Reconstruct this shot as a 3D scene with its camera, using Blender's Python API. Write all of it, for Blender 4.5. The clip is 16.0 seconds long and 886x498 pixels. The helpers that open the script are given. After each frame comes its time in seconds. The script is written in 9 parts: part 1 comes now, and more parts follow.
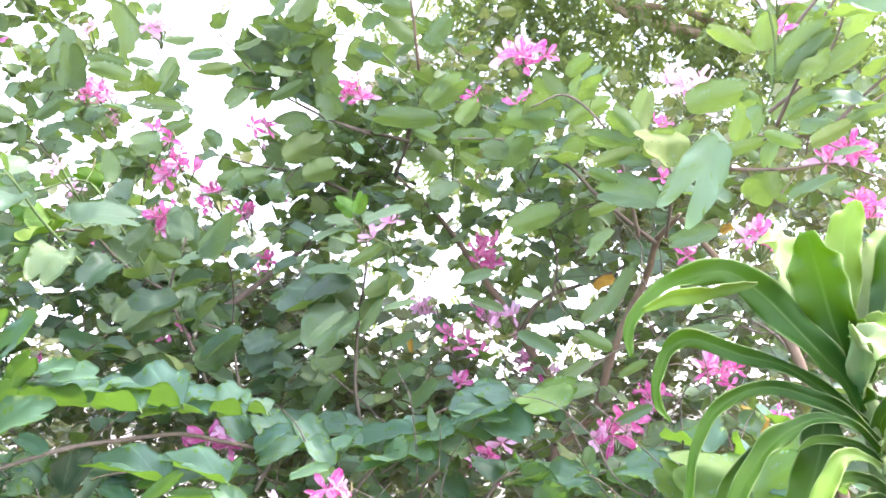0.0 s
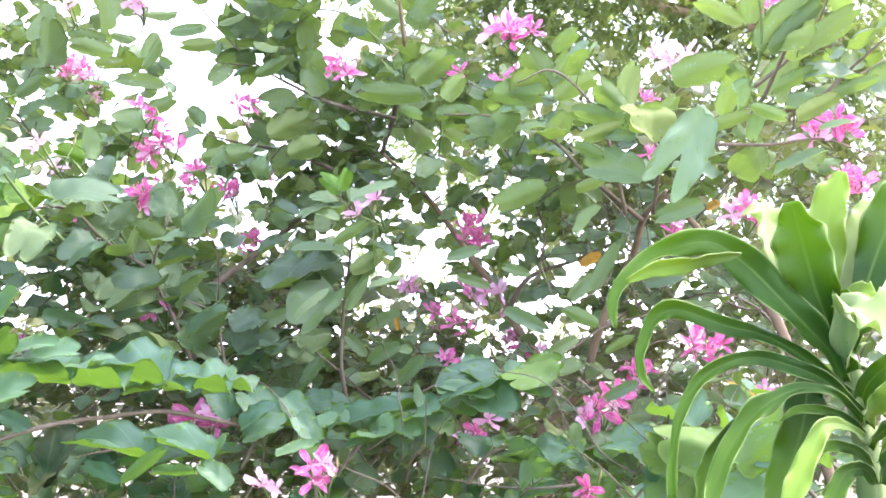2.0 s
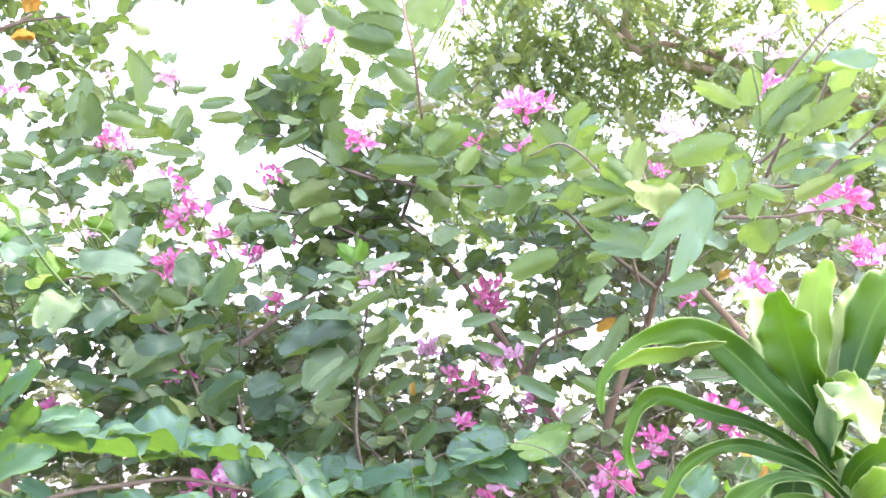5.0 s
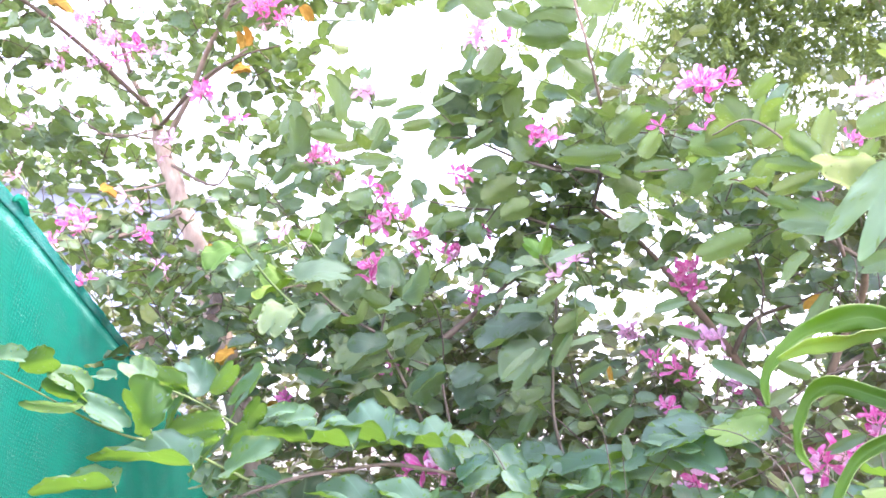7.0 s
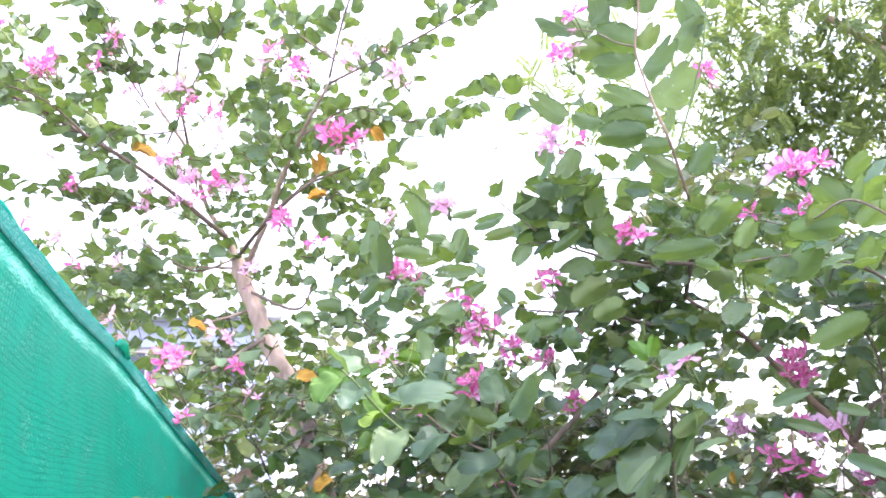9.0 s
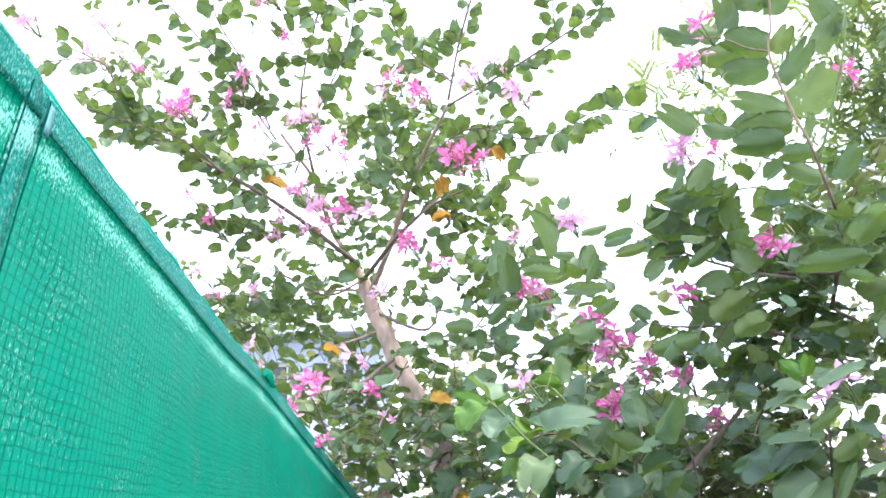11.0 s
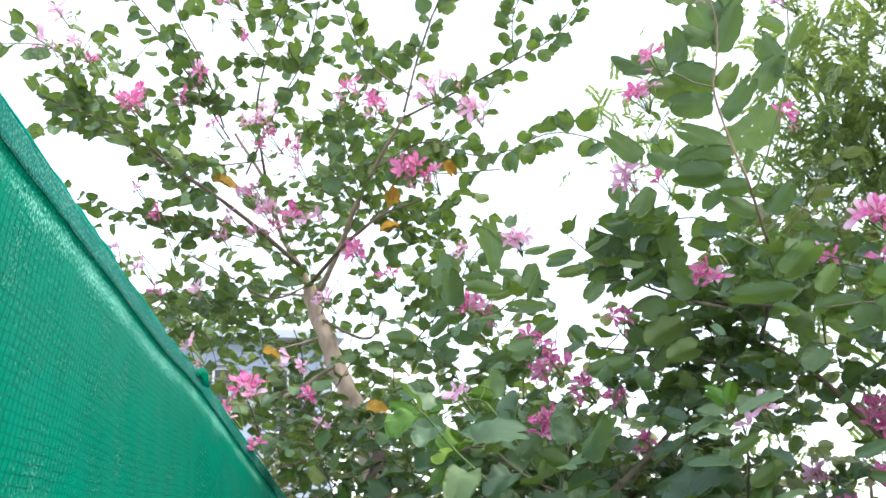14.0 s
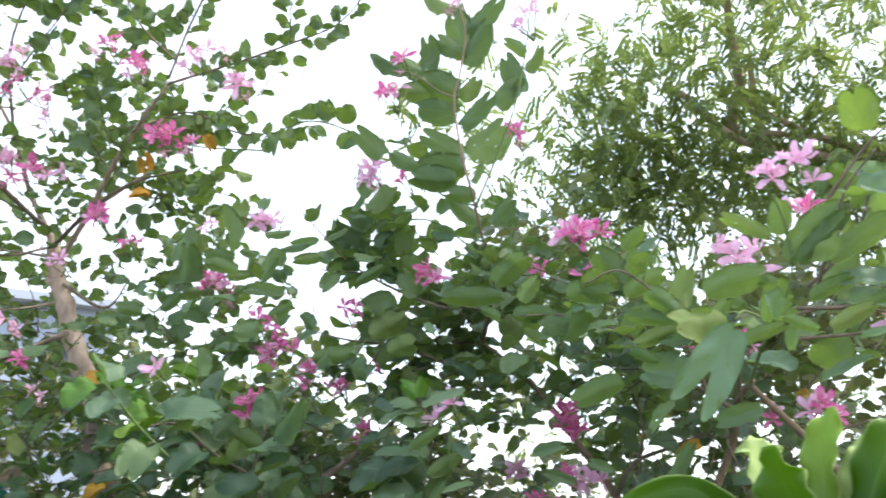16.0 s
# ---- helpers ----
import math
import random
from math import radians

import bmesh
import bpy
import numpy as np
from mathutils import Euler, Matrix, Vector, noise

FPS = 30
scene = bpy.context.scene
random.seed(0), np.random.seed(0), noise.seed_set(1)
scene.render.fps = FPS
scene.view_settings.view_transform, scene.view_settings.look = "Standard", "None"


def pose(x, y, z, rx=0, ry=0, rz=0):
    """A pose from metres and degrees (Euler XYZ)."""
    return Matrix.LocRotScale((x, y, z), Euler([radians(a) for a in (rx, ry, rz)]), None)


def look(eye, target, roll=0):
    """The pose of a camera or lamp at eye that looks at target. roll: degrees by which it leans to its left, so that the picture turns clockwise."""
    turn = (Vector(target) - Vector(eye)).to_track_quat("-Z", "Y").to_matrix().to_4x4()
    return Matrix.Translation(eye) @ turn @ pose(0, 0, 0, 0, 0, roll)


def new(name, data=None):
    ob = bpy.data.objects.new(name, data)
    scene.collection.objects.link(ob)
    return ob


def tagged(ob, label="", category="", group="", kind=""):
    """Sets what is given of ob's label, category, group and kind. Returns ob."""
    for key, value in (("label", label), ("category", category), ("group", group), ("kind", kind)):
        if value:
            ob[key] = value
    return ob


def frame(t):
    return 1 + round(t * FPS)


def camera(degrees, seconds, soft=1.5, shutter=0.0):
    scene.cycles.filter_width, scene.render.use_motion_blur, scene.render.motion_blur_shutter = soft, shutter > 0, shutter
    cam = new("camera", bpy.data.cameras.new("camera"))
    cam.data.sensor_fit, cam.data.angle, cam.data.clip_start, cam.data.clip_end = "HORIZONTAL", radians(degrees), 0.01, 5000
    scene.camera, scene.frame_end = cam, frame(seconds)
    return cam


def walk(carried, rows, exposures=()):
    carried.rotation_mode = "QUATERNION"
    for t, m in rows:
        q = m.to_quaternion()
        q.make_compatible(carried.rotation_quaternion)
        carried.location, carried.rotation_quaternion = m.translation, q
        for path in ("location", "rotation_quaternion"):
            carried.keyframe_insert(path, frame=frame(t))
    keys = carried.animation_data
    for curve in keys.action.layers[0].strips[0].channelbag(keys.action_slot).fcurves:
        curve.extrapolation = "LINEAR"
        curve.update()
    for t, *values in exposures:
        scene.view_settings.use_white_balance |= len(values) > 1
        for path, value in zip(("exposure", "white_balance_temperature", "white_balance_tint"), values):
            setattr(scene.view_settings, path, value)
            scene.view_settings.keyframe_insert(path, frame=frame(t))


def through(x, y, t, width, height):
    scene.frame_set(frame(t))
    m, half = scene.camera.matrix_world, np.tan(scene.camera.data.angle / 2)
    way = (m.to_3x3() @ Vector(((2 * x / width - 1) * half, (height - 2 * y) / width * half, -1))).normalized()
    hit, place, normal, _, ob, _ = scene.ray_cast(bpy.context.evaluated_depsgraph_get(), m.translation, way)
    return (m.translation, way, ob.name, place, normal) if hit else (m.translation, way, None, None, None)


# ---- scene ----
cam = camera(55.7, 16.0, 1.7, 0.25)
SKY = 0.15
PATH = [
    (0, (0.378, 0.061, 1.518), (0.135, 2.02, 1.84), 0.1),
    (0.5, (0.385, 0.072, 1.511), (0.166, 2.036, 1.82), -0.3),
    (1, (0.384, 0.073, 1.507), (0.173, 2.041, 1.796), -0.7),
    (1.5, (0.381, 0.075, 1.508), (0.161, 2.044, 1.786), -0.7),
    (2, (0.384, 0.072, 1.507), (0.165, 2.04, 1.788), -0.2),
    (2.5, (0.392, 0.074, 1.512), (0.176, 2.042, 1.797), 0.4),
    (3, (0.388, 0.069, 1.508), (0.18, 2.037, 1.798), 0.6),
    (5.5, (0.46, 0.011, 1.556), (0.077, 1.931, 1.962), 0.2),
    (6, (0.494, -0.011, 1.565), (-0.085, 1.864, 1.947), 1.2),
    (6.5, (0.531, -0.036, 1.57), (-0.201, 1.795, 1.903), 0.7),
    (7, (0.523, -0.021, 1.563), (-0.274, 1.78, 1.91), -0.7),
    (7.5, (0.533, -0.011, 1.584), (-0.301, 1.761, 1.987), -2.7),
    (8, (0.504, -0.022, 1.595), (-0.314, 1.735, 2.091), -4.7),
    (8.5, (0.461, -0.032, 1.592), (-0.357, 1.704, 2.157), -5.4),
    (9, (0.432, -0.048, 1.604), (-0.446, 1.653, 2.185), -4.9),
    (11.5, (0.392, -0.094, 1.654), (-0.71, 1.442, 2.306), -4.9),
    (12, (0.409, -0.108, 1.661), (-0.673, 1.412, 2.383), -4.2),
    (12.5, (0.417, -0.124, 1.664), (-0.628, 1.41, 2.408), -3.9),
    (13, (0.435, -0.114, 1.658), (-0.592, 1.441, 2.385), -3.8),
    (13.5, (0.439, -0.105, 1.652), (-0.57, 1.482, 2.333), -3.5),
    (14, (0.423, -0.086, 1.633), (-0.57, 1.527, 2.274), -2.5),
    (14.5, (0.403, -0.063, 1.624), (-0.582, 1.566, 2.237), -1.4),
    (15, (0.408, -0.062, 1.625), (-0.519, 1.608, 2.22), -0.3),
    (15.5, (0.492, -0.066, 1.63), (-0.285, 1.684, 2.209), 0.4),
    (16, (0.631, -0.01, 1.612), (0.021, 1.793, 2.224), -0.1),
]
walk(cam, [(t, look(eye, target, roll)) for t, eye, target, roll in PATH], [(0, 2.91, 6350, 24), (3, 2.89, 6400, 25), (5.5, 3.07, 6250, 31), (7, 3.04, 6200, 35), (9, 2.63, 6200, 29), (11.5, 2.22, 6250, 14), (12.5, 1.93, 6550, 7), (14.5, 1.66, 6600, 6), (16, 1.59, 6550, 9)])

# world, sun and exposure
world = bpy.data.worlds.new("world")
scene.world = world
world.use_nodes = True
wn = world.node_tree.nodes
sky = wn.new("ShaderNodeTexSky")
sky.sky_type = "NISHITA"
sky.sun_disc = False
sky.sun_elevation = radians(52)
sky.sun_rotation = radians(72)
sky.dust_density = 1.6
sky.air_density = 1.0
wn["Background"].inputs["Strength"].default_value = SKY
haze = wn.new("ShaderNodeMix")
haze.data_type = "RGBA"
haze.inputs[0].default_value = 0.55
haze.inputs[7].default_value = (6.2, 6.8, 8.0, 1)
world.node_tree.links.new(sky.outputs[0], haze.inputs[6])
world.node_tree.links.new(haze.outputs[2], wn["Background"].inputs["Color"])
sun = new("sun", bpy.data.lights.new("sun", "SUN"))
sun.data.energy, sun.data.angle, sun.data.color = 1.7, radians(10.0), (1.0, 0.95, 0.86)
sun.matrix_world = look((0, 0, 20), (0 - math.sin(radians(72)) * math.cos(radians(52)) * 20, -math.cos(radians(72)) * math.cos(radians(52)) * 20, 20 - math.sin(radians(52)) * 20))

# ---- materials ----
UP = Vector((0, 0, 1))


class Mat:
    """A node material with short ways to add nodes."""

    def __init__(self, name):
        self.m = bpy.data.materials.new(name)
        self.m.use_nodes = True
        self.t = self.m.node_tree
        self.t.nodes.clear()
        self.out = self.t.nodes.new("ShaderNodeOutputMaterial")

    def n(self, kind, **values):
        node = self.t.nodes.new("ShaderNode" + kind)
        for key, v in values.items():
            node.inputs[key.replace("_", " ")].default_value = v
        return node

    def l(self, a, b):
        self.t.links.new(a, b)

    def math(self, op, a, b=None):
        node = self.t.nodes.new("ShaderNodeMath")
        node.operation = op
        for k, v in enumerate((a, b)):
            if v is None:
                continue
            if isinstance(v, (int, float)):
                node.inputs[k].default_value = v
            else:
                self.l(v, node.inputs[k])
        return node.outputs[0]

    def ramp(self, fac, stops):
        node = self.t.nodes.new("ShaderNodeValToRGB")
        e = node.color_ramp.elements
        while len(e) < len(stops):
            e.new(0.5)
        for k, (p, c) in enumerate(stops):
            e[k].position, e[k].color = p, (*c, 1)
        self.l(fac, node.inputs[0])
        return node.outputs[0]

    def mix(self, fac, a, b, kind="MIX"):
        node = self.t.nodes.new("ShaderNodeMix")
        node.data_type, node.blend_type = "RGBA", kind
        for k, v in ((0, fac), (6, a), (7, b)):
            if isinstance(v, (int, float)):
                node.inputs[k].default_value = v
            elif isinstance(v, tuple):
                node.inputs[k].default_value = (*v, 1)
            else:
                self.l(v, node.inputs[k])
        return node.outputs[2]

    def noise(self, scale, detail=4.0, coord="Object", rough=0.55):
        c = self.t.nodes.new("ShaderNodeTexCoord")
        node = self.n("TexNoise", Scale=scale, Detail=detail, Roughness=rough)
        self.l(c.outputs[coord], node.inputs["Vector"])
        return node.outputs["Fac"]

    def chance(self):
        """A number from 0 to 1 for each piece: by object, and by island in a joined mesh."""
        o = self.t.nodes.new("ShaderNodeObjectInfo")
        g = self.t.nodes.new("ShaderNodeNewGeometry")
        return self.math("FRACT", self.math("ADD", o.outputs["Random"], g.outputs["Random Per Island"]))

    def surface(self, colour, rough=0.5, bump=None, strength=0.3, depth=0.002, through=None, share=0.3, spec=0.5, sheer=0.0, tint=(1, 1, 1)):
        p = self.n("BsdfPrincipled")
        p.inputs["Specular IOR Level"].default_value = spec
        if isinstance(colour, tuple):
            p.inputs["Base Color"].default_value = (*colour, 1)
        else:
            self.l(colour, p.inputs["Base Color"])
        if isinstance(rough, (int, float)):
            p.inputs["Roughness"].default_value = rough
        else:
            self.l(rough, p.inputs["Roughness"])
        if bump is not None:
            b = self.n("Bump", Strength=strength, Distance=depth)
            self.l(bump, b.inputs["Height"])
            self.l(b.outputs[0], p.inputs["Normal"])
        shader = p.outputs[0]
        if through is not None:
            t = self.n("BsdfTranslucent")
            if isinstance(through, tuple):
                t.inputs["Color"].default_value = (*through, 1)
            else:
                self.l(through, t.inputs["Color"])
            mixer = self.n("MixShader", Fac=share)
            self.l(shader, mixer.inputs[1])
            self.l(t.outputs[0], mixer.inputs[2])
            shader = mixer.outputs[0]
        if sheer:
            clear = self.n("BsdfTransparent")
            clear.inputs["Color"].default_value = (*tint, 1)
            mixer = self.n("MixShader", Fac=sheer)
            self.l(shader, mixer.inputs[1])
            self.l(clear.outputs[0], mixer.inputs[2])
            shader = mixer.outputs[0]
        self.l(shader, self.out.inputs["Surface"])
        return self.m


def leaf_material(name, low, high, glow, share=0.38, rough=0.36, holes=0.0):
    """A green blade with paler palmate veins, blotches, a waxy top and, on some leaves, insect holes."""
    m = Mat(name)
    uv = m.t.nodes.new("ShaderNodeUVMap")
    sep = m.t.nodes.new("ShaderNodeSeparateXYZ")
    m.l(uv.outputs[0], sep.inputs[0])
    x = m.math("SUBTRACT", sep.outputs[0], 0.5)
    ang = m.math("ARCTAN2", x, m.math("ADD", sep.outputs[1], 0.06))
    wave = m.math("ABSOLUTE", m.math("SINE", m.math("MULTIPLY", ang, 6.3)))
    vein = m.math("SUBTRACT", 1.0, m.math("MINIMUM", m.math("MULTIPLY", wave, 5.0), 1.0))
    luck = m.chance()
    shift = m.t.nodes.new("ShaderNodeVectorMath")
    shift.operation = "ADD"
    far = m.n("CombineXYZ")
    m.l(m.math("MULTIPLY", luck, 37.0), far.inputs[0])
    m.l(uv.outputs[0], shift.inputs[0])
    m.l(far.outputs[0], shift.inputs[1])
    cool = (low[0] * 0.8, low[1] * 0.95, low[2] * 1.25)
    c = m.ramp(luck, [(0.0, tuple(v * 0.42 for v in cool)), (0.2, tuple(v * 0.7 for v in cool)), (0.4, low), (0.55, (low[0] * 1.35, low[1] * 1.1, low[2] * 0.85)), (0.75, high), (0.9, (high[0] * 1.35, high[1] * 1.0, high[2] * 0.75)), (1.0, (high[0] * 1.5, high[1] * 1.35, high[2] * 1.0))])
    n1 = m.n("TexNoise", Scale=4.0, Detail=5.0, Roughness=0.6)
    m.l(shift.outputs[0], n1.inputs[0])
    n2 = m.n("TexNoise", Scale=38.0, Detail=3.0, Roughness=0.6)
    m.l(shift.outputs[0], n2.inputs[0])
    blotch = n1.outputs[0]
    c = m.mix(m.math("MULTIPLY", m.math("POWER", blotch, 2.0), 0.9), c, tuple(min(1, v * 1.6 + 0.015) for v in high))
    speck = m.math("GREATER_THAN", n2.outputs[0], 0.69)
    c = m.mix(m.math("MULTIPLY", speck, 0.35), c, (0.20, 0.16, 0.06))
    c = m.mix(m.math("MULTIPLY", vein, 0.6), c, tuple(min(1, v * 2.1 + 0.03) for v in high))
    t = m.mix(m.math("MULTIPLY", vein, 0.5), glow, tuple(v * 0.6 for v in glow))
    t = m.mix(m.math("MULTIPLY", blotch, 0.5), t, tuple(v * 0.5 for v in glow))
    r = m.math("ADD", rough, m.math("MULTIPLY", blotch, 0.3))
    mat = m.surface(c, r, m.math("ADD", vein, m.math("MULTIPLY", n2.outputs[0], 0.4)), 0.35, 0.001, t, share, spec=0.5)
    if holes:
        vo = m.n("TexVoronoi", Scale=8.5)
        m.l(shift.outputs[0], vo.inputs["Vector"])
        bite = m.math("LESS_THAN", m.math("ADD", vo.outputs["Distance"], m.math("MULTIPLY", n1.outputs[0], 0.35)), 0.27 + 0.08 * holes)
        gone = m.math("MULTIPLY", bite, m.math("GREATER_THAN", luck, 1.0 - holes))
        mixer = m.n("MixShader")
        clear = m.n("BsdfTransparent")
        m.l(gone, mixer.inputs[0])
        m.l(m.out.inputs["Surface"].links[0].from_socket, mixer.inputs[1])
        m.l(clear.outputs[0], mixer.inputs[2])
        m.l(mixer.outputs[0], m.out.inputs["Surface"])
    return mat


LEAF = leaf_material("orchid_tree_leaf_top", (0.055, 0.106, 0.064), (0.104, 0.170, 0.096), (0.72, 0.84, 0.36), 0.40, 0.32, holes=0.2)
UNDER = leaf_material("orchid_tree_leaf_underside", (0.078, 0.124, 0.057), (0.138, 0.196, 0.082), (0.52, 0.71, 0.23), 0.47, 0.5, holes=0.12)
# Lighter copy of the leaf green: sunlight put into the colour.
SUNLIT = leaf_material("sunlit_green_leaf_top", (0.072, 0.140, 0.092), (0.116, 0.195, 0.120), (0.78, 0.92, 0.45), 0.46, 0.32, holes=0.1)
SUNLITUNDER = leaf_material("sunlit_green_leaf_underside", (0.105, 0.159, 0.059), (0.168, 0.231, 0.084), (0.56, 0.735, 0.22), 0.55, 0.5, holes=0.1)
CHEWED = leaf_material("insect_eaten_leaf_top", (0.074, 0.150, 0.110), (0.118, 0.208, 0.146), (0.70, 0.88, 0.44), 0.40, 0.32, holes=1.0)
LOW = leaf_material("broad_low_leaf_top", (0.062, 0.130, 0.086), (0.108, 0.195, 0.124), (0.70, 0.88, 0.40), 0.42, 0.30, holes=0.3)
LOWUNDER = leaf_material("broad_low_leaf_underside", (0.085, 0.155, 0.045), (0.135, 0.215, 0.060), (0.48, 0.74, 0.14), 0.52, 0.5, holes=0.2)
THIN = leaf_material("thicket_leaf", (0.058, 0.076, 0.036), (0.112, 0.130, 0.052), (0.34, 0.40, 0.09), 0.25, 0.36)
YOUNG = leaf_material("young_leaf", (0.095, 0.19, 0.025), (0.14, 0.26, 0.035), (0.36, 0.56, 0.05), 0.42, 0.5)
YELLOW = leaf_material("yellow_leaf", (0.42, 0.20, 0.02), (0.56, 0.34, 0.04), (0.60, 0.36, 0.04), 0.3, 0.6, holes=0.4)
BROWN = leaf_material("withered_leaf", (0.14, 0.085, 0.055), (0.24, 0.15, 0.09), (0.25, 0.14, 0.06), 0.2)
FAR = leaf_material("feathery_leaf", (0.036, 0.072, 0.048), (0.086, 0.132, 0.054), (0.48, 0.61, 0.14), 0.40)


def petal_material(name, edge, heart, streak):
    m = Mat(name)
    uv = m.t.nodes.new("ShaderNodeUVMap")
    sep = m.t.nodes.new("ShaderNodeSeparateXYZ")
    m.l(uv.outputs[0], sep.inputs[0])
    x = m.math("ABSOLUTE", m.math("SUBTRACT", sep.outputs[0], 0.5))
    c = m.mix(sep.outputs[1], heart, edge)
    c = m.mix(m.math("MULTIPLY", m.chance(), 0.5), c, tuple(min(1, v * 1.0 + 0.10) for v in edge))
    c = m.mix(m.math("MULTIPLY", m.math("POWER", m.math("MULTIPLY", x, 2.0), 2.0), 0.3), c, (0.88, 0.55, 0.74))
    lines = m.math("POWER", m.math("ABSOLUTE", m.math("SINE", m.math("MULTIPLY", x, 22.0))), 6.0)
    c = m.mix(m.math("MULTIPLY", lines, 0.55), c, streak)
    rib = m.math("SUBTRACT", 1.0, m.math("MINIMUM", m.math("MULTIPLY", x, 9.0), 1.0))
    c = m.mix(m.math("MULTIPLY", rib, 0.25), c, (0.92, 0.68, 0.82))
    wash = m.n("MapRange")
    wash.inputs[1].default_value, wash.inputs[2].default_value = 0.42, 0.72
    m.l(m.noise(2.2, 1.0), wash.inputs[0])
    c = m.mix(m.math("MULTIPLY", wash.outputs[0], 0.34), c, (0.94, 0.74, 0.86))
    return m.surface(c, 0.55, m.noise(60.0, 3.0, "UV"), 0.2, 0.001, c, 0.45)


PETAL = petal_material("magenta_petal", (0.76, 0.055, 0.35), (0.58, 0.013, 0.22), (0.46, 0.008, 0.18))
PALE = petal_material("pale_pink_petal", (0.86, 0.58, 0.75), (0.74, 0.25, 0.50), (0.64, 0.10, 0.36))
SPENT = petal_material("faded_petal", (0.55, 0.30, 0.32), (0.42, 0.16, 0.20), (0.30, 0.10, 0.12))
m = Mat("stamen")
STAMEN = m.surface(m.mix(m.noise(80.0), (0.80, 0.30, 0.45), (0.90, 0.60, 0.62)), 0.5)
m = Mat("calyx")
CALYX = m.surface(m.mix(m.noise(60.0), (0.20, 0.24, 0.07), (0.38, 0.22, 0.14)), 0.6)


def bark_material(name, dark, light, scale=18.0):
    m = Mat(name)
    c = m.t.nodes.new("ShaderNodeTexCoord")
    mp = m.n("Mapping", Scale=(scale, scale, scale * 0.25))
    m.l(c.outputs["Object"], mp.inputs[0])
    a = m.n("TexNoise", Scale=1.0, Detail=8.0, Roughness=0.65)
    m.l(mp.outputs[0], a.inputs[0])
    b = m.noise(3.0, 4.0)
    col = m.ramp(a.outputs[0], [(0.3, dark), (0.7, light)])
    col = m.mix(m.math("MULTIPLY", b, 0.6), col, tuple(v * 0.6 + 0.03 for v in light))
    return m.surface(col, 0.85, a.outputs[0], 0.6, 0.004, spec=0.25)


BARK = bark_material("pale_brown_bark", (0.20, 0.14, 0.10), (0.60, 0.46, 0.36), 34.0)
OLDTWIG = bark_material("brown_limb_bark", (0.12, 0.08, 0.05), (0.29, 0.20, 0.13), 24.0)
TWIG = bark_material("brown_twig_bark", (0.10, 0.075, 0.055), (0.24, 0.18, 0.13), 40.0)
GREENSTEM = bark_material("green_stem", (0.09, 0.13, 0.04), (0.20, 0.27, 0.09), 40.0)


# ---- building helpers ----
def finish(name, bm, material):
    me = bpy.data.meshes.new(name)
    bmesh.ops.recalc_face_normals(bm, faces=bm.faces) if len(bm.faces) < 3000 else None
    bm.to_mesh(me)
    bm.free()
    me.materials.append(material)
    for p in me.polygons:
        p.use_smooth = True
    return me


def hang(ob, parent):
    """Make ob, built in world places, a part of parent."""
    ob.parent = parent
    ob.matrix_parent_inverse = parent.matrix_basis.inverted()
    return ob


def part(name, bm, material, parent, label=""):
    ob = new(name, finish(name, bm, material))
    if parent is not None:
        hang(ob, parent)
    return tagged(ob, label)


def thing(name, place, label, category, group="", kind=""):
    ob = new(name)
    ob.empty_display_size = 0.1
    ob.matrix_basis = Matrix.Translation(place)
    return tagged(ob, label, category, group, kind)


def smooth_line(points, steps=6):
    """Catmull-Rom points through the given ones."""
    p = [Vector(q) for q in points]
    p = [p[0] * 2 - p[1]] + p + [p[-1] * 2 - p[-2]]
    line = []
    for k in range(1, len(p) - 2):
        for s in range(steps):
            t = s / steps
            a, b, c, d = p[k - 1], p[k], p[k + 1], p[k + 2]
            line.append(0.5 * (2 * b + (c - a) * t + (2 * a - 5 * b + 4 * c - d) * t * t + (3 * b - a - 3 * c + d) * t ** 3))
    return line + [p[-2]]


def add_tube(bm, line, r0, r1, sides=6, rough=0.0):
    """A tapered, slightly knobbly tube along a line."""
    rings = []
    side = None
    for k, q in enumerate(line):
        d = (line[min(k + 1, len(line) - 1)] - line[max(k - 1, 0)]).normalized()
        if side is None:
            side = d.orthogonal().normalized()
        side = (side - d * side.dot(d)).normalized()
        over = d.cross(side)
        r = r0 + (r1 - r0) * k / (len(line) - 1)
        ring = []
        for s in range(sides):
            a = 2 * math.pi * s / sides
            rr = r * (1 + rough * (noise.noise(q * 25 + Vector((s, 0, 0))) ))
            ring.append(bm.verts.new(q + (side * math.cos(a) + over * math.sin(a)) * rr))
        rings.append(ring)
    for a, b in zip(rings, rings[1:]):
        for s in range(sides):
            bm.faces.new((a[s], a[(s + 1) % sides], b[(s + 1) % sides], b[s]))
    bm.faces.new(rings[0][::-1])
    bm.faces.new(rings[-1])


# ---- leaves ----
HALF = ((0.10, -0.04), (0.34, 0.0), (0.47, 0.22), (0.49, 0.52), (0.41, 0.80), (0.25, 0.97), (0.09, 0.95), (0.008, 0.80))

DEEP = ((0.06, -0.03), (0.22, 0.02), (0.36, 0.22), (0.42, 0.50), (0.42, 0.78), (0.33, 0.98), (0.18, 0.90), (0.010, 0.52))

OVAL = ((0.05, -0.02), (0.28, 0.03), (0.43, 0.20), (0.49, 0.46), (0.45, 0.70), (0.32, 0.91), (0.14, 0.98), (0.006, 0.87))


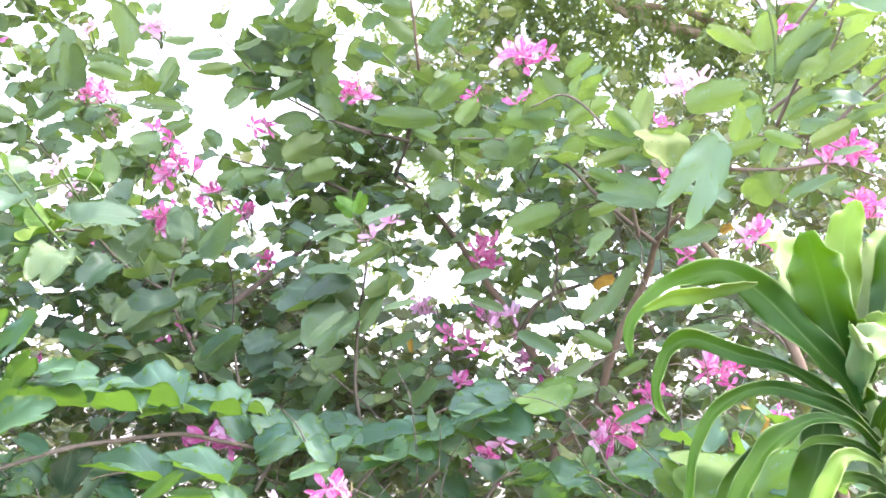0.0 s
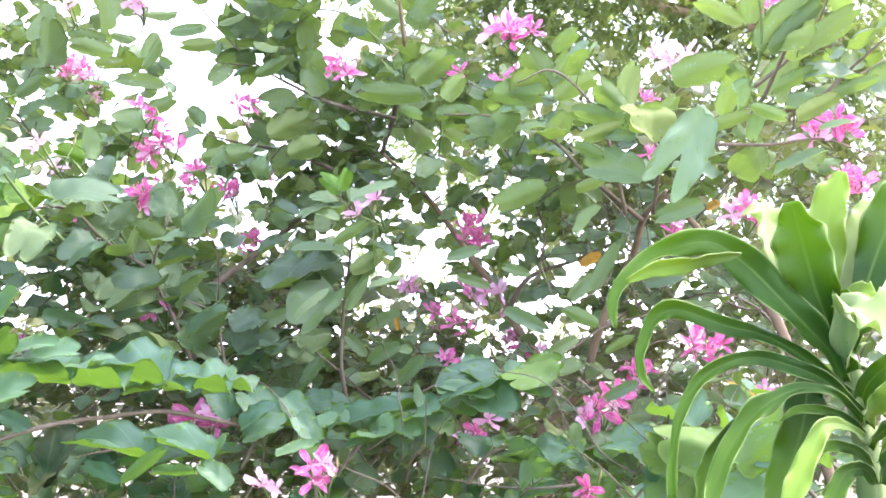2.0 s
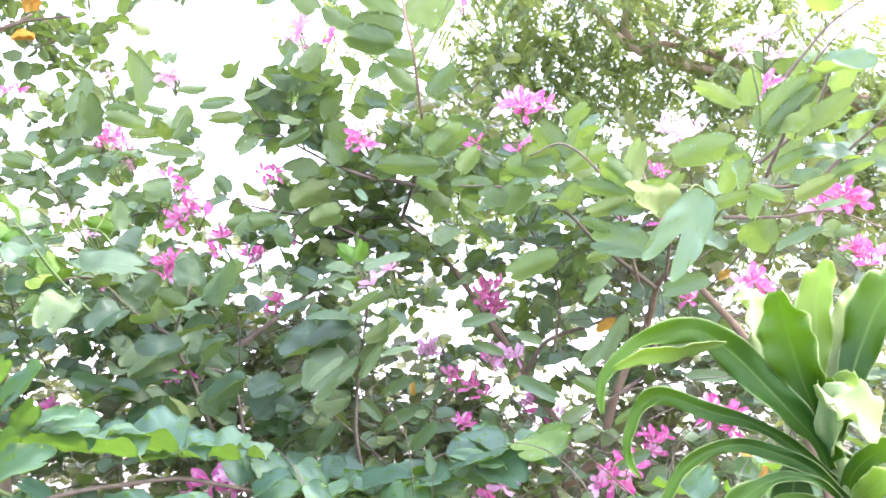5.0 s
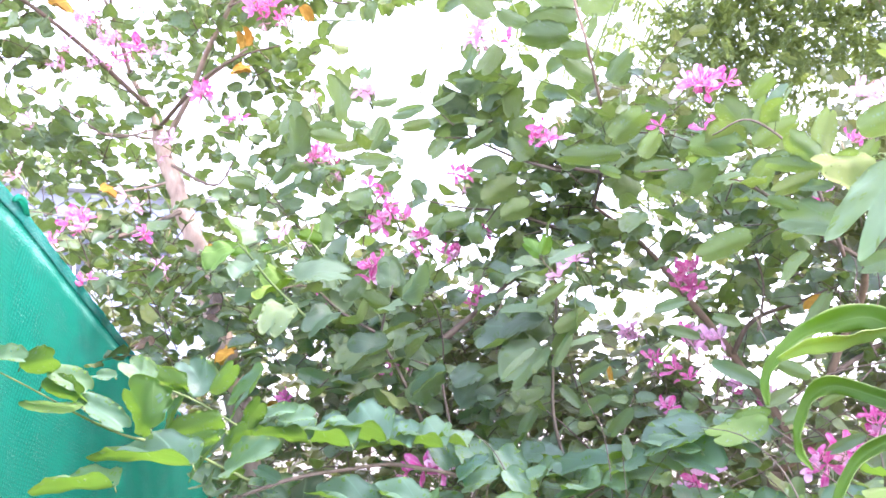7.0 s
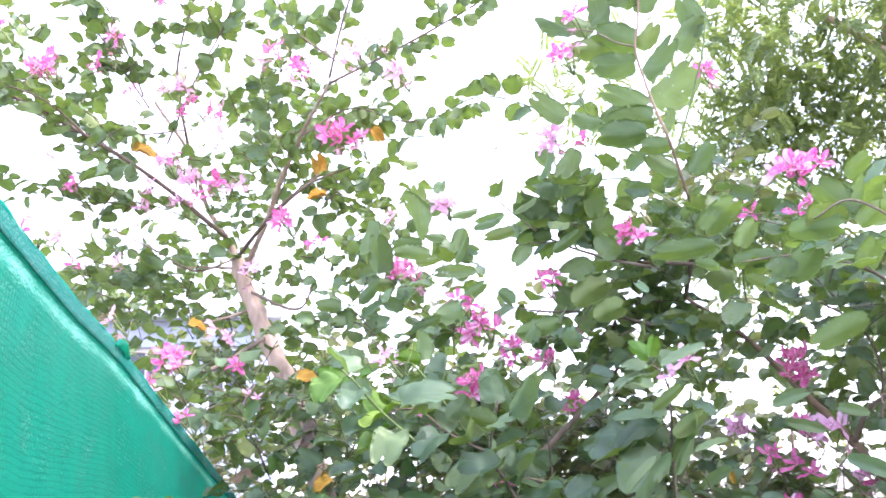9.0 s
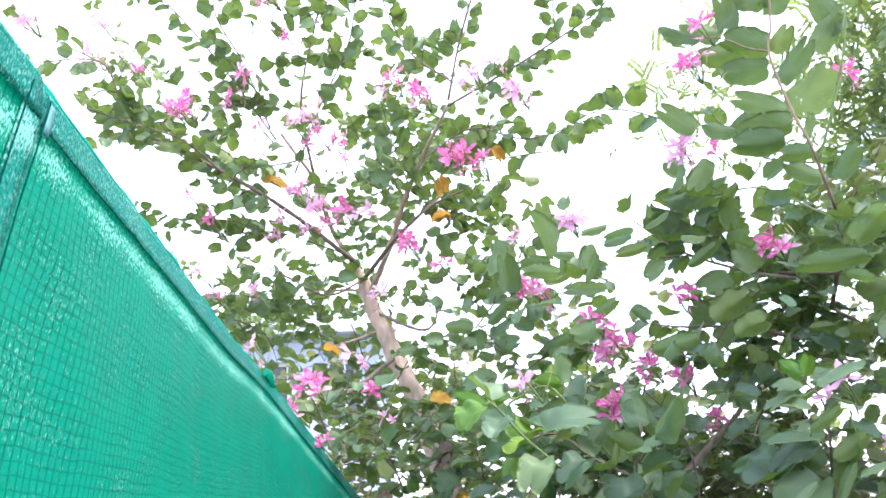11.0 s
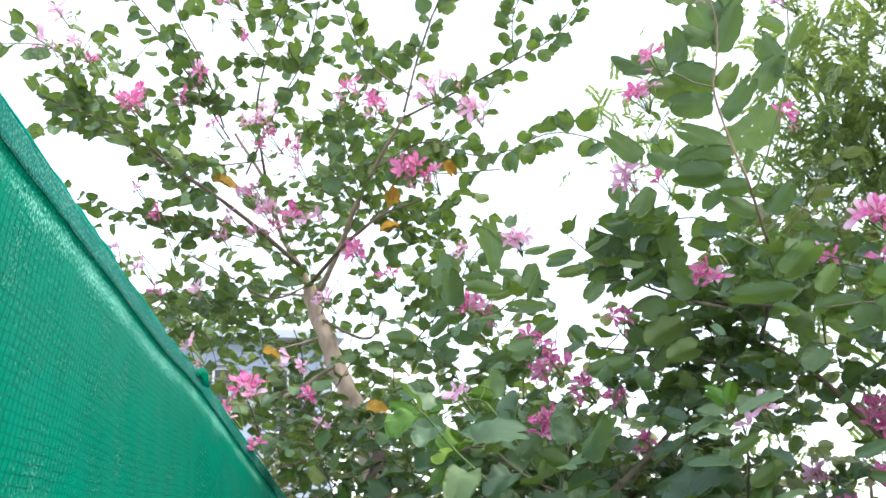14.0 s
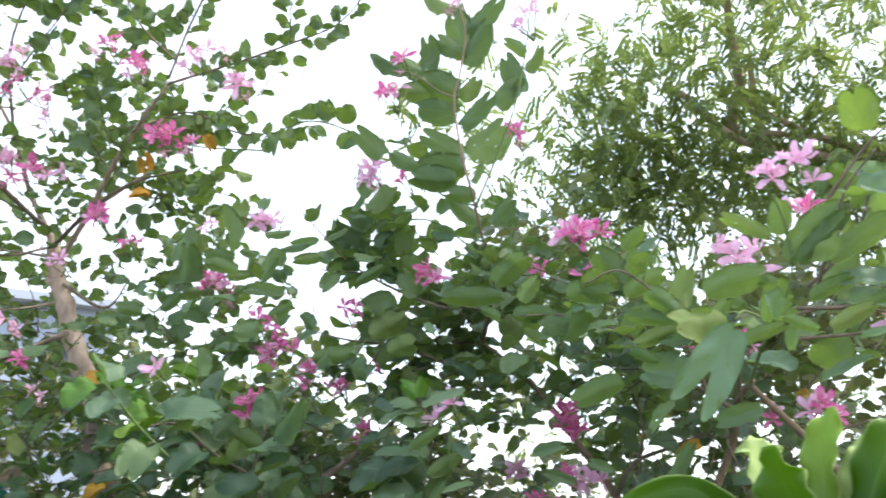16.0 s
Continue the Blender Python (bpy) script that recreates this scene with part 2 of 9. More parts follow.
def leaf_mesh(fold, droop, cup, chewed, seed, double=True, fine=False):
    """A two-lobed blade one unit long: folded along its midrib, with a notch between rounded lobes."""
    r = random.Random(seed)
    bm = bmesh.new()
    uv = bm.loops.layers.uv.new("UVMap")
    outline = DEEP if seed == 8 else OVAL if seed > 8 else HALF
    if fine:
        outline = [(q.x, q.y) for q in smooth_line([(x, y, 0) for x, y in outline], 3)]
    n = len(outline)
    rib = 0.51 if seed == 8 else 0.87 if seed > 8 else 0.79
    rings = (0.3, 0.56, 0.8, 1.0) if fine else (0.52, 1.0)
    ribs = [bm.verts.new((0, rib * k / (n - 1), 0)) for k in range(n)]
    for s in (-1, 1):
        wide = r.uniform(0.86, 1.08)
        tall = r.uniform(0.94, 1.03)
        cols = [[] for _ in rings]
        for k, (x, y) in enumerate(outline):
            bite = r.uniform(0.84, 1.0) if chewed and 0 < k < n - 1 and r.random() < 0.6 else r.uniform(0.98, 1.015)
            mid = Vector((0, rib * k / (n - 1), 0))
            edge = 1.0 + 0.05 * math.sin(y * 9 + seed * 2.1 + s) * x + 0.035 * math.sin(y * 23 + seed * 5 + s * 2)
            o = Vector((s * x * wide * edge, y * tall if 0 < k < n - 1 else y, 0))
            for col, f in zip(cols, rings):
                col.append(bm.verts.new(mid + (o - mid) * (f * bite if f == 1.0 else f)))
        for a, b in zip([ribs] + cols, cols):
            for k in range(n - 1):
                q = (a[k], b[k], b[k + 1], a[k + 1])
                bm.faces.new(q if s > 0 else q[::-1])
    blades = len(bm.faces) * (2 if double else 1)
    for f in bm.faces:
        for lp in f.loops:
            lp[uv].uv = (lp.vert.co.x + 0.5, lp.vert.co.y)
    for v in bm.verts:
        x, y = v.co.x, v.co.y
        hollow = math.sqrt(x * x + 0.003) - 0.055
        v.co.z = fold * hollow - droop * y * y + cup * x * x * 1.5 + 0.10 * noise.noise(Vector((x * 3, y * 3, seed * 7.3))) + 0.22 * abs(x) * noise.noise(Vector((x * 6, y * 6, seed * 3.1)))
    if double:
        edges = [e for e in bm.edges if e.is_boundary]
        lower = {v: bm.verts.new(v.co - Vector((0, 0, 0.006))) for v in list(bm.verts)}
        for f in list(bm.faces):
            g = bm.faces.new([lower[v] for v in reversed(f.verts)])
            g.material_index = 1
            for lp in g.loops:
                lp[uv].uv = (lp.vert.co.x + 0.5, lp.vert.co.y)
        for e in edges:
            a, b = e.verts
            g = bm.faces.new((a, b, lower[b], lower[a]))
            g.material_index = 1
            for lp in g.loops:
                lp[uv].uv = (lp.vert.co.x + 0.5, lp.vert.co.y)
    me = bpy.data.meshes.new("leaf")
    bm.to_mesh(me)
    bm.free()
    for p in me.polygons:
        p.use_smooth = p.index < blades
    return me


SHAPES = [(0.55, 0.2, 0.0, False), (0.85, 0.25, -0.4, False), (0.45, 0.45, -0.3, False), (1.2, 0.15, -0.6, False), (0.6, 0.35, 0.2, False), (0.42, 0.15, 0.1, False), (0.5, 0.3, 0.0, True), (0.3, 0.35, -0.2, True), (0.6, 0.1, -0.3, False), (0.55, 0.2, -0.15, False), (0.8, 0.35, -0.3, False), (0.42, 0.3, 0.1, False)]
BACKS = {LEAF.name: UNDER, SUNLIT.name: SUNLITUNDER, CHEWED.name: LOWUNDER, LOW.name: LOWUNDER}
LEAVES, NEARLEAVES = {}, {}
for mat in (LEAF, LOW, SUNLIT, CHEWED, YOUNG, YELLOW, BROWN, THIN):
    LEAVES[mat.name] = [leaf_mesh(*shape, k, mat is not THIN) for k, shape in enumerate(SHAPES)]
    NEARLEAVES[mat.name] = [leaf_mesh(*shape, k, True, True) for k, shape in enumerate(SHAPES)]
    for me in LEAVES[mat.name] + NEARLEAVES[mat.name]:
        me.materials.append(mat)
        me.materials.append(BACKS[mat.name] if mat.name in BACKS else mat)


def joined(name, meshes, placed, material, parent):
    """Many small pieces as one mesh: placed is a list of (mesh number, matrix)."""
    co, faces, uvs, slots, flats, at = [], [], [], [], [], 0
    data = []
    for me in meshes:
        v = np.empty(len(me.vertices) * 3)
        me.vertices.foreach_get("co", v)
        u = np.empty(len(me.loops) * 2)
        me.uv_layers[0].data.foreach_get("uv", u)
        data.append((v.reshape(-1, 3), [tuple(p.vertices) for p in me.polygons], u, [p.material_index for p in me.polygons], [p.use_smooth for p in me.polygons]))
    for k, m in placed:
        v, f, u, slot, flat = data[k]
        a = np.array(m)
        co.append(v @ a[:3, :3].T + a[:3, 3])
        faces += [tuple(i + at for i in q) for q in f]
        uvs.append(u)
        slots += slot
        flats += flat
        at += len(v)
    me = bpy.data.meshes.new(name)
    me.from_pydata(np.concatenate(co).tolist(), [], faces)
    me.uv_layers.new(name="UVMap")
    me.uv_layers[0].data.foreach_set("uv", np.concatenate(uvs))
    me.polygons.foreach_set("use_smooth", flats)
    me.materials.append(material)
    if material.name in BACKS:
        me.materials.append(BACKS[material.name])
        me.polygons.foreach_set("material_index", slots)
    ob = hang(new(name, me), parent)
    ob["kind"] = "stuff"
    return ob


def poise(z, r):
    """How a leaf is tilted at that height, to fit the camera's view: flat low down; in the crown some spread flat,
    others hang.
    """
    w = min(1.0, max(0.0, (z - 1.75) / 0.6))
    if r.random() < w:
        return Vector((-0.1, 0.35, 0.9)) if r.random() < 0.5 else Vector((0.25, -0.95, 0.12))
    return Vector((0.05, -0.55, 0.82))


class Tree:
    """A flowering tree that gathers its limbs, leaves, stalks and flowers."""

    def __init__(self, place, label, seed, bark=None, name="orchid_tree"):
        self.bark = bark or OLDTWIG
        self.root = thing(name, place, label, name.split("_")[1], "flowering orchid trees")
        self.r = random.Random(seed)
        self.near, self.rest = [], []
        self.green = LEAF
        self.habit = (3, 2, 2, 1, 2, 2, 1, 1, 0, 4, 4, 3)
        self.stalks = bmesh.new()
        self.twigs = bmesh.new()

    def limb(self, points, r0, r1, material=None, name="branch", sides=7):
        bm = bmesh.new()
        line = smooth_line(points)
        if r0 > 0.012:
            line = [q + Vector((noise.noise(q * 6), noise.noise(q * 6 + UP * 9), 0)) * r0 * 0.35 for q in line]
        add_tube(bm, line, r0, r1, sides, 0.35)
        part(name, bm, material or (self.bark if r0 > 0.012 else TWIG), self.root)
        return line

    def leaf(self, base, axis, normal, size, near=False, material=None, shape=None, stalk=0.3, top=None):
        """One leaf on its stalk; base is where the stalk leaves the twig."""
        r = self.r
        axis = Vector(axis).normalized()
        size *= 0.88 if stalk > 0.1 else 1.0
        start = Vector(base)
        foot = start + axis * size * stalk + UP * size * 0.06
        if stalk:
            add_tube(self.stalks, [start, (start + foot) / 2 + UP * size * 0.03, foot], 0.0016, 0.0012, 3)
        normal = (normal - axis * normal.dot(axis)).normalized()
        m = Matrix((axis.cross(normal), axis, normal)).transposed().to_4x4()
        m = Matrix.Translation(foot) @ m @ Matrix.Diagonal((size * r.uniform(0.74, 1.04), size, size, 1))
        if top is None:
            top = r.random() < 0.9 if normal.z > 0.6 else r.random() < 0.3
        if not top:
            m = m @ Matrix.Diagonal((-1, 1, -1, 1))
        if shape is None:
            shape = r.choices(range(len(self.habit)), self.habit)[0]
        (self.near if near else self.rest).append((material or self.green, shape, m))

    def spray(self, points, n, size, r0=0.005, near=False, material=None, lean=0.6, tip=None, start=0.12, facing=None, wild=0.42, spread=0.75):
        """A twig with leaves in two rows along it."""
        line = self.limb(points, r0, 0.0018, GREENSTEM if r0 < 0.0035 else None, "twig" if r0 < 0.004 else "branch", 5)
        for k in range(n):
            f = start + (1 - start) * (k + 0.5 * self.r.random()) / n
            i = min(int(f * (len(line) - 1)), len(line) - 2)
            q = line[i].lerp(line[i + 1], f * (len(line) - 1) - i)
            d = (line[i + 1] - line[i]).normalized()
            face = Vector(facing) if facing else poise(q.z, self.r)
            side = d.cross(face).normalized() * (1 if k % 2 else -1)
            jit = Vector([self.r.uniform(-1, 1) for _ in range(3)])
            axis = d * lean + side * spread - UP * self.r.uniform(-0.2, 0.25) + jit * 0.3
            normal = face + jit.cross(UP) * wild + Vector([self.r.uniform(-1, 1) for _ in range(3)]) * wild * 0.7
            sz = size * self.r.uniform(0.75, 1.12) * (1 - 0.35 * max(0, f - 0.7) / 0.3)
            self.leaf(q, axis, normal, sz, near, tip if tip and f > 0.72 else material)

    def clump(self, place, radius, n, size=0.088, near=False):
        """A loose handful of leafy twigs."""
        c = Vector(place)
        r = self.r
        per = 5
        for k in range(max(1, round(n * 0.84 / per))):
            a = r.uniform(0, 2 * math.pi)
            out = Vector((math.cos(a), 0.7 * math.sin(a), r.uniform(-0.5, 0.9))).normalized()
            p0 = c + Vector((r.gauss(0, 0.3), r.gauss(0, 0.4), r.gauss(0, 0.3))) * radius
            p1 = p0 + out * radius * 0.55 + UP * radius * 0.1
            p2 = p0 + out * radius * 1.05 + UP * radius * 0.05
            line = smooth_line([p0, p1, p2], 4)
            add_tube(self.twigs, line, 0.0022, 0.001, 4)
            for j in range(per):
                i = min(int((j + 0.6) / per * (len(line) - 1)), len(line) - 2)
                d = (line[i + 1] - line[i]).normalized()
                side = d.cross(UP).normalized() * (1 if j % 2 else -1)
                jit = Vector([r.uniform(-1, 1) for _ in range(3)])
                axis = d * 0.5 + side * 0.7 - UP * r.uniform(-0.1, 0.3) + jit * 0.35
                normal = poise(p0.z, r) + Vector([r.uniform(-1, 1) for _ in range(3)]) * 0.5
                self.leaf(line[i], axis, normal, size * r.uniform(0.7, 1.12), near)

    def brushwood(self, n, low, high, length=0.4):
        """Bare crooked twigs between the leaves."""
        r = self.r
        for k in range(n):
            p = Vector([r.uniform(a, b) for a, b in zip(low, high)])
            d = Vector((r.uniform(-1, 1), r.uniform(-0.4, 0.4), r.uniform(-0.1, 1.0))).normalized()
            line = [p]
            for j in range(4):
                d = (d + Vector([r.uniform(-0.45, 0.45) for _ in range(3)])).normalized()
                line.append(line[-1] + d * length * r.uniform(0.18, 0.34))
            add_tube(self.twigs, smooth_line(line, 3), r.uniform(0.0016, 0.0036), 0.0008, 4)

    def reach(self, base, tip, normal=(0, -0.75, 0.6), material=None, shape=None, wide=1.0, top=None):
        """A large leaf given by its foot and its tip."""
        d = Vector(tip) - Vector(base)
        self.leaf(base, d, Vector(normal), d.length, True, material, (self.r.choice((1, 4, 10)) if material is YELLOW else self.r.choice((0, 2, 4, 5))) if shape is None else shape, 0.05, top)
        wide *= 0.92 if material is YELLOW else 1.0
        bunch = self.near[-1]
        self.near[-1] = (bunch[0], bunch[1], bunch[2] @ Matrix.Diagonal((wide, 1, wide, 1)))

    def close(self):
        clear = [b for b in BLOOMS]
        free = lambda m: all((m @ Vector((0, 0.5, 0)) - b).length_squared > 0.0056 for b in clear)
        self.near = [x for x in self.near if free(x[2])]
        self.rest = [x for x in self.rest if free(x[2])]
        for k, (mat, shape, m) in enumerate(self.near[:300]):
            ob = new("leaf", NEARLEAVES[mat.name][shape])
            hang(ob, self.root)
            ob.matrix_basis = m
            if mat is YELLOW:
                tagged(ob, "yellowing dying leaf")
            elif mat is CHEWED:
                tagged(ob, "insect-eaten blue-green leaf")
            elif mat is BROWN:
                tagged(ob, "withered brown leaf")
            elif mat is YOUNG:
                tagged(ob, "fresh lime-green young leaf")
        rest = self.near[300:] + self.rest
        for mat, name in ((LEAF, "foliage"), (LOW, "low_foliage"), (THIN, "thicket_foliage"), (SUNLIT, "light_foliage"), (CHEWED, "eaten_foliage"), (YOUNG, "young_foliage"), (YELLOW, "yellowed_foliage"), (BROWN, "withered_foliage")):
            placed = [(s, m) for t, s, m in rest if t is mat]
            if placed:
                joined(name, LEAVES[mat.name], placed, mat, self.root)
        if len(self.stalks.faces):
            part("stalk_work", self.stalks, GREENSTEM, self.root)["kind"] = "stuff"
        if len(self.twigs.faces):
            part("twig_work", self.twigs, TWIG, self.root)["kind"] = "stuff"


# ---- flowers ----
def petal_mesh(width, curl, wave, seed, material):
    """A narrow clawed petal one unit long with a frilled, recurved blade."""
    bm = bmesh.new()
    uv = bm.loops.layers.uv.new("UVMap")
    rows = []
    prof = (0.12, 0.26, 0.60, 0.92, 1.0, 0.88, 0.38)
    for k, w in enumerate(prof):
        y = k / (len(prof) - 1)
        row = []
        for s in (-1, -0.5, 0, 0.5, 1):
            x = s * w * width
            z = curl * y * y + 0.25 * abs(s) * w * width + wave * math.sin(y * 9 + s * 3 + seed) * abs(s) * y
            row.append(bm.verts.new((x, y, z)))
        rows.append(row)
    for k in range(len(rows) - 1):
        for s in range(4):
            f = bm.faces.new((rows[k][s], rows[k][s + 1], rows[k + 1][s + 1], rows[k + 1][s]))
    for f in bm.faces:
        for lp in f.loops:
            lp[uv].uv = (lp.vert.co.x / width / 2 + 0.5, lp.vert.co.y)
    me = bpy.data.meshes.new("petal")
    bm.to_mesh(me)
    bm.free()
    me.materials.append(material)
    for p in me.polygons:
        p.use_smooth = True
    return me


PETALS = {mat.name: [petal_mesh(w, c, v, k, mat) for k, (w, c, v) in enumerate(((0.22, -0.35, 0.13), (0.18, -0.1, 0.15), (0.24, 0.2, 0.12), (0.16, -0.5, 0.15), (0.20, 0.4, 0.13)))] for mat in (PETAL, PALE)}
PETALS[SPENT.name] = [petal_mesh(w, c, 0.18, k, SPENT) for k, (w, c) in enumerate(((0.10, -0.5), (0.13, 0.4), (0.09, -0.8)))]


def filament_mesh():
    bm = bmesh.new()
    for k, a in enumerate((-0.5, -0.15, 0.2, 0.5)):
        line = smooth_line([(0, 0, 0), (a * 0.25, -0.22, 0.25), (a * 0.5, -0.35 + 0.05 * k, 0.55), (a * 0.8, -0.25, 0.78)], 4)
        add_tube(bm, line, 0.013, 0.008, 4)
        add_tube(bm, smooth_line([line[-1], line[-1] + Vector((0.03, 0.02, 0.05)), line[-1] + Vector((0.05, 0.06, 0.06))], 3), 0.022, 0.012, 4)
    return finish("stamen_tuft", bm, STAMEN)


def cup_mesh():
    bm = bmesh.new()
    add_tube(bm, smooth_line([(0, 0, -0.36), (0.02, 0, -0.25), (0, 0, -0.12), (0, 0, 0.02)], 3), 0.03, 0.055, 6)
    return finish("flower", bm, CALYX)


FILAMENTS, CUP = filament_mesh(), cup_mesh()
BLOOMS = []


def bloom(tree, place, size, pale=False, face=(0.0, -1.0, 0.35), spent=False):
    """One orchid-like flower: a green calyx with five clawed petals and long stamens."""
    r = tree.r
    f = (Vector(face) + Vector((r.uniform(-0.7, 0.7), r.uniform(-0.3, 0.3), r.uniform(-0.5, 0.6)))).normalized()
    q = f.to_track_quat("Z", "Y").to_matrix().to_4x4()
    q = Matrix.Translation(place) @ q @ pose(0, 0, 0, 0, 0, r.uniform(-50, 50)) @ Matrix.Scale(size * 0.53, 4)
    BLOOMS.append(Vector(place))
    cup = hang(new("flower", CUP), tree.root)
    cup.matrix_basis = q
    tagged(cup, "faded brownish pink spent flower" if spent else "pale pink five-petalled flower" if pale else "magenta five-petalled flower")
    for k, a in enumerate((0, 62, 128, -128, -62)):
        ob = new("petal", r.choice(PETALS[(SPENT if spent else PALE if pale else PETAL).name]))
        ob.parent = cup
        ob.matrix_basis = pose(0, 0, 0.02, 0, 0, a + r.uniform(-16, 16)) @ pose(0, 0, 0, r.uniform(60, 85) if spent else r.uniform(0, 55), r.uniform(-24, 24), 0) @ Matrix.Scale(r.uniform(0.75, 1.1), 4)
    st = new("stamen_tuft", FILAMENTS)
    st.parent = cup


def bud_mesh():
    bm = bmesh.new()
    line = smooth_line([(0, 0, 0), (0.01, 0, 0.25), (0, 0.02, 0.55), (0, 0.05, 0.95)], 3)
    add_tube(bm, line[:7], 0.03, 0.085, 6)
    add_tube(bm, line[6:], 0.085, 0.02, 6)
    return finish("bud", bm, CALYX)


BUD = bud_mesh()


def cluster(tree, place, size, pale=False, more=1):
    """A raceme: overlapping flowers on short stalks, with a few slim buds above them."""
    p = Vector(place)
    r = tree.r
    root = p + Vector((0.01, 0.05, -0.05))
    bloom(tree, p, size, pale)
    for k in range(more + (3 if more else 1)):
        off = Vector((r.uniform(-0.52, 0.52), r.uniform(0.0, 0.3), r.uniform(-0.4, 0.4))) * size
        bloom(tree, p + off, size * r.uniform(0.6, 0.9), pale or r.random() < 0.3)
        add_tube(tree.stalks, smooth_line([p + off, (p + off + root) / 2, root], 2), 0.0018, 0.002, 4)
    if r.random() < 0.4:
        bloom(tree, p + Vector((r.uniform(-0.5, 0.5), 0.1, r.uniform(-0.7, -0.3))) * size, size * 0.6, False, (0.0, -0.4, -0.8), True)
    for k in range(1 + more):
        ob = hang(new("bud", BUD), tree.root)
        up = Vector((r.uniform(-0.6, 0.6), r.uniform(-0.2, 0.4), 1)).to_track_quat("Z", "Y").to_matrix().to_4x4()
        ob.matrix_basis = Matrix.Translation(root + Vector((r.uniform(-0.4, 0.4), 0.1, r.uniform(0.4, 0.9))) * size) @ up @ Matrix.Scale(r.uniform(0.02, 0.032), 4)
        add_tube(tree.stalks, [root, (root + ob.matrix_basis.translation) / 2 + UP * 0.004, ob.matrix_basis.translation], 0.0016, 0.0014, 3)
    add_tube(tree.stalks, smooth_line([p, (p + root) / 2, root], 2), 0.002, 0.0025, 4)


# ---- the ground ----
m = Mat("pale_dusty_ground")
GROUND = m.surface(m.mix(m.noise(1.6, 6.0), m.ramp(m.noise(24.0, 8.0), [(0.3, (0.15, 0.125, 0.095)), (0.7, (0.25, 0.22, 0.175))]), (0.12, 0.115, 0.08)), 0.95, m.noise(60.0, 6.0), 0.5, 0.01)
bm = bmesh.new()
edges = [-900, -200, -60, -20] + [-12 + 0.8 * k for k in range(31)] + [20, 60, 200, 900]
grid = [[bm.verts.new((x, y, 0.03 * noise.noise(Vector((x * 0.7, y * 0.7, 0))) if abs(x) < 13 and abs(y) < 13 else 0)) for x in edges] for y in edges]
for a, b in zip(grid, grid[1:]):
    for k in range(len(edges) - 1):
        bm.faces.new((a[k], a[k + 1], b[k + 1], b[k]))
tagged(part("ground", bm, GROUND, None), "pale dusty bare ground under the trees", "ground", "", "structure")

# ---- the orchid tree in the middle ----
mid = Tree((0.42, 2.5, 0.0), "flowering orchid tree with magenta blooms, notched leaves and brown limbs", 11)
foot = Vector((0.42, 2.5, 0.0))
mid.limb([foot - UP * 0.15, foot + Vector((0.02, -0.02, 0.45)), (0.396, 2.494, 1.228), (0.399, 2.505, 1.350)], 0.034, 0.020, name="trunk", sides=10)
mid.limb([(0.399, 2.505, 1.350), (0.425, 2.510, 1.460), (0.331, 2.508, 1.620), (0.203, 2.487, 1.816), (0.092, 2.450, 1.979), (-0.042, 2.349, 2.110)], 0.016, 0.005)
mid.limb([(0.399, 2.505, 1.350), (0.498, 2.407, 1.448), (0.548, 2.303, 1.611), (0.626, 2.231, 1.779), (0.643, 2.116, 1.861), (0.687, 1.998, 1.906)], 0.014, 0.006)
mid.limb([(0.299, 2.505, 1.669), (0.366, 2.449, 1.761), (0.494, 2.441, 1.806), (0.603, 2.427, 1.851)], 0.008, 0.004)
mid.limb([(-0.479, 2.081, 1.675), (-0.438, 2.199, 1.744), (-0.357, 2.321, 1.851), (-0.292, 2.431, 1.950)], 0.012, 0.005)
mid.limb([(-0.042, 2.349, 2.110), (0.018, 2.227, 2.203), (0.054, 2.088, 2.310)], 0.007, 0.005)
mid.limb([(0.559, 2.352, 1.613), (0.720, 2.530, 1.716), (0.863, 2.597, 1.821), (1.010, 2.661, 1.878)], 0.007, 0.003)
# the tall shoot and its neighbours
mid.limb([(0.075, 2.040, 2.265), (0.087, 1.920, 2.275), (0.089, 1.840, 2.337), (0.087, 1.800, 2.382), (0.069, 1.800, 2.460), (0.056, 1.800, 2.538), (0.048, 1.800, 2.626), (0.065, 1.800, 2.690), (0.080, 1.800, 2.797), (0.072, 1.800, 2.859), (0.050, 1.800, 2.945), (0.049, 1.800, 3.051)], 0.0042, 0.0018, OLDTWIG)
mid.limb([(0.089, 1.840, 2.337), (0.145, 1.820, 2.443), (0.169, 1.815, 2.499), (0.199, 1.810, 2.568), (0.232, 1.810, 2.708), (0.252, 1.810, 2.858), (0.266, 1.810, 2.951)], 0.003, 0.0016, GREENSTEM)
mid.limb([(0.048, 1.800, 2.626), (0.006, 1.800, 2.652), (-0.044, 1.800, 2.699), (-0.116, 1.810, 2.742)], 0.0026, 0.0012)
mid.spray([(0.059, 1.975, 2.392), (-0.046, 1.990, 2.443), (-0.119, 1.994, 2.530), (-0.164, 1.995, 2.629)], 6, 0.085, 0.003, near=True)
mid.spray([(0.050, 2.012, 2.270), (-0.079, 2.006, 2.378), (-0.213, 2.017, 2.401), (-0.287, 2.029, 2.458)], 8, 0.085, 0.003, near=True)
mid.spray([(-0.244, 2.059, 2.228), (-0.291, 2.068, 2.337), (-0.269, 2.030, 2.470)], 8, 0.09, 0.003)
mid.spray([(-0.060, 2.074, 2.147), (-0.194, 2.079, 2.206), (-0.344, 2.062, 2.299), (-0.485, 2.012, 2.456)], 9, 0.09, 0.005)
mid.spray([(-0.285, 2.166, 2.676), (-0.405, 2.092, 2.747), (-0.528, 2.083, 2.785), (-0.676, 2.090, 2.757)], 14, 0.085, 0.003)
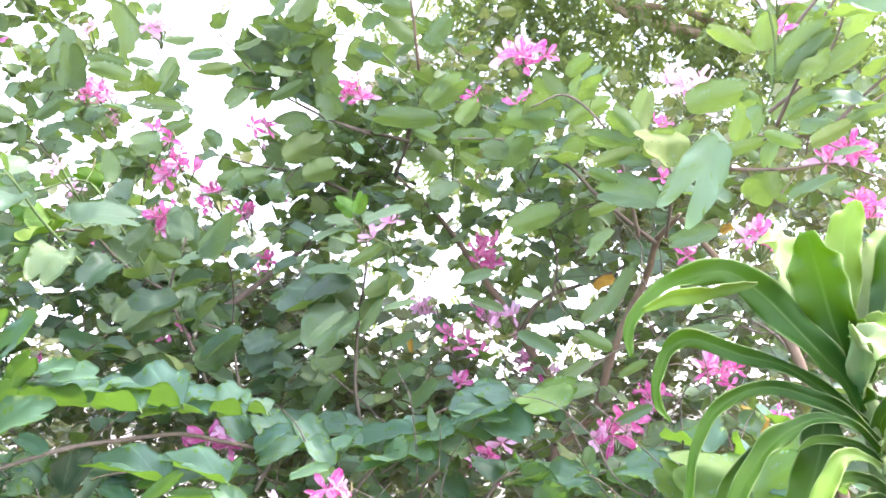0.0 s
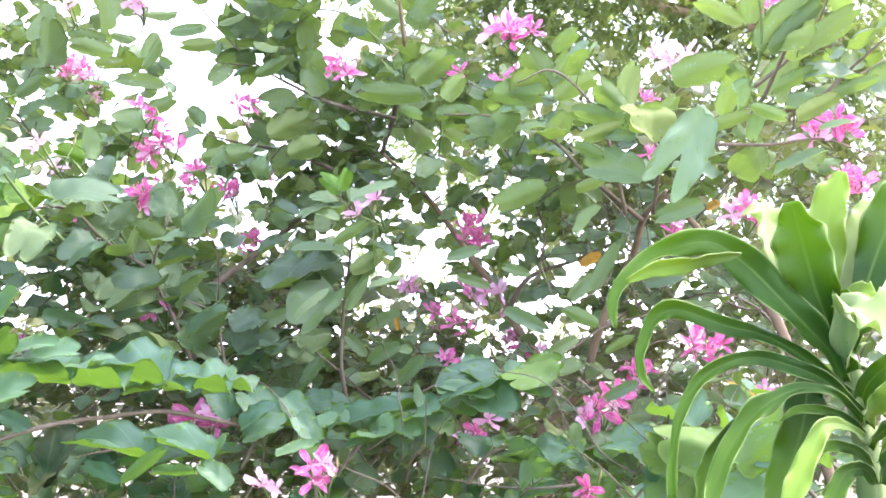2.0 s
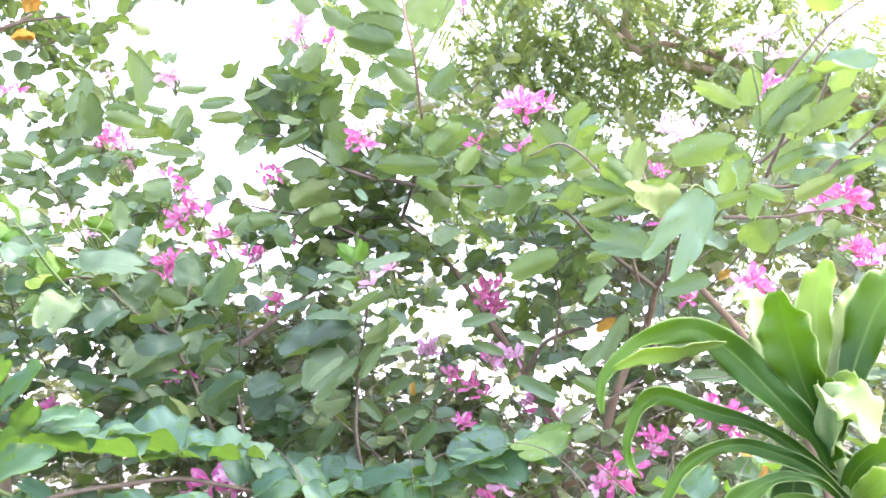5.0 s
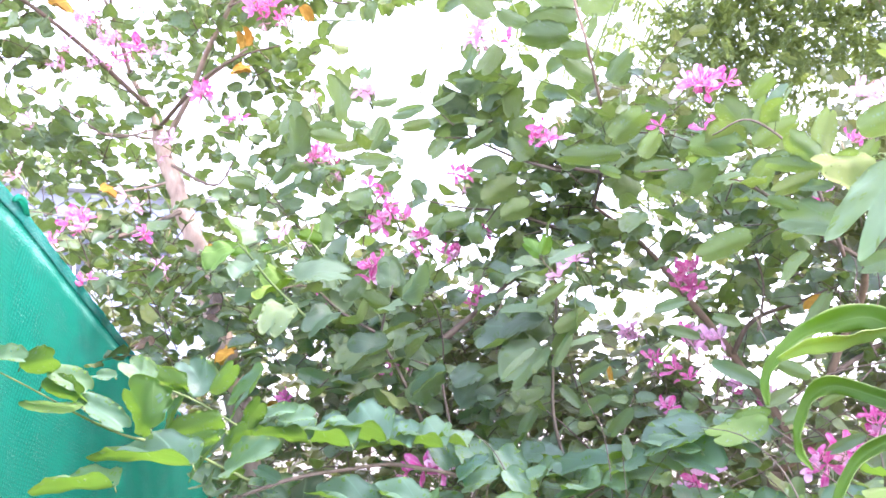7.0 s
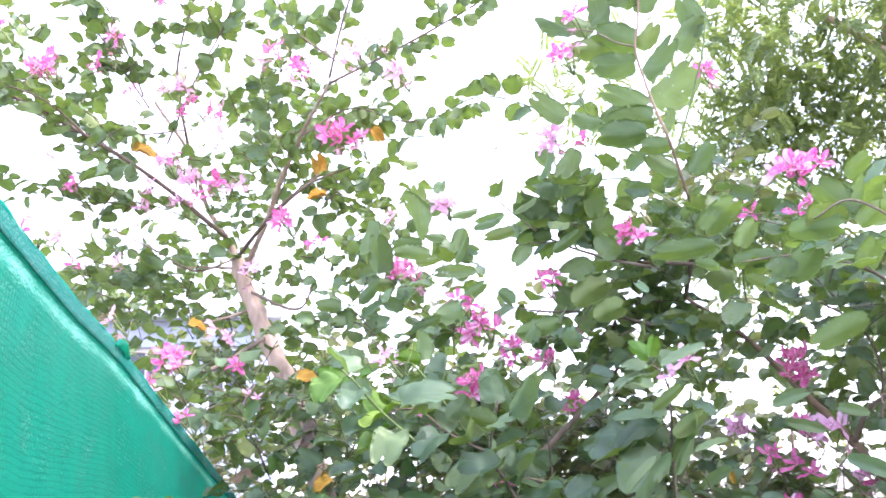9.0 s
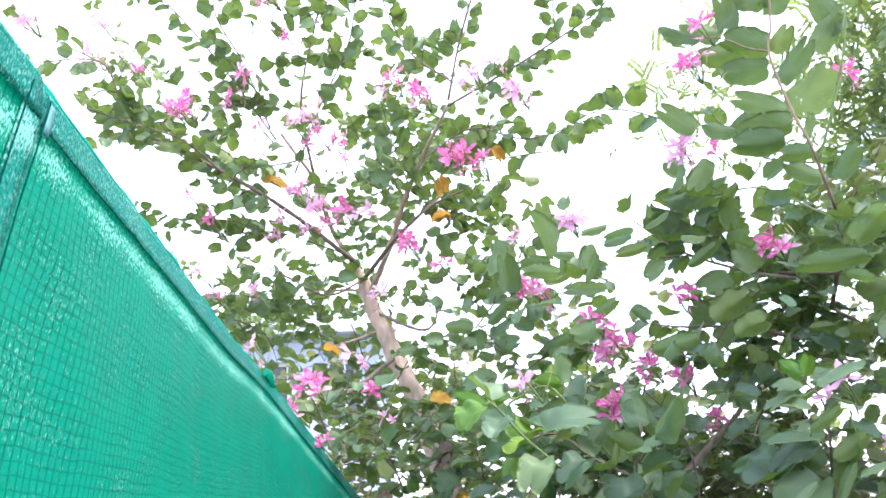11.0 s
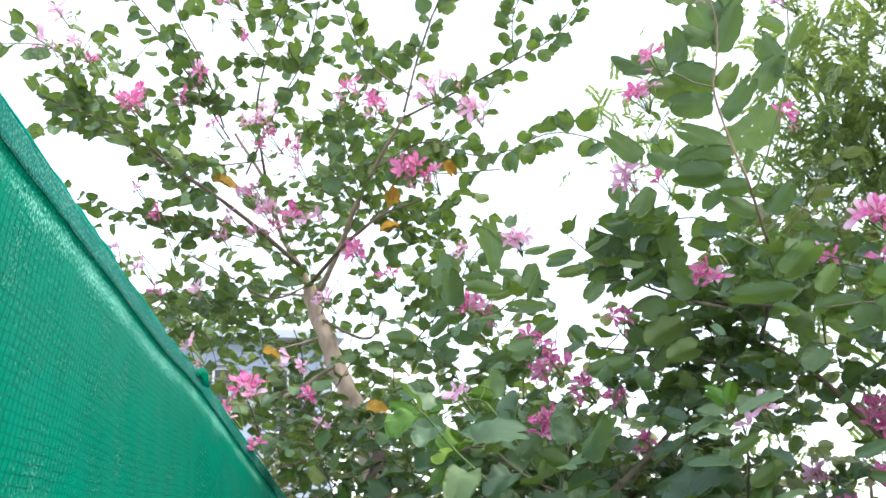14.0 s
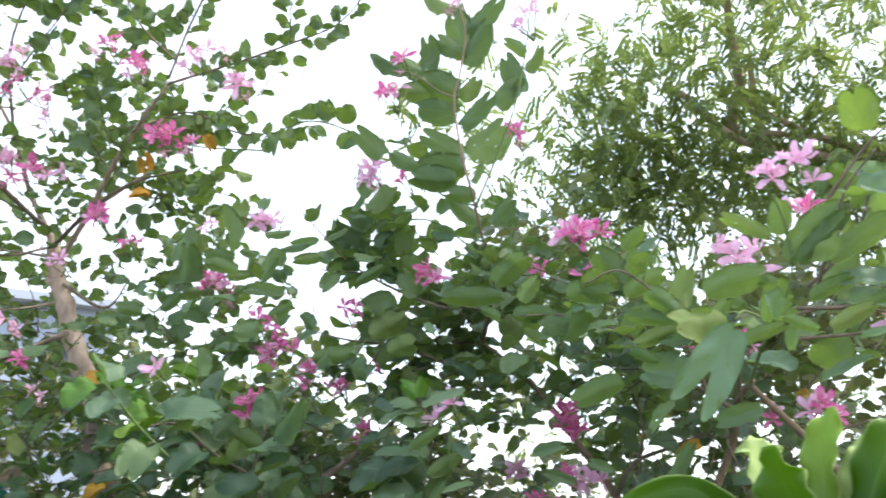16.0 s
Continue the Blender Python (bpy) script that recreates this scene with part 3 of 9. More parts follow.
mid.spray([(0.016, 2.235, 2.174), (-0.142, 2.142, 2.198), (-0.265, 2.085, 2.261), (-0.442, 2.065, 2.293)], 12, 0.095, 0.006)
mid.spray([(-0.139, 2.345, 2.046), (-0.276, 2.244, 2.091), (-0.419, 2.190, 2.113), (-0.546, 2.183, 2.154)], 10, 0.095, 0.006)
mid.spray([(-0.244, 2.091, 2.263), (-0.276, 2.082, 2.400), (-0.286, 2.078, 2.525)], 7, 0.09, 0.003)
mid.spray([(-0.013, 2.206, 1.814), (-0.008, 2.095, 1.871), (-0.053, 1.967, 1.945)], 6, 0.08, 0.003)
mid.spray([(-0.021, 1.865, 1.426), (-0.026, 1.815, 1.521), (-0.015, 1.792, 1.650), (0.010, 1.749, 1.799), (-0.017, 1.731, 1.862)], 12, 0.105, 0.005, near=True, start=0.4)
mid.spray([(-0.328, 1.771, 1.509), (-0.354, 1.702, 1.623), (-0.376, 1.663, 1.700), (-0.333, 1.633, 1.810)], 9, 0.105, 0.005, near=True)
mid.spray([(-0.376, 1.663, 1.700), (-0.438, 1.592, 1.749), (-0.484, 1.522, 1.804), (-0.562, 1.452, 1.783)], 9, 0.105, 0.004, near=True, tip=YOUNG)
mid.spray([(-0.415, 1.639, 1.744), (-0.478, 1.608, 1.854), (-0.520, 1.570, 1.915), (-0.598, 1.528, 1.885)], 8, 0.10, 0.003, near=True, tip=YOUNG)
mid.spray([(-0.433, 1.435, 1.729), (-0.469, 1.365, 1.793), (-0.489, 1.316, 1.845), (-0.504, 1.299, 1.866)], 5, 0.095, 0.003, near=True, tip=YOUNG)
mid.spray([(-0.262, 1.796, 1.462), (-0.276, 1.791, 1.545), (-0.300, 1.779, 1.628), (-0.405, 1.731, 1.661)], 8, 0.105, 0.004, near=True)
mid.spray([(0.381, 2.353, 1.705), (0.407, 2.284, 1.864), (0.343, 2.204, 2.016), (0.258, 2.170, 2.131)], 14, 0.095, 0.004)
mid.spray([(0.127, 2.283, 2.057), (0.142, 2.152, 2.160), (0.067, 2.105, 2.270)], 8, 0.10, 0.003, near=True)

# ---- the low leafy branches at the front ----
low = Tree((-0.440, 1.230, 0.0), "low orchid shrub with broad insect-eaten blue-green leaves", 23, name="orchid_shrub")
low.green = LOW
low.habit = (1, 5, 1, 5, 2, 1, 4, 3)
foot = Vector((-0.440, 1.230, 0.0))
low.limb([foot - UP * 0.1, foot + Vector((0.02, 0, 0.6)), foot + Vector((-0.02, 0.02, 1.15)), (-0.410, 1.200, 1.397)], 0.016, 0.008, name="trunk", sides=9)
low.limb([foot + UP * 0.5, (-0.30, 1.5, 0.85), (-0.15, 1.7, 1.1), (0.1, 1.75, 1.22)], 0.012, 0.006)
low.limb([(-0.145, 1.700, 1.387), (-0.213, 1.560, 1.418), (-0.250, 1.460, 1.436), (-0.291, 1.380, 1.433), (-0.336, 1.260, 1.425), (-0.410, 1.200, 1.397)], 0.0045, 0.003)
low.limb([(-0.387, 1.200, 1.426), (-0.403, 1.100, 1.469), (-0.421, 1.040, 1.492), (-0.457, 0.980, 1.511), (-0.509, 0.950, 1.538), (-0.586, 0.920, 1.581), (-0.638, 0.890, 1.612)], 0.0032, 0.0014, GREENSTEM, "twig", 5)
low.limb([(-0.354, 1.200, 1.483), (-0.372, 1.160, 1.513), (-0.402, 1.080, 1.559), (-0.426, 1.040, 1.579)], 0.0026, 0.0014, GREENSTEM, "twig", 5)
low.spray([(-0.197, 1.701, 1.313), (-0.151, 1.725, 1.398), (-0.088, 1.746, 1.431), (-0.029, 1.704, 1.358)], 10, 0.105, 0.004, near=True, facing=(0, -0.35, 0.85))
low.spray([(-0.017, 1.752, 1.297), (0.052, 1.744, 1.377), (0.143, 1.741, 1.411), (0.254, 1.755, 1.455), (0.378, 1.761, 1.500)], 14, 0.115, 0.004, near=True, facing=(0, -0.25, 0.9), wild=0.35)
low.spray([(0.235, 1.838, 1.270), (0.293, 1.850, 1.337), (0.410, 1.900, 1.322), (0.591, 1.943, 1.361)], 12, 0.105, 0.004, near=True, facing=(0, -0.35, 0.85))
low.spray([(0.830, 1.472, 1.282), (0.741, 1.458, 1.374), (0.662, 1.528, 1.384), (0.580, 1.538, 1.354)], 8, 0.125, 0.004, near=True, facing=(0, -0.7, 0.6), wild=0.25)

# ---- the branches close by on the other side ----
side = Tree((1.15, 2.05, 0.0), "orchid tree with large sunlit leaves and long green shoots", 37)
foot = Vector((1.15, 2.05, 0.0))
side.limb([foot - UP * 0.15, foot + Vector((-0.05, -0.03, 0.7)), (0.945, 1.979, 1.499), (0.833, 1.999, 1.710), (0.679, 1.951, 1.891)], 0.015, 0.007, name="trunk", sides=10)
side.spray([(0.679, 1.951, 1.891), (0.697, 1.529, 1.901), (0.746, 1.440, 1.981), (0.749, 1.392, 2.049), (0.731, 1.349, 2.107)], 2, 0.10, 0.0034, near=True, material=SUNLIT, facing=(-0.1, -0.8, 0.4), wild=0.4)
side.spray([(0.747, 1.704, 1.957), (0.679, 1.617, 1.979), (0.655, 1.575, 1.956)], 2, 0.12, 0.003, near=True, material=SUNLIT, facing=(-0.1, -0.9, 0.3), wild=0.15)
side.spray([(0.786, 1.593, 2.011), (0.837, 1.555, 2.048), (0.878, 1.523, 2.097), (0.899, 1.488, 2.163)], 2, 0.10, 0.004, near=True, material=SUNLIT, facing=(-0.1, -0.8, 0.4), wild=0.4)
side.spray([(0.768, 1.648, 1.985), (0.876, 1.671, 1.988), (0.965, 1.683, 2.033), (1.053, 1.687, 2.087)], 2, 0.10, 0.004, near=True, material=SUNLIT)
side.spray([(0.749, 1.768, 1.951), (0.878, 1.838, 1.966), (0.986, 1.856, 1.979), (1.093, 1.879, 1.945)], 2, 0.105, 0.004, near=True, material=SUNLIT)
side.spray([(0.637, 2.067, 1.853), (0.501, 1.960, 1.943), (0.424, 1.896, 2.008), (0.301, 1.861, 2.054), (0.188, 1.851, 2.061)], 6, 0.105, 0.006, near=True, material=SUNLIT)
side.spray([(0.593, 2.020, 1.860), (0.561, 1.921, 1.958), (0.522, 1.856, 2.057), (0.432, 1.814, 2.136), (0.352, 1.812, 2.113)], 4, 0.105, 0.005, near=True, material=SUNLIT)
side.spray([(0.655, 2.012, 1.857), (0.655, 1.888, 1.960), (0.626, 1.831, 2.033), (0.706, 1.741, 2.075)], 3, 0.105, 0.005, near=True, material=SUNLIT)
side.spray([(0.792, 1.571, 1.978), (0.819, 1.488, 2.055), (0.853, 1.448, 2.139), (0.901, 1.412, 2.190)], 2, 0.10, 0.004, near=True, material=SUNLIT)
side.spray([(0.895, 1.599, 1.981), (0.948, 1.568, 2.032), (1.014, 1.528, 2.087)], 2, 0.10, 0.004, near=True, material=SUNLIT)
side.spray([(0.791, 1.607, 2.110), (0.856, 1.573, 2.190), (0.917, 1.537, 2.256), (0.973, 1.511, 2.290)], 2, 0.10, 0.004, near=True, material=SUNLIT)
side.spray([(0.653, 1.708, 1.947), (0.760, 1.696, 1.981), (0.860, 1.683, 1.992), (0.958, 1.723, 1.972)], 2, 0.10, 0.004, near=True, material=SUNLIT)
side.spray([(0.974, 2.075, 1.498), (0.937, 2.186, 1.632), (0.859, 2.303, 1.697), (0.779, 2.421, 1.691)], 2, 0.10, 0.004)

# ---- the tree beside the net ----
left = Tree((-1.2, 2.15, 0.0), "tall orchid tree with pale bark, airy crown and pink blooms", 53, BARK)
foot = Vector((-1.2, 2.15, 0.0))
left.limb([foot - UP * 0.15, (-1.15, 2.30, 1.0), (-1.426, 2.360, 1.908), (-1.496, 2.360, 2.095), (-1.577, 2.360, 2.253), (-1.663, 2.360, 2.444), (-1.717, 2.360, 2.589)], 0.046, 0.027, name="trunk", sides=12)
left.limb([(-1.709, 2.360, 2.563), (-1.744, 2.360, 2.634), (-1.768, 2.330, 2.705), (-1.799, 2.280, 2.809), (-1.66, 2.05, 2.90), (-1.70, 1.92, 3.08)], 0.016, 0.005, BARK, sides=10)
left.limb([(-1.698, 2.360, 2.508), (-1.621, 2.340, 2.581), (-1.517, 2.300, 2.676), (-1.341, 2.200, 2.811), (-1.185, 2.120, 2.899), (-1.017, 2.050, 2.996)], 0.014, 0.005, BARK, sides=9)
left.limb([(-1.645, 2.340, 2.551), (-1.492, 2.280, 2.666), (-1.363, 2.240, 2.704), (-1.188, 2.200, 2.753)], 0.009, 0.004, BARK)
left.limb([(-1.715, 2.360, 2.546), (-1.817, 2.300, 2.559), (-1.873, 2.200, 2.546)], 0.005, 0.003, BARK)
left.limb([(-1.636, 2.360, 2.372), (-1.699, 2.300, 2.341), (-1.780, 2.200, 2.307)], 0.006, 0.003, BARK)
left.limb([(-1.717, 2.360, 2.589), (-1.359, 2.157, 2.637), (-1.210, 2.169, 2.710), (-1.079, 2.235, 2.757)], 0.009, 0.003)
left.limb([(-1.717, 2.360, 2.589), (-1.568, 1.991, 2.430), (-1.652, 1.881, 2.499), (-1.776, 1.783, 2.589)], 0.005, 0.002)
left.limb([(-1.768, 2.330, 2.705), (-1.575, 2.12, 2.60), (-1.600, 1.828, 2.724), (-1.689, 1.572, 2.844), (-1.773, 1.403, 2.918)], 0.010, 0.005)
left.limb([(-1.663, 2.360, 2.444), (-1.334, 2.230, 2.291), (-1.297, 2.290, 2.396)], 0.007, 0.003)
left.limb([(-1.577, 2.360, 2.253), (-1.375, 1.857, 2.053), (-1.381, 1.714, 2.051)], 0.009, 0.004)
left.limb([(-1.66, 2.05, 2.90), (-1.573, 1.899, 3.143), (-1.477, 1.877, 3.388), (-1.377, 1.866, 3.590)], 0.006, 0.002)
left.spray([(-1.009, 2.024, 2.991), (-0.923, 2.010, 3.198), (-0.819, 2.004, 3.380), (-0.702, 2.053, 3.566), (-0.592, 2.067, 3.690)], 37, 0.068, 0.005, near=True)
left.spray([(-1.016, 2.030, 2.974), (-0.821, 2.101, 3.052), (-0.639, 2.193, 3.154), (-0.506, 2.255, 3.242), (-0.382, 2.263, 3.386)], 37, 0.063, 0.005, near=True)
left.spray([(-0.659, 2.187, 3.148), (-0.615, 2.119, 3.278), (-0.528, 2.129, 3.405)], 17, 0.060, 0.003, near=True)
left.spray([(-0.975, 2.015, 3.041), (-1.103, 1.969, 3.183), (-1.116, 1.867, 3.303), (-1.105, 1.742, 3.536)], 26, 0.068, 0.004, near=True)
left.spray([(-1.773, 1.403, 2.918), (-1.784, 1.306, 3.011), (-1.774, 1.216, 3.116), (-1.931, 1.059, 3.109)], 20, 0.076, 0.004, near=True)
left.spray([(-1.663, 1.625, 2.811), (-1.677, 1.466, 2.888), (-1.745, 1.339, 2.927), (-1.815, 1.198, 2.960)], 20, 0.076, 0.004, near=True)
left.spray([(-1.680, 1.845, 3.065), (-1.693, 1.738, 3.290), (-1.715, 1.615, 3.486), (-1.619, 1.604, 3.688)], 22, 0.068, 0.004)
left.spray([(-1.679, 1.873, 3.028), (-1.781, 1.706, 3.310), (-1.884, 1.511, 3.559), (-1.998, 1.306, 3.754)], 26, 0.068, 0.004)
left.spray([(-1.606, 1.889, 2.874), (-1.459, 1.885, 3.097), (-1.314, 1.881, 3.274), (-1.226, 1.851, 3.487)], 22, 0.068, 0.004)
left.spray([(-1.138, 2.033, 2.821), (-0.975, 2.100, 2.899), (-0.802, 2.175, 2.826), (-0.549, 2.224, 2.843)], 26, 0.071, 0.004, near=True)
left.spray([(-1.231, 2.068, 2.752), (-1.200, 1.944, 2.897), (-1.182, 1.869, 3.036)], 15, 0.071, 0.003, near=True)
left.spray([(-1.082, 2.170, 2.239), (-0.936, 2.167, 2.361), (-0.818, 2.134, 2.479), (-0.691, 2.179, 2.534)], 17, 0.079, 0.003, near=True)
left.spray([(-0.924, 2.155, 2.209), (-0.758, 2.168, 2.288), (-0.647, 2.201, 2.361)], 12, 0.079, 0.003)
left.spray([(-1.559, 2.073, 2.601), (-1.714, 1.884, 2.682), (-1.845, 1.736, 2.679), (-1.945, 1.567, 2.747)], 20, 0.071, 0.003)
left.spray([(-1.570, 1.993, 2.420), (-1.671, 1.821, 2.412), (-1.714, 1.685, 2.436), (-1.761, 1.578, 2.541)], 20, 0.068, 0.003)
left.spray([(-1.774, 1.216, 3.116), (-1.886, 1.158, 3.199), (-1.995, 1.106, 3.274), (-2.055, 1.046, 3.326)], 11, 0.063, 0.003)
left.spray([(-1.812, 1.533, 3.537), (-1.894, 1.387, 3.648), (-1.970, 1.251, 3.657), (-2.037, 1.139, 3.649)], 20, 0.063, 0.003)
left.spray([(-1.684, 2.056, 3.014), (-1.760, 1.861, 2.943), (-1.814, 1.650, 2.902), (-1.808, 1.436, 2.938), (-1.845, 1.307, 3.011)], 26, 0.079, 0.004)
left.spray([(-0.810, 2.328, 2.834), (-1.015, 2.211, 2.830), (-1.137, 2.116, 2.853)], 15, 0.076, 0.003)

# large leaves that stand out
mid.reach((-0.296, 1.601, 1.770), (-0.218, 1.599, 1.837), wide=0.78)
mid.reach((-0.487, 1.472, 1.808), (-0.383, 1.501, 1.839), wide=0.78)
mid.reach((-0.581, 1.396, 1.753), (-0.501, 1.422, 1.771), wide=0.78)
mid.reach((-0.346, 1.658, 1.671), (-0.430, 1.576, 1.621), (0, -0.6, 0.75), shape=3)
mid.reach((-0.336, 1.691, 1.566), (-0.233, 1.708, 1.623), shape=6)
mid.reach((-0.021, 1.749, 1.661), (-0.091, 1.694, 1.579), shape=3)
mid.reach((-0.020, 1.739, 1.745), (0.082, 1.730, 1.809), wide=0.78)
mid.reach((-0.019, 1.753, 1.724), (-0.101, 1.702, 1.711), (0, -0.5, 0.8))
mid.reach((-0.001, 1.742, 1.822), (-0.028, 1.725, 1.877), material=YOUNG)
mid.reach((-0.001, 1.742, 1.822), (0.019, 1.727, 1.869), material=YOUNG)
mid.reach((-0.062, 1.758, 1.677), (-0.166, 1.705, 1.685), (0, -0.5, 0.8))
low.reach((0.419, 1.720, 1.516), (0.332, 1.679, 1.456), wide=0.75)
low.reach((0.306, 1.739, 1.487), (0.192, 1.689, 1.459), (0, -0.6, 0.7), wide=0.75)
low.reach((-0.665, 0.900, 1.626), (-0.594, 0.900, 1.633), (0.05, -0.6, 0.75), None, 10, 0.7, True)
low.reach((-0.635, 0.930, 1.610), (-0.540, 0.930, 1.630), (0.03, -0.86, -0.36), None, 11, 0.65, False)
low.reach((-0.589, 0.950, 1.608), (-0.506, 0.950, 1.579), (0.05, -0.6, 0.75), None, 9, 0.6, True)
low.reach((-0.609, 0.950, 1.580), (-0.497, 0.950, 1.570), (0.03, -0.86, -0.36), None, 11, 0.5, False)
low.reach((-0.500, 1.000, 1.596), (-0.549, 1.000, 1.606), (0.05, -0.6, 0.75), None, 9, 0.6, True)
low.reach((-0.464, 1.040, 1.585), (-0.522, 1.040, 1.627), (0.05, -0.6, 0.75), None, 5, 0.9, True)
low.reach((-0.404, 1.060, 1.577), (-0.496, 1.060, 1.602), (0.03, -0.86, -0.36), None, 10, 0.55, False)
low.reach((-0.399, 1.100, 1.567), (-0.449, 1.100, 1.627), (0.05, -0.6, 0.75), None, 5, 0.95, True)
low.reach((-0.394, 1.100, 1.567), (-0.339, 1.100, 1.619), (0.03, -0.86, -0.36), None, 11, 0.62, False)
low.reach((-0.327, 1.160, 1.611), (-0.399, 1.160, 1.537), (0.05, -0.6, 0.75), None, 8, 0.85, True)
low.reach((-0.404, 0.980, 1.513), (-0.449, 0.980, 1.585), (0.03, -0.86, -0.36), None, 5, 1.05, False)
low.reach((-0.523, 0.950, 1.565), (-0.426, 0.950, 1.519), (0.05, -0.6, 0.75), None, 9, 0.42, True)
low.reach((-0.424, 1.080, 1.570), (-0.478, 1.080, 1.509), (0.05, -0.6, 0.75), None, 11, 0.5, True)
low.reach((-0.362, 1.100, 1.523), (-0.472, 1.100, 1.508), (0.03, -0.86, -0.36), None, 10, 0.4, False)
low.reach((-0.339, 1.060, 1.502), (-0.427, 1.060, 1.486), (0.03, -0.86, -0.36), None, 10, 0.4, False)
low.reach((-0.478, 0.920, 1.547), (-0.610, 0.920, 1.551), (0, -0.5, 0.8), None, 9, 0.3, False)
low.reach((-0.319, 0.980, 1.459), (-0.505, 0.980, 1.470), (0, -0.2, 1.0), None, 3, 0.62, True)
low.reach((-0.357, 1.100, 1.508), (-0.441, 1.100, 1.432), (0.05, -0.6, 0.75), None, 11, 0.38, True)
low.reach((-0.378, 1.120, 1.438), (-0.279, 1.120, 1.484), (0.05, -0.6, 0.75), None, 5, 0.75, True)
low.reach((-0.404, 1.150, 1.476), (-0.347, 1.150, 1.516), (0.03, -0.86, -0.36), None, 10, 0.7, False)
low.reach((-0.389, 1.180, 1.509), (-0.344, 1.180, 1.558), (0.03, -0.86, -0.36), None, 10, 0.7, False)
low.reach((-0.381, 1.200, 1.523), (-0.296, 1.200, 1.545), (0.05, -0.6, 0.75), None, 9, 0.6, True)
low.reach((-0.348, 1.220, 1.515), (-0.277, 1.220, 1.538), (0.05, -0.6, 0.75), None, 10, 0.7, True)
low.reach((-0.408, 0.920, 1.434), (-0.563, 0.920, 1.422), (0.0, -0.12, 1.0), None, 3, 0.6, True)
low.reach((-0.533, 0.970, 1.572), (-0.489, 0.970, 1.537), (0.03, -0.86, -0.36), None, 9, 0.6, False)
low.reach((-0.289, 1.240, 1.486), (-0.405, 1.240, 1.494), (-0.26, -0.16, 1.0), None, 3, 1.04, True)
low.reach((-0.239, 1.300, 1.473), (-0.366, 1.300, 1.488), (0.32, -0.12, 1.0), None, 3, 0.98, True)
low.reach((-0.208, 1.380, 1.479), (-0.351, 1.380, 1.486), (-0.18, -0.28, 1.0), None, 3, 1.27, True)
low.reach((-0.186, 1.440, 1.470), (-0.301, 1.440, 1.481), (-0.18, -0.46, 1.0), CHEWED, 0, 1.12, True)
low.reach((-0.148, 1.500, 1.462), (-0.258, 1.500, 1.474), (0.09, -0.20, 1.0), None, 3, 1.24, True)
low.reach((-0.123, 1.560, 1.463), (-0.212, 1.560, 1.474), (0.21, -0.17, 1.0), CHEWED, 0, 1.22, True)
low.reach((-0.341, 1.400, 1.472), (-0.329, 1.400, 1.531), (0.05, -0.6, 0.75), CHEWED, 0, 1.2, True)
low.reach((-0.313, 1.460, 1.469), (-0.294, 1.460, 1.529), (0.05, -0.6, 0.75), CHEWED, 0, 1.2, True)
low.reach((-0.269, 1.520, 1.468), (-0.253, 1.520, 1.520), (0.05, -0.6, 0.75), CHEWED, 0, 1.2, True)
low.reach((-0.221, 1.580, 1.461), (-0.202, 1.580, 1.509), (0.05, -0.6, 0.75), CHEWED, 0, 1.2, True)
low.reach((-0.189, 1.620, 1.410), (-0.233, 1.620, 1.478), (0.05, -0.6, 0.75), CHEWED, 0, 0.9, True)
low.reach((-0.122, 1.640, 1.404), (-0.171, 1.640, 1.466), (0.05, -0.6, 0.75), CHEWED, 0, 0.9, True)
low.reach((-0.103, 1.660, 1.449), (-0.049, 1.660, 1.393), (0.05, -0.6, 0.75), CHEWED, 0, 0.9, True)
low.reach((-0.156, 1.600, 1.374), (-0.082, 1.600, 1.409), (0.05, -0.6, 0.75), CHEWED, 0, 0.9, True)
low.reach((-0.183, 1.280, 1.369), (-0.314, 1.280, 1.398), (0.05, -0.35, 1), None, 3, 0.75, True)
low.reach((-0.105, 1.320, 1.364), (-0.217, 1.320, 1.403), (0.05, -0.35, 1), None, 3, 0.75, True)
low.reach((-0.216, 1.260, 1.338), (-0.280, 1.260, 1.372), (0.05, -0.6, 0.75), None, 11, 0.5, True)
low.reach((-0.089, 1.340, 1.406), (-0.136, 1.340, 1.341), (0.05, -0.6, 0.75), None, 9, 0.36, True)
low.reach((-0.070, 1.300, 1.329), (-0.115, 1.300, 1.366), (0.05, -0.6, 0.75), None, 5, 0.8, True)
low.reach((-0.209, 1.240, 1.341), (-0.143, 1.240, 1.394), (0.03, -0.86, -0.36), None, 11, 0.35, False)
low.reach((-0.101, 1.250, 1.358), (-0.165, 1.250, 1.361), (0.03, -0.86, -0.36), None, 10, 0.4, False)
low.reach((-0.242, 1.300, 1.363), (-0.201, 1.300, 1.374), (0.03, -0.86, -0.36), None, 10, 0.4, False)
low.reach((-0.350, 1.240, 1.415), (-0.404, 1.240, 1.443), (0.05, -0.6, 0.75), None, 9, 0.6, True)
low.reach((-0.483, 1.500, 1.303), (-0.429, 1.500, 1.394), (0.05, -0.6, 0.75), THIN, 5, 0.9, True)
low.reach((-0.507, 1.500, 1.291), (-0.444, 1.500, 1.349), (0.05, -0.6, 0.75), THIN, 5, 0.9, True)
low.reach((-0.061, 1.420, 1.322), (-0.129, 1.420, 1.363), (0.05, -0.6, 0.75), None, 5, 0.8, True)
low.reach((-0.110, 1.450, 1.307), (-0.050, 1.450, 1.356), (0.05, -0.6, 0.75), None, 10, 0.7, True)
low.reach((-0.066, 1.500, 1.356), (0.003, 1.500, 1.379), (0.05, -0.6, 0.75), None, 9, 0.6, True)
low.reach((-0.006, 1.500, 1.307), (-0.054, 1.500, 1.356), (0.05, -0.6, 0.75), None, 5, 0.8, True)
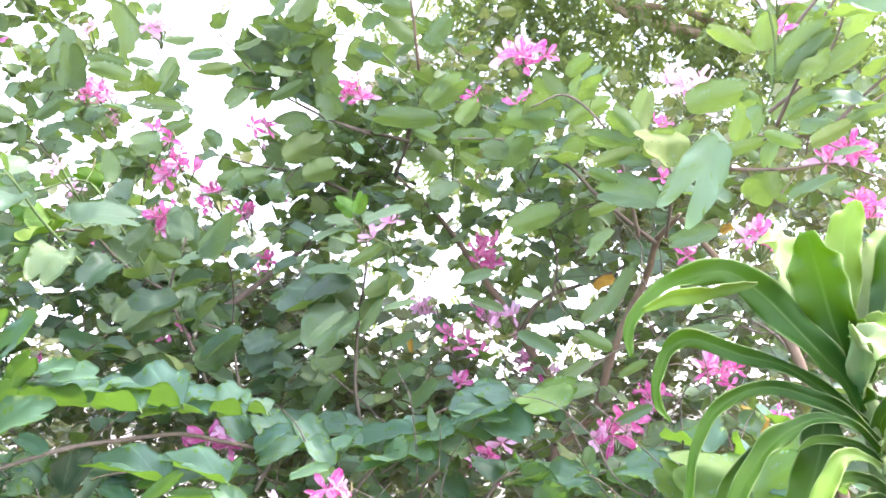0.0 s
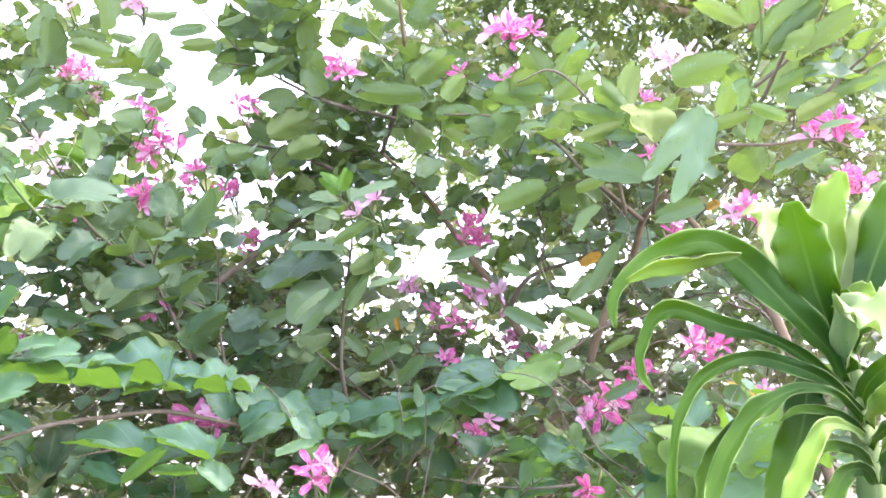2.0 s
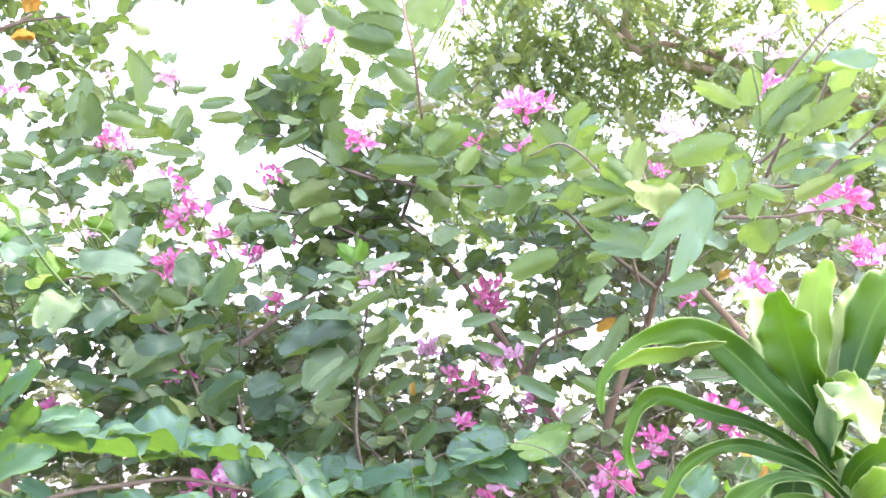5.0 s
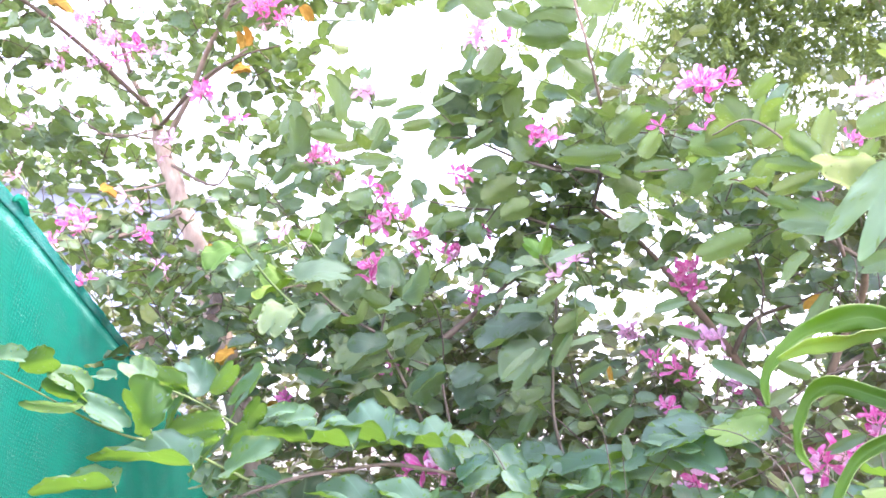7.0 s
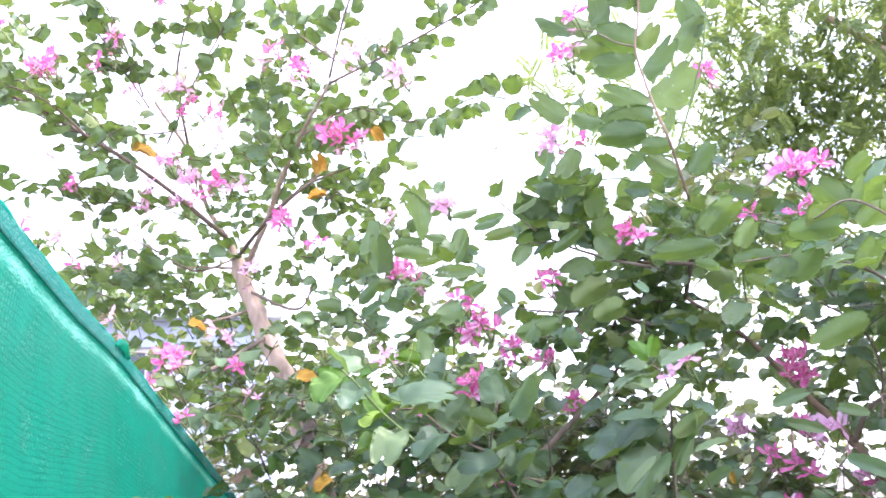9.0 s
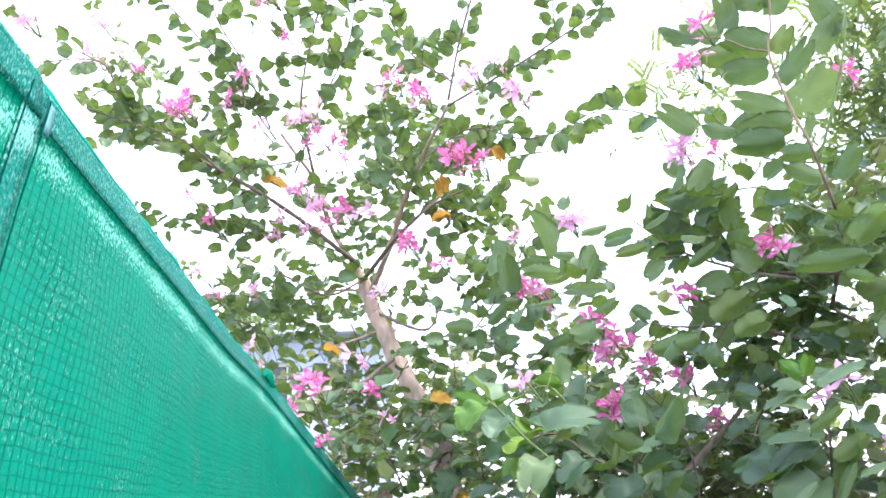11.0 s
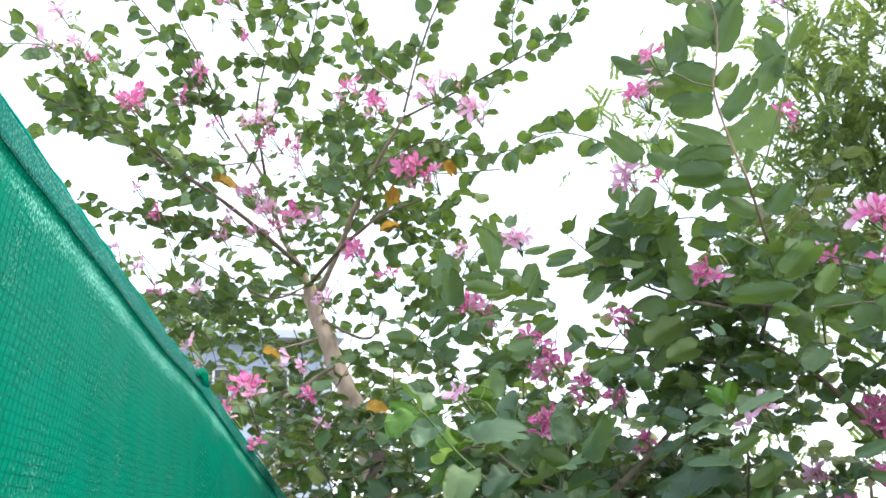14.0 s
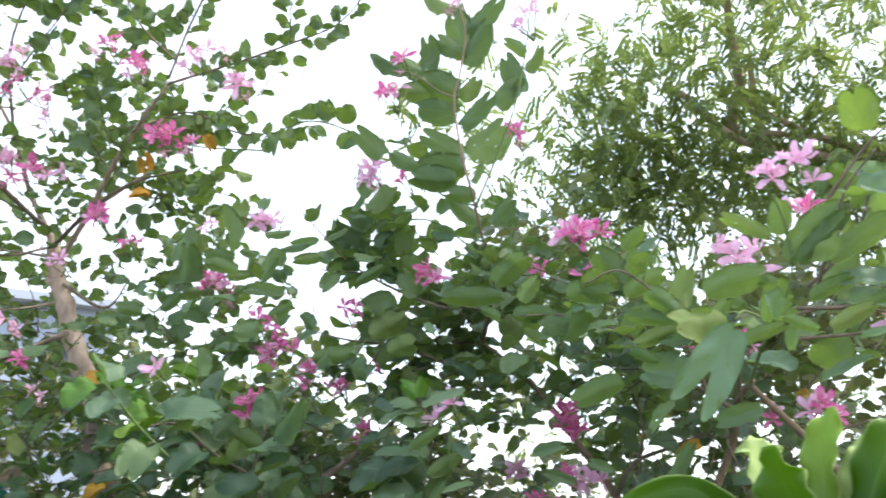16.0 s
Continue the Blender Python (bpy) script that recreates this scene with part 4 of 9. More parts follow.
low.reach((-0.145, 1.550, 1.395), (-0.085, 1.550, 1.442), (0.05, -0.6, 0.75), CHEWED, 0, 0.7, True)
low.reach((-0.048, 1.550, 1.420), (-0.005, 1.550, 1.374), (0.05, -0.6, 0.75), CHEWED, 0, 0.8, True)
low.reach((0.024, 1.600, 1.418), (-0.044, 1.600, 1.393), (0.05, -0.6, 0.75), None, 9, 0.6, True)
low.reach((-0.005, 1.620, 1.392), (0.025, 1.620, 1.441), (0.05, -0.6, 0.75), None, 9, 0.6, True)
mid.reach((-0.886, 2.034, 2.459), (-0.912, 2.017, 2.333), (-0.04, -0.86, 0.25), None, 4, 0.64, False)
mid.reach((-0.699, 2.021, 2.338), (-0.804, 2.022, 2.353), (-0.35, -0.86, -0.50), None, 9, 0.48, False)
mid.reach((-0.639, 2.053, 2.348), (-0.711, 2.068, 2.372), (-0.18, -0.86, 0.50), None, 9, 0.57, False)
mid.reach((-0.579, 2.051, 2.368), (-0.603, 2.033, 2.286), (0.44, -0.86, -0.50), None, 9, 0.57, False)
mid.reach((-0.759, 2.067, 2.296), (-0.676, 2.075, 2.301), (-0.12, -0.86, -0.36), None, 9, 0.48, False)
mid.reach((-0.616, 2.075, 2.157), (-0.541, 2.090, 2.201), (0.15, -0.86, -0.36), None, 9, 0.57, False)
mid.reach((-0.480, 2.026, 2.153), (-0.435, 2.037, 2.111), (-0.14, -0.86, -0.36), None, 10, 0.7124999999999999, False)
mid.reach((-0.696, 2.071, 2.120), (-0.803, 2.075, 2.079), (0.17, -0.86, -0.36), None, 9, 0.42, False)
mid.reach((-0.321, 2.055, 2.128), (-0.270, 2.075, 2.101), (0.09, -0.86, -0.36), None, 5, 0.76, False)
mid.reach((-0.284, 2.060, 2.081), (-0.174, 2.063, 2.129), (0.18, -0.86, -0.36), None, 10, 0.7124999999999999, False)
mid.reach((-0.232, 2.063, 2.034), (-0.135, 2.048, 2.054), (0.17, -0.86, -0.36), None, 10, 0.7124999999999999, False)
mid.reach((-0.453, 2.049, 2.020), (-0.311, 2.045, 2.038), (-0.01, -0.86, -0.36), None, 9, 0.42, False)
mid.reach((-0.333, 2.029, 1.956), (-0.284, 2.033, 2.016), (0.13, -0.86, -0.36), None, 11, 0.6174999999999999, False)
mid.reach((-0.275, 2.066, 2.386), (-0.177, 2.066, 2.438), (-0.18, -0.86, -0.50), None, 10, 0.55, False)
mid.reach((-0.247, 2.080, 2.319), (-0.154, 2.098, 2.341), (0.25, -0.86, -0.20), None, 10, 0.589, False)
mid.reach((-0.208, 2.078, 2.271), (-0.137, 2.071, 2.281), (-0.12, -0.86, -0.36), None, 5, 0.95, False)
mid.reach((0.034, 2.078, 2.259), (0.102, 2.073, 2.292), (-0.06, -0.86, -0.36), None, 11, 0.6174999999999999, False)
mid.reach((0.004, 2.072, 2.355), (0.059, 2.063, 2.386), (0.22, -0.86, 0.50), None, 10, 0.6649999999999999, False)
mid.reach((-0.123, 2.058, 2.331), (-0.048, 2.059, 2.344), (0.50, -0.86, 0.50), None, 9, 0.42, False)
mid.reach((-0.571, 2.103, 2.234), (-0.719, 2.098, 2.268), (0.05, -0.9, 0.15), None, 11, 0.38, True)
mid.reach((-0.979, 2.105, 2.176), (-0.912, 2.113, 2.219), (-0.1, -0.9, 0.15), None, 10, 0.55, True)
mid.reach((-0.965, 2.091, 2.117), (-0.888, 2.109, 2.152), (-0.29, -0.9, 0.15), None, 0, 0.76, True)
mid.reach((-0.450, 2.071, 2.380), (-0.549, 2.064, 2.373), (-0.38, -0.86, -0.20), None, 9, 0.36, True)
mid.reach((-0.375, 2.092, 2.401), (-0.306, 2.103, 2.377), (-0.49, -0.86, -0.20), None, 10, 0.70, True)
mid.reach((-0.971, 2.076, 2.299), (-0.887, 2.069, 2.309), (0.11, -0.9, 0.15), None, 11, 0.5, True)
mid.reach((-0.925, 2.083, 2.269), (-0.835, 2.089, 2.292), (-0.19, -0.9, 0.15), None, 10, 0.4, True)
mid.reach((-0.428, 2.076, 2.342), (-0.335, 2.073, 2.319), (0.47, -0.86, -0.50), None, 10, 0.4, True)
mid.reach((-0.584, 1.641, 1.849), (-0.453, 1.639, 1.860), (-0.08, -0.86, -0.36), None, 10, 0.46, False)
mid.reach((-0.390, 1.604, 1.823), (-0.435, 1.591, 1.780), (0.01, -0.86, -0.36), None, 10, 0.7124999999999999, False)
mid.reach((-0.295, 1.607, 1.770), (-0.218, 1.610, 1.848), (0.07, -0.86, -0.36), None, 9, 0.36, False)
mid.reach((-0.689, 1.615, 1.788), (-0.623, 1.607, 1.835), (0.17, -0.86, -0.36), None, 10, 0.6649999999999999, False)
mid.reach((-0.338, 1.624, 1.751), (-0.409, 1.642, 1.789), (-0.04, -0.86, -0.36), None, 10, 0.6649999999999999, False)
mid.reach((-0.523, 1.643, 1.747), (-0.599, 1.624, 1.790), (-0.03, -0.86, -0.36), None, 11, 0.5, False)
mid.reach((-0.653, 1.657, 1.748), (-0.570, 1.651, 1.783), (0.14, -0.62, 0.72), None, 9, 0.57, True)
mid.reach((-0.007, 1.644, 1.655), (-0.080, 1.625, 1.592), (-0.17, -0.62, 0.72), None, 9, 0.36, True)
mid.reach((0.009, 1.684, 1.731), (-0.098, 1.687, 1.743), (0.11, -0.62, 0.72), None, 10, 0.34, True)
mid.reach((0.028, 1.631, 1.826), (0.120, 1.632, 1.857), (0.14, -0.62, 0.72), None, 9, 0.42, True)
mid.reach((0.003, 1.655, 1.788), (-0.054, 1.674, 1.821), (0.22, -0.62, 0.72), None, 11, 0.5, True)
mid.reach((0.060, 1.662, 1.656), (0.126, 1.664, 1.678), (0.17, -0.62, 0.72), None, 10, 0.4, True)
mid.reach((-0.030, 1.719, 1.786), (0.082, 1.732, 1.850), (0.15, -0.86, -0.36), None, 10, 0.52, False)
mid.reach((-0.011, 1.670, 1.744), (0.060, 1.660, 1.789), (0.18, -0.86, -0.36), None, 9, 0.42, False)
mid.reach((0.014, 1.707, 1.692), (0.083, 1.721, 1.736), (-0.22, -0.86, -0.36), None, 11, 0.5, False)
mid.reach((0.004, 1.717, 1.616), (0.045, 1.731, 1.685), (-0.23, -0.86, -0.36), None, 10, 0.4, False)
mid.reach((0.053, 1.675, 1.871), (-0.002, 1.671, 1.848), (-0.09, -0.86, -0.36), None, 5, 0.855, False)
mid.reach((-0.493, 1.593, 1.911), (-0.543, 1.578, 1.935), (-0.12, -0.86, -0.36), YOUNG, 10, 0.6649999999999999, False)
mid.reach((-0.650, 1.603, 1.779), (-0.584, 1.585, 1.786), (-0.06, -0.86, -0.36), YOUNG, 9, 0.45, False)
mid.reach((-0.683, 1.598, 1.849), (-0.643, 1.603, 1.878), (0.02, -0.86, -0.36), YOUNG, 0, 0.855, False)
mid.reach((-0.009, 1.696, 1.859), (-0.050, 1.714, 1.895), (-0.0, -0.86, -0.36), YOUNG, 5, 0.76, False)
mid.reach((-0.006, 1.695, 1.859), (0.020, 1.678, 1.901), (-0.14, -0.86, -0.36), YOUNG, 4, 0.76, False)
mid.reach((-0.561, 1.655, 1.932), (-0.543, 1.674, 1.974), (0.19, -0.86, -0.36), YOUNG, 5, 0.9025, False)
mid.reach((-0.741, 1.664, 1.894), (-0.830, 1.675, 1.945), (-0.19, -0.86, -0.36), YOUNG, 11, 0.6174999999999999, False)
mid.reach((-0.675, 1.670, 1.852), (-0.756, 1.679, 1.898), (0.03, -0.86, -0.36), YOUNG, 9, 0.57, False)
mid.reach((-0.632, 1.658, 1.826), (-0.651, 1.642, 1.862), (-0.06, -0.86, -0.36), YOUNG, 10, 0.6649999999999999, False)
mid.reach((-0.378, 1.700, 1.884), (-0.353, 1.680, 1.774), (0.1, -0.9, 0.3), None, 8, 1.0, True)
side.reach((0.655, 1.380, 1.893), (0.573, 1.340, 1.764), (0.15, -0.95, 0.2), SUNLIT, 8, 0.7, True)
mid.reach((-0.138, 1.873, 1.726), (-0.233, 1.854, 1.699), (0.2, -0.9, 0.15), None, 9, 0.45, True)
mid.reach((-0.403, 1.827, 1.697), (-0.322, 1.839, 1.649), (-0.13, -0.9, 0.15), None, 11, 0.5, True)
mid.reach((-0.709, 1.822, 1.623), (-0.562, 1.824, 1.574), (0.13, -0.9, 0.15), None, 11, 0.35, True)
mid.reach((-0.560, 1.826, 1.525), (-0.466, 1.839, 1.574), (0.22, -0.9, 0.15), None, 10, 0.4, True)
mid.reach((-0.247, 1.835, 1.575), (-0.145, 1.825, 1.623), (0.07, -0.9, 0.15), None, 11, 0.35, True)
mid.reach((-0.189, 1.856, 1.527), (-0.277, 1.856, 1.502), (0.28, -0.9, 0.15), None, 10, 0.4, True)
mid.reach((0.092, 1.878, 1.553), (0.016, 1.889, 1.516), (-0.2, -0.9, 0.15), None, 10, 0.4, True)
mid.reach((-0.077, 1.860, 1.528), (-0.121, 1.847, 1.467), (0.09, -0.9, 0.15), None, 11, 0.5, True)
mid.reach((0.146, 1.850, 1.529), (0.085, 1.859, 1.469), (0.27, -0.9, 0.15), None, 11, 0.5, True)
mid.reach((0.314, 1.831, 1.623), (0.408, 1.849, 1.577), (0.05, -0.9, 0.15), None, 11, 0.35, True)
mid.reach((0.092, 1.871, 1.626), (0.018, 1.875, 1.589), (0.1, -0.9, 0.15), None, 10, 0.4, True)
mid.reach((-0.353, 1.665, 1.680), (-0.477, 1.664, 1.630), (0.24, -0.62, 0.72), None, 9, 0.42, True)
mid.reach((-0.211, 1.653, 1.618), (-0.305, 1.650, 1.568), (-0.12, -0.62, 0.72), None, 10, 0.55, True)
side.reach((0.142, 1.892, 2.111), (-0.002, 1.873, 2.122), (-0.15, -0.86, -0.36), SUNLIT, 10, 0.4, False)
side.reach((0.111, 1.910, 2.158), (0.198, 1.908, 2.220), (0.22, -0.86, -0.36), SUNLIT, 0, 0.76, False)
side.reach((0.188, 1.864, 2.094), (0.228, 1.878, 2.149), (0.11, -0.86, -0.36), SUNLIT, 10, 0.7124999999999999, False)
side.reach((0.167, 1.865, 2.062), (0.259, 1.881, 2.061), (-0.12, -0.86, -0.36), SUNLIT, 10, 0.589, False)
side.reach((0.279, 1.865, 1.995), (0.348, 1.850, 2.058), (-0.09, -0.86, -0.36), SUNLIT, 10, 0.7124999999999999, False)
side.reach((0.293, 1.866, 2.105), (0.409, 1.846, 2.090), (-0.23, -0.86, -0.36), SUNLIT, 10, 0.52, False)
side.reach((0.426, 1.870, 2.115), (0.374, 1.880, 2.203), (-0.01, -0.86, -0.36), SUNLIT, 4, 0.8075, False)
side.reach((0.426, 1.879, 2.118), (0.467, 1.886, 2.202), (-0.09, -0.86, -0.36), SUNLIT, 9, 0.57, False)
side.reach((0.429, 1.857, 2.085), (0.520, 1.864, 2.132), (0.2, -0.86, -0.36), SUNLIT, 10, 0.589, False)
side.reach((0.430, 1.872, 2.200), (0.485, 1.856, 2.237), (0.08, -0.86, -0.36), SUNLIT, 10, 0.55, False)
side.reach((0.419, 1.907, 1.997), (0.460, 1.907, 2.066), (0.03, -0.86, -0.36), SUNLIT, 11, 0.6839999999999999, False)
side.reach((0.566, 1.854, 2.036), (0.464, 1.841, 2.050), (0.11, -0.86, -0.36), SUNLIT, 10, 0.4, False)
side.reach((0.414, 1.903, 1.902), (0.296, 1.920, 1.860), (-0.19, -0.86, -0.36), SUNLIT, 11, 0.5, False)
side.reach((0.186, 1.889, 2.032), (0.250, 1.887, 1.991), (-0.04, -0.86, -0.36), SUNLIT, 11, 0.5, False)
side.reach((0.472, 1.869, 1.882), (0.532, 1.870, 1.906), (-0.22, -0.86, -0.36), SUNLIT, 11, 0.5, False)
side.reach((0.081, 1.894, 2.089), (0.143, 1.876, 2.062), (-0.12, -0.86, -0.36), SUNLIT, 11, 0.5, False)
side.reach((0.467, 1.860, 2.162), (0.511, 1.878, 2.229), (-0.09, -0.62, 0.72), SUNLIT, 10, 0.55, True)
side.reach((0.342, 1.857, 2.011), (0.409, 1.843, 2.027), (0.16, -0.62, 0.72), SUNLIT, 10, 0.55, True)
side.reach((0.224, 1.865, 1.997), (0.292, 1.853, 2.013), (0.11, -0.62, 0.72), SUNLIT, 10, 0.4, True)
side.reach((0.525, 1.841, 1.841), (0.461, 1.845, 1.789), (-0.01, -0.62, 0.72), SUNLIT, 11, 0.6174999999999999, True)
side.reach((0.315, 1.839, 2.053), (0.370, 1.826, 2.060), (-0.02, -0.62, 0.72), SUNLIT, 11, 0.5, True)
side.reach((-0.032, 1.882, 2.036), (-0.063, 1.898, 2.074), (-0.03, -0.62, 0.72), SUNLIT, 9, 0.57, True)
side.reach((0.558, 1.627, 1.991), (0.578, 1.646, 2.073), (0.03, -0.86, -0.36), SUNLIT, 10, 0.55, False)
side.reach((0.553, 1.611, 1.981), (0.502, 1.599, 2.031), (0.18, -0.86, -0.36), SUNLIT, 4, 0.8075, False)
side.reach((0.558, 1.608, 1.947), (0.614, 1.609, 1.977), (0.13, -0.86, -0.36), SUNLIT, 2, 0.8075, False)
side.reach((0.603, 1.598, 1.938), (0.647, 1.615, 2.000), (0.01, -0.86, -0.36), SUNLIT, 11, 0.5, False)
side.reach((0.559, 1.627, 1.963), (0.460, 1.612, 1.982), (-0.11, -0.86, -0.36), SUNLIT, 11, 0.38, False)
side.reach((0.553, 1.618, 1.952), (0.470, 1.618, 1.925), (-0.22, -0.86, -0.36), SUNLIT, 11, 0.5, False)
side.reach((0.512, 1.600, 1.889), (0.461, 1.608, 1.914), (-0.08, -0.86, -0.36), SUNLIT, 9, 0.57, False)
side.reach((0.587, 1.598, 1.843), (0.479, 1.608, 1.878), (0.26, -0.9, 0.15), None, 10, 0.646, True)
side.reach((0.575, 1.611, 1.923), (0.514, 1.619, 1.937), (0.22, -0.9, 0.15), None, 11, 0.5, True)
side.reach((0.691, 1.603, 1.792), (0.602, 1.611, 1.774), (-0.05, -0.9, 0.15), None, 11, 0.5, True)
side.reach((0.606, 1.413, 1.966), (0.705, 1.419, 1.990), (-0.22, -0.86, -0.36), SUNLIT, 10, 0.52, False)
side.reach((0.744, 1.408, 2.002), (0.825, 1.406, 2.088), (0.13, -0.86, -0.36), SUNLIT, 10, 0.589, False)
side.reach((0.756, 1.392, 1.991), (0.839, 1.396, 2.073), (0.17, -0.86, -0.36), SUNLIT, 9, 0.42, False)
side.reach((0.803, 1.403, 1.994), (0.902, 1.418, 2.070), (-0.15, -0.86, -0.36), SUNLIT, 11, 0.32, False)
side.reach((0.734, 1.422, 2.056), (0.748, 1.409, 2.113), (-0.24, -0.86, -0.36), SUNLIT, 10, 0.7124999999999999, False)
side.reach((0.723, 1.392, 2.044), (0.649, 1.405, 2.094), (-0.17, -0.86, -0.36), SUNLIT, 9, 0.36, False)
side.reach((0.855, 1.414, 1.930), (0.922, 1.410, 1.952), (-0.23, -0.86, -0.36), SUNLIT, 10, 0.34, False)
side.reach((0.648, 1.414, 1.875), (0.730, 1.409, 1.904), (0.23, -0.86, -0.36), SUNLIT, 11, 0.32, False)
side.reach((0.725, 1.401, 1.913), (0.778, 1.384, 1.886), (-0.19, -0.86, -0.36), SUNLIT, 11, 0.5, False)
side.reach((0.770, 1.434, 1.944), (0.837, 1.433, 1.982), (0.14, -0.86, -0.36), SUNLIT, 11, 0.5, False)
side.reach((0.726, 1.424, 1.972), (0.696, 1.407, 1.982), (-0.08, -0.86, -0.36), SUNLIT, 5, 0.76, False)
side.reach((0.845, 1.431, 2.019), (0.902, 1.438, 2.058), (0.05, -0.86, -0.36), SUNLIT, 10, 0.4, False)
side.reach((0.792, 1.391, 1.886), (0.858, 1.407, 1.925), (-0.01, -0.86, -0.36), SUNLIT, 11, 0.5, False)
side.reach((0.816, 1.422, 1.959), (0.913, 1.440, 1.977), (0.24, -0.62, 0.72), SUNLIT, 10, 0.6649999999999999, True)
side.reach((0.757, 1.412, 1.913), (0.730, 1.430, 1.868), (-0.06, -0.62, 0.72), SUNLIT, 10, 0.589, True)
side.reach((0.705, 1.421, 1.961), (0.727, 1.428, 1.922), (-0.01, -0.62, 0.72), SUNLIT, 4, 0.95, True)
side.reach((0.774, 1.466, 1.813), (0.854, 1.460, 1.857), (-0.12, -0.62, 0.72), SUNLIT, 10, 0.4, True)
side.reach((0.834, 1.421, 1.875), (0.884, 1.415, 1.890), (0.16, -0.62, 0.72), SUNLIT, 10, 0.4, True)
low.reach((0.309, 1.739, 1.461), (0.225, 1.757, 1.519), (0.03, -0.62, 0.72), None, 5, 0.9025, True)
low.reach((0.306, 1.693, 1.446), (0.192, 1.703, 1.474), (-0.12, -0.62, 0.72), None, 9, 0.42, True)
low.reach((0.119, 1.731, 1.423), (-0.028, 1.746, 1.396), (-0.16, -0.62, 0.72), None, 10, 0.46, True)
low.reach((0.095, 1.742, 1.382), (0.213, 1.762, 1.408), (0.0, -0.62, 0.72), None, 11, 0.56, True)
low.reach((0.115, 1.690, 1.381), (0.003, 1.693, 1.352), (-0.11, -0.62, 0.72), None, 9, 0.36, True)
low.reach((0.339, 1.717, 1.462), (0.425, 1.736, 1.518), (0.07, -0.86, -0.36), None, 10, 0.589, False)
low.reach((0.300, 1.766, 1.446), (0.248, 1.785, 1.448), (0.24, -0.86, -0.36), None, 9, 0.3, False)
low.reach((0.053, 1.723, 1.385), (0.121, 1.716, 1.418), (-0.04, -0.86, -0.36), None, 9, 0.3, False)
mid.reach((0.497, 1.803, 1.654), (0.551, 1.816, 1.753), (-0.02, -0.86, -0.36), None, 11, 0.38, False)
mid.reach((0.517, 1.757, 1.530), (0.570, 1.740, 1.563), (0.23, -0.86, -0.36), None, 10, 0.4, False)
mid.reach((0.508, 1.778, 1.586), (0.442, 1.788, 1.621), (0.16, -0.86, -0.36), None, 10, 0.4, False)
mid.reach((0.520, 1.972, 1.708), (0.457, 1.964, 1.655), (-0.03, -0.9, 0.15), None, 9, 0.57, True)
mid.reach((0.282, 1.977, 1.684), (0.205, 1.975, 1.710), (-0.23, -0.9, 0.15), None, 10, 0.4, True)
mid.reach((0.372, 1.964, 1.708), (0.308, 1.981, 1.736), (-0.01, -0.9, 0.15), None, 11, 0.5, True)
mid.reach((0.180, 1.961, 1.748), (0.258, 1.950, 1.771), (-0.26, -0.9, 0.15), None, 10, 0.4, True)
mid.reach((0.408, 1.941, 1.531), (0.470, 1.931, 1.568), (-0.04, -0.9, 0.15), None, 10, 0.4, True)
mid.reach((0.618, 1.939, 1.680), (0.703, 1.938, 1.704), (-0.17, -0.9, 0.15), None, 10, 0.4, True)
mid.reach((0.681, 1.963, 1.632), (0.781, 1.981, 1.633), (-0.19, -0.9, 0.15), None, 11, 0.35, True)
mid.reach((0.602, 1.949, 1.472), (0.528, 1.941, 1.435), (0.3, -0.9, 0.15), None, 10, 0.4, True)
mid.reach((0.748, 1.976, 1.412), (0.663, 1.976, 1.387), (0.13, -0.9, 0.15), None, 10, 0.4, True)
mid.reach((0.467, 1.924, 1.388), (0.453, 1.921, 1.305), (-0.18, -0.9, 0.15), None, 10, 0.4, True)
mid.reach((0.563, 1.941, 1.364), (0.584, 1.938, 1.283), (-0.13, -0.9, 0.15), None, 10, 0.4, True)
mid.reach((-0.002, 1.975, 1.529), (-0.060, 1.994, 1.581), (-0.01, -0.9, 0.15), None, 10, 0.4, True)
mid.reach((-0.113, 1.979, 1.685), (-0.174, 1.996, 1.741), (-0.2, -0.9, 0.15), None, 10, 0.4, True)
mid.reach((0.045, 1.910, 2.958), (-0.062, 1.908, 2.988), (0.30, -0.86, 0.50), None, 10, 0.77, False)
mid.reach((0.051, 1.908, 2.874), (0.148, 1.926, 2.951), (0.43, -0.86, 0.25), None, 2, 0.63, False)
mid.reach((0.047, 1.915, 2.802), (0.011, 1.917, 2.942), (-0.30, -0.86, 0.50), None, 5, 0.79, False)
mid.reach((0.036, 1.887, 2.801), (-0.028, 1.885, 2.857), (0.30, -0.86, -0.20), None, 5, 0.68, False)
mid.reach((0.047, 1.910, 2.765), (0.117, 1.905, 2.877), (-0.17, -0.86, -0.50), None, 10, 0.63, False)
mid.reach((-0.122, 1.908, 2.786), (-0.226, 1.892, 2.839), (0.43, -0.86, 0.50), None, 4, 0.59, False)
mid.reach((-0.069, 1.916, 2.770), (-0.168, 1.935, 2.841), (-0.13, -0.86, 0.50), None, 10, 0.61, False)
mid.reach((-0.054, 1.879, 2.756), (-0.043, 1.892, 2.847), (-0.29, -0.86, -0.50), None, 2, 0.81, False)
mid.reach((-0.035, 1.926, 2.719), (-0.128, 1.911, 2.723), (-0.55, -0.86, -0.20), None, 10, 0.79, False)
mid.reach((0.037, 1.878, 2.663), (-0.054, 1.884, 2.740), (-0.33, -0.86, -0.50), None, 10, 0.79, False)
mid.reach((0.037, 1.892, 2.662), (0.094, 1.880, 2.710), (-0.40, -0.86, -0.50), None, 5, 0.70, False)
mid.reach((0.019, 1.925, 2.641), (-0.089, 1.907, 2.662), (0.08, -0.86, -0.20), None, 5, 0.68, False)
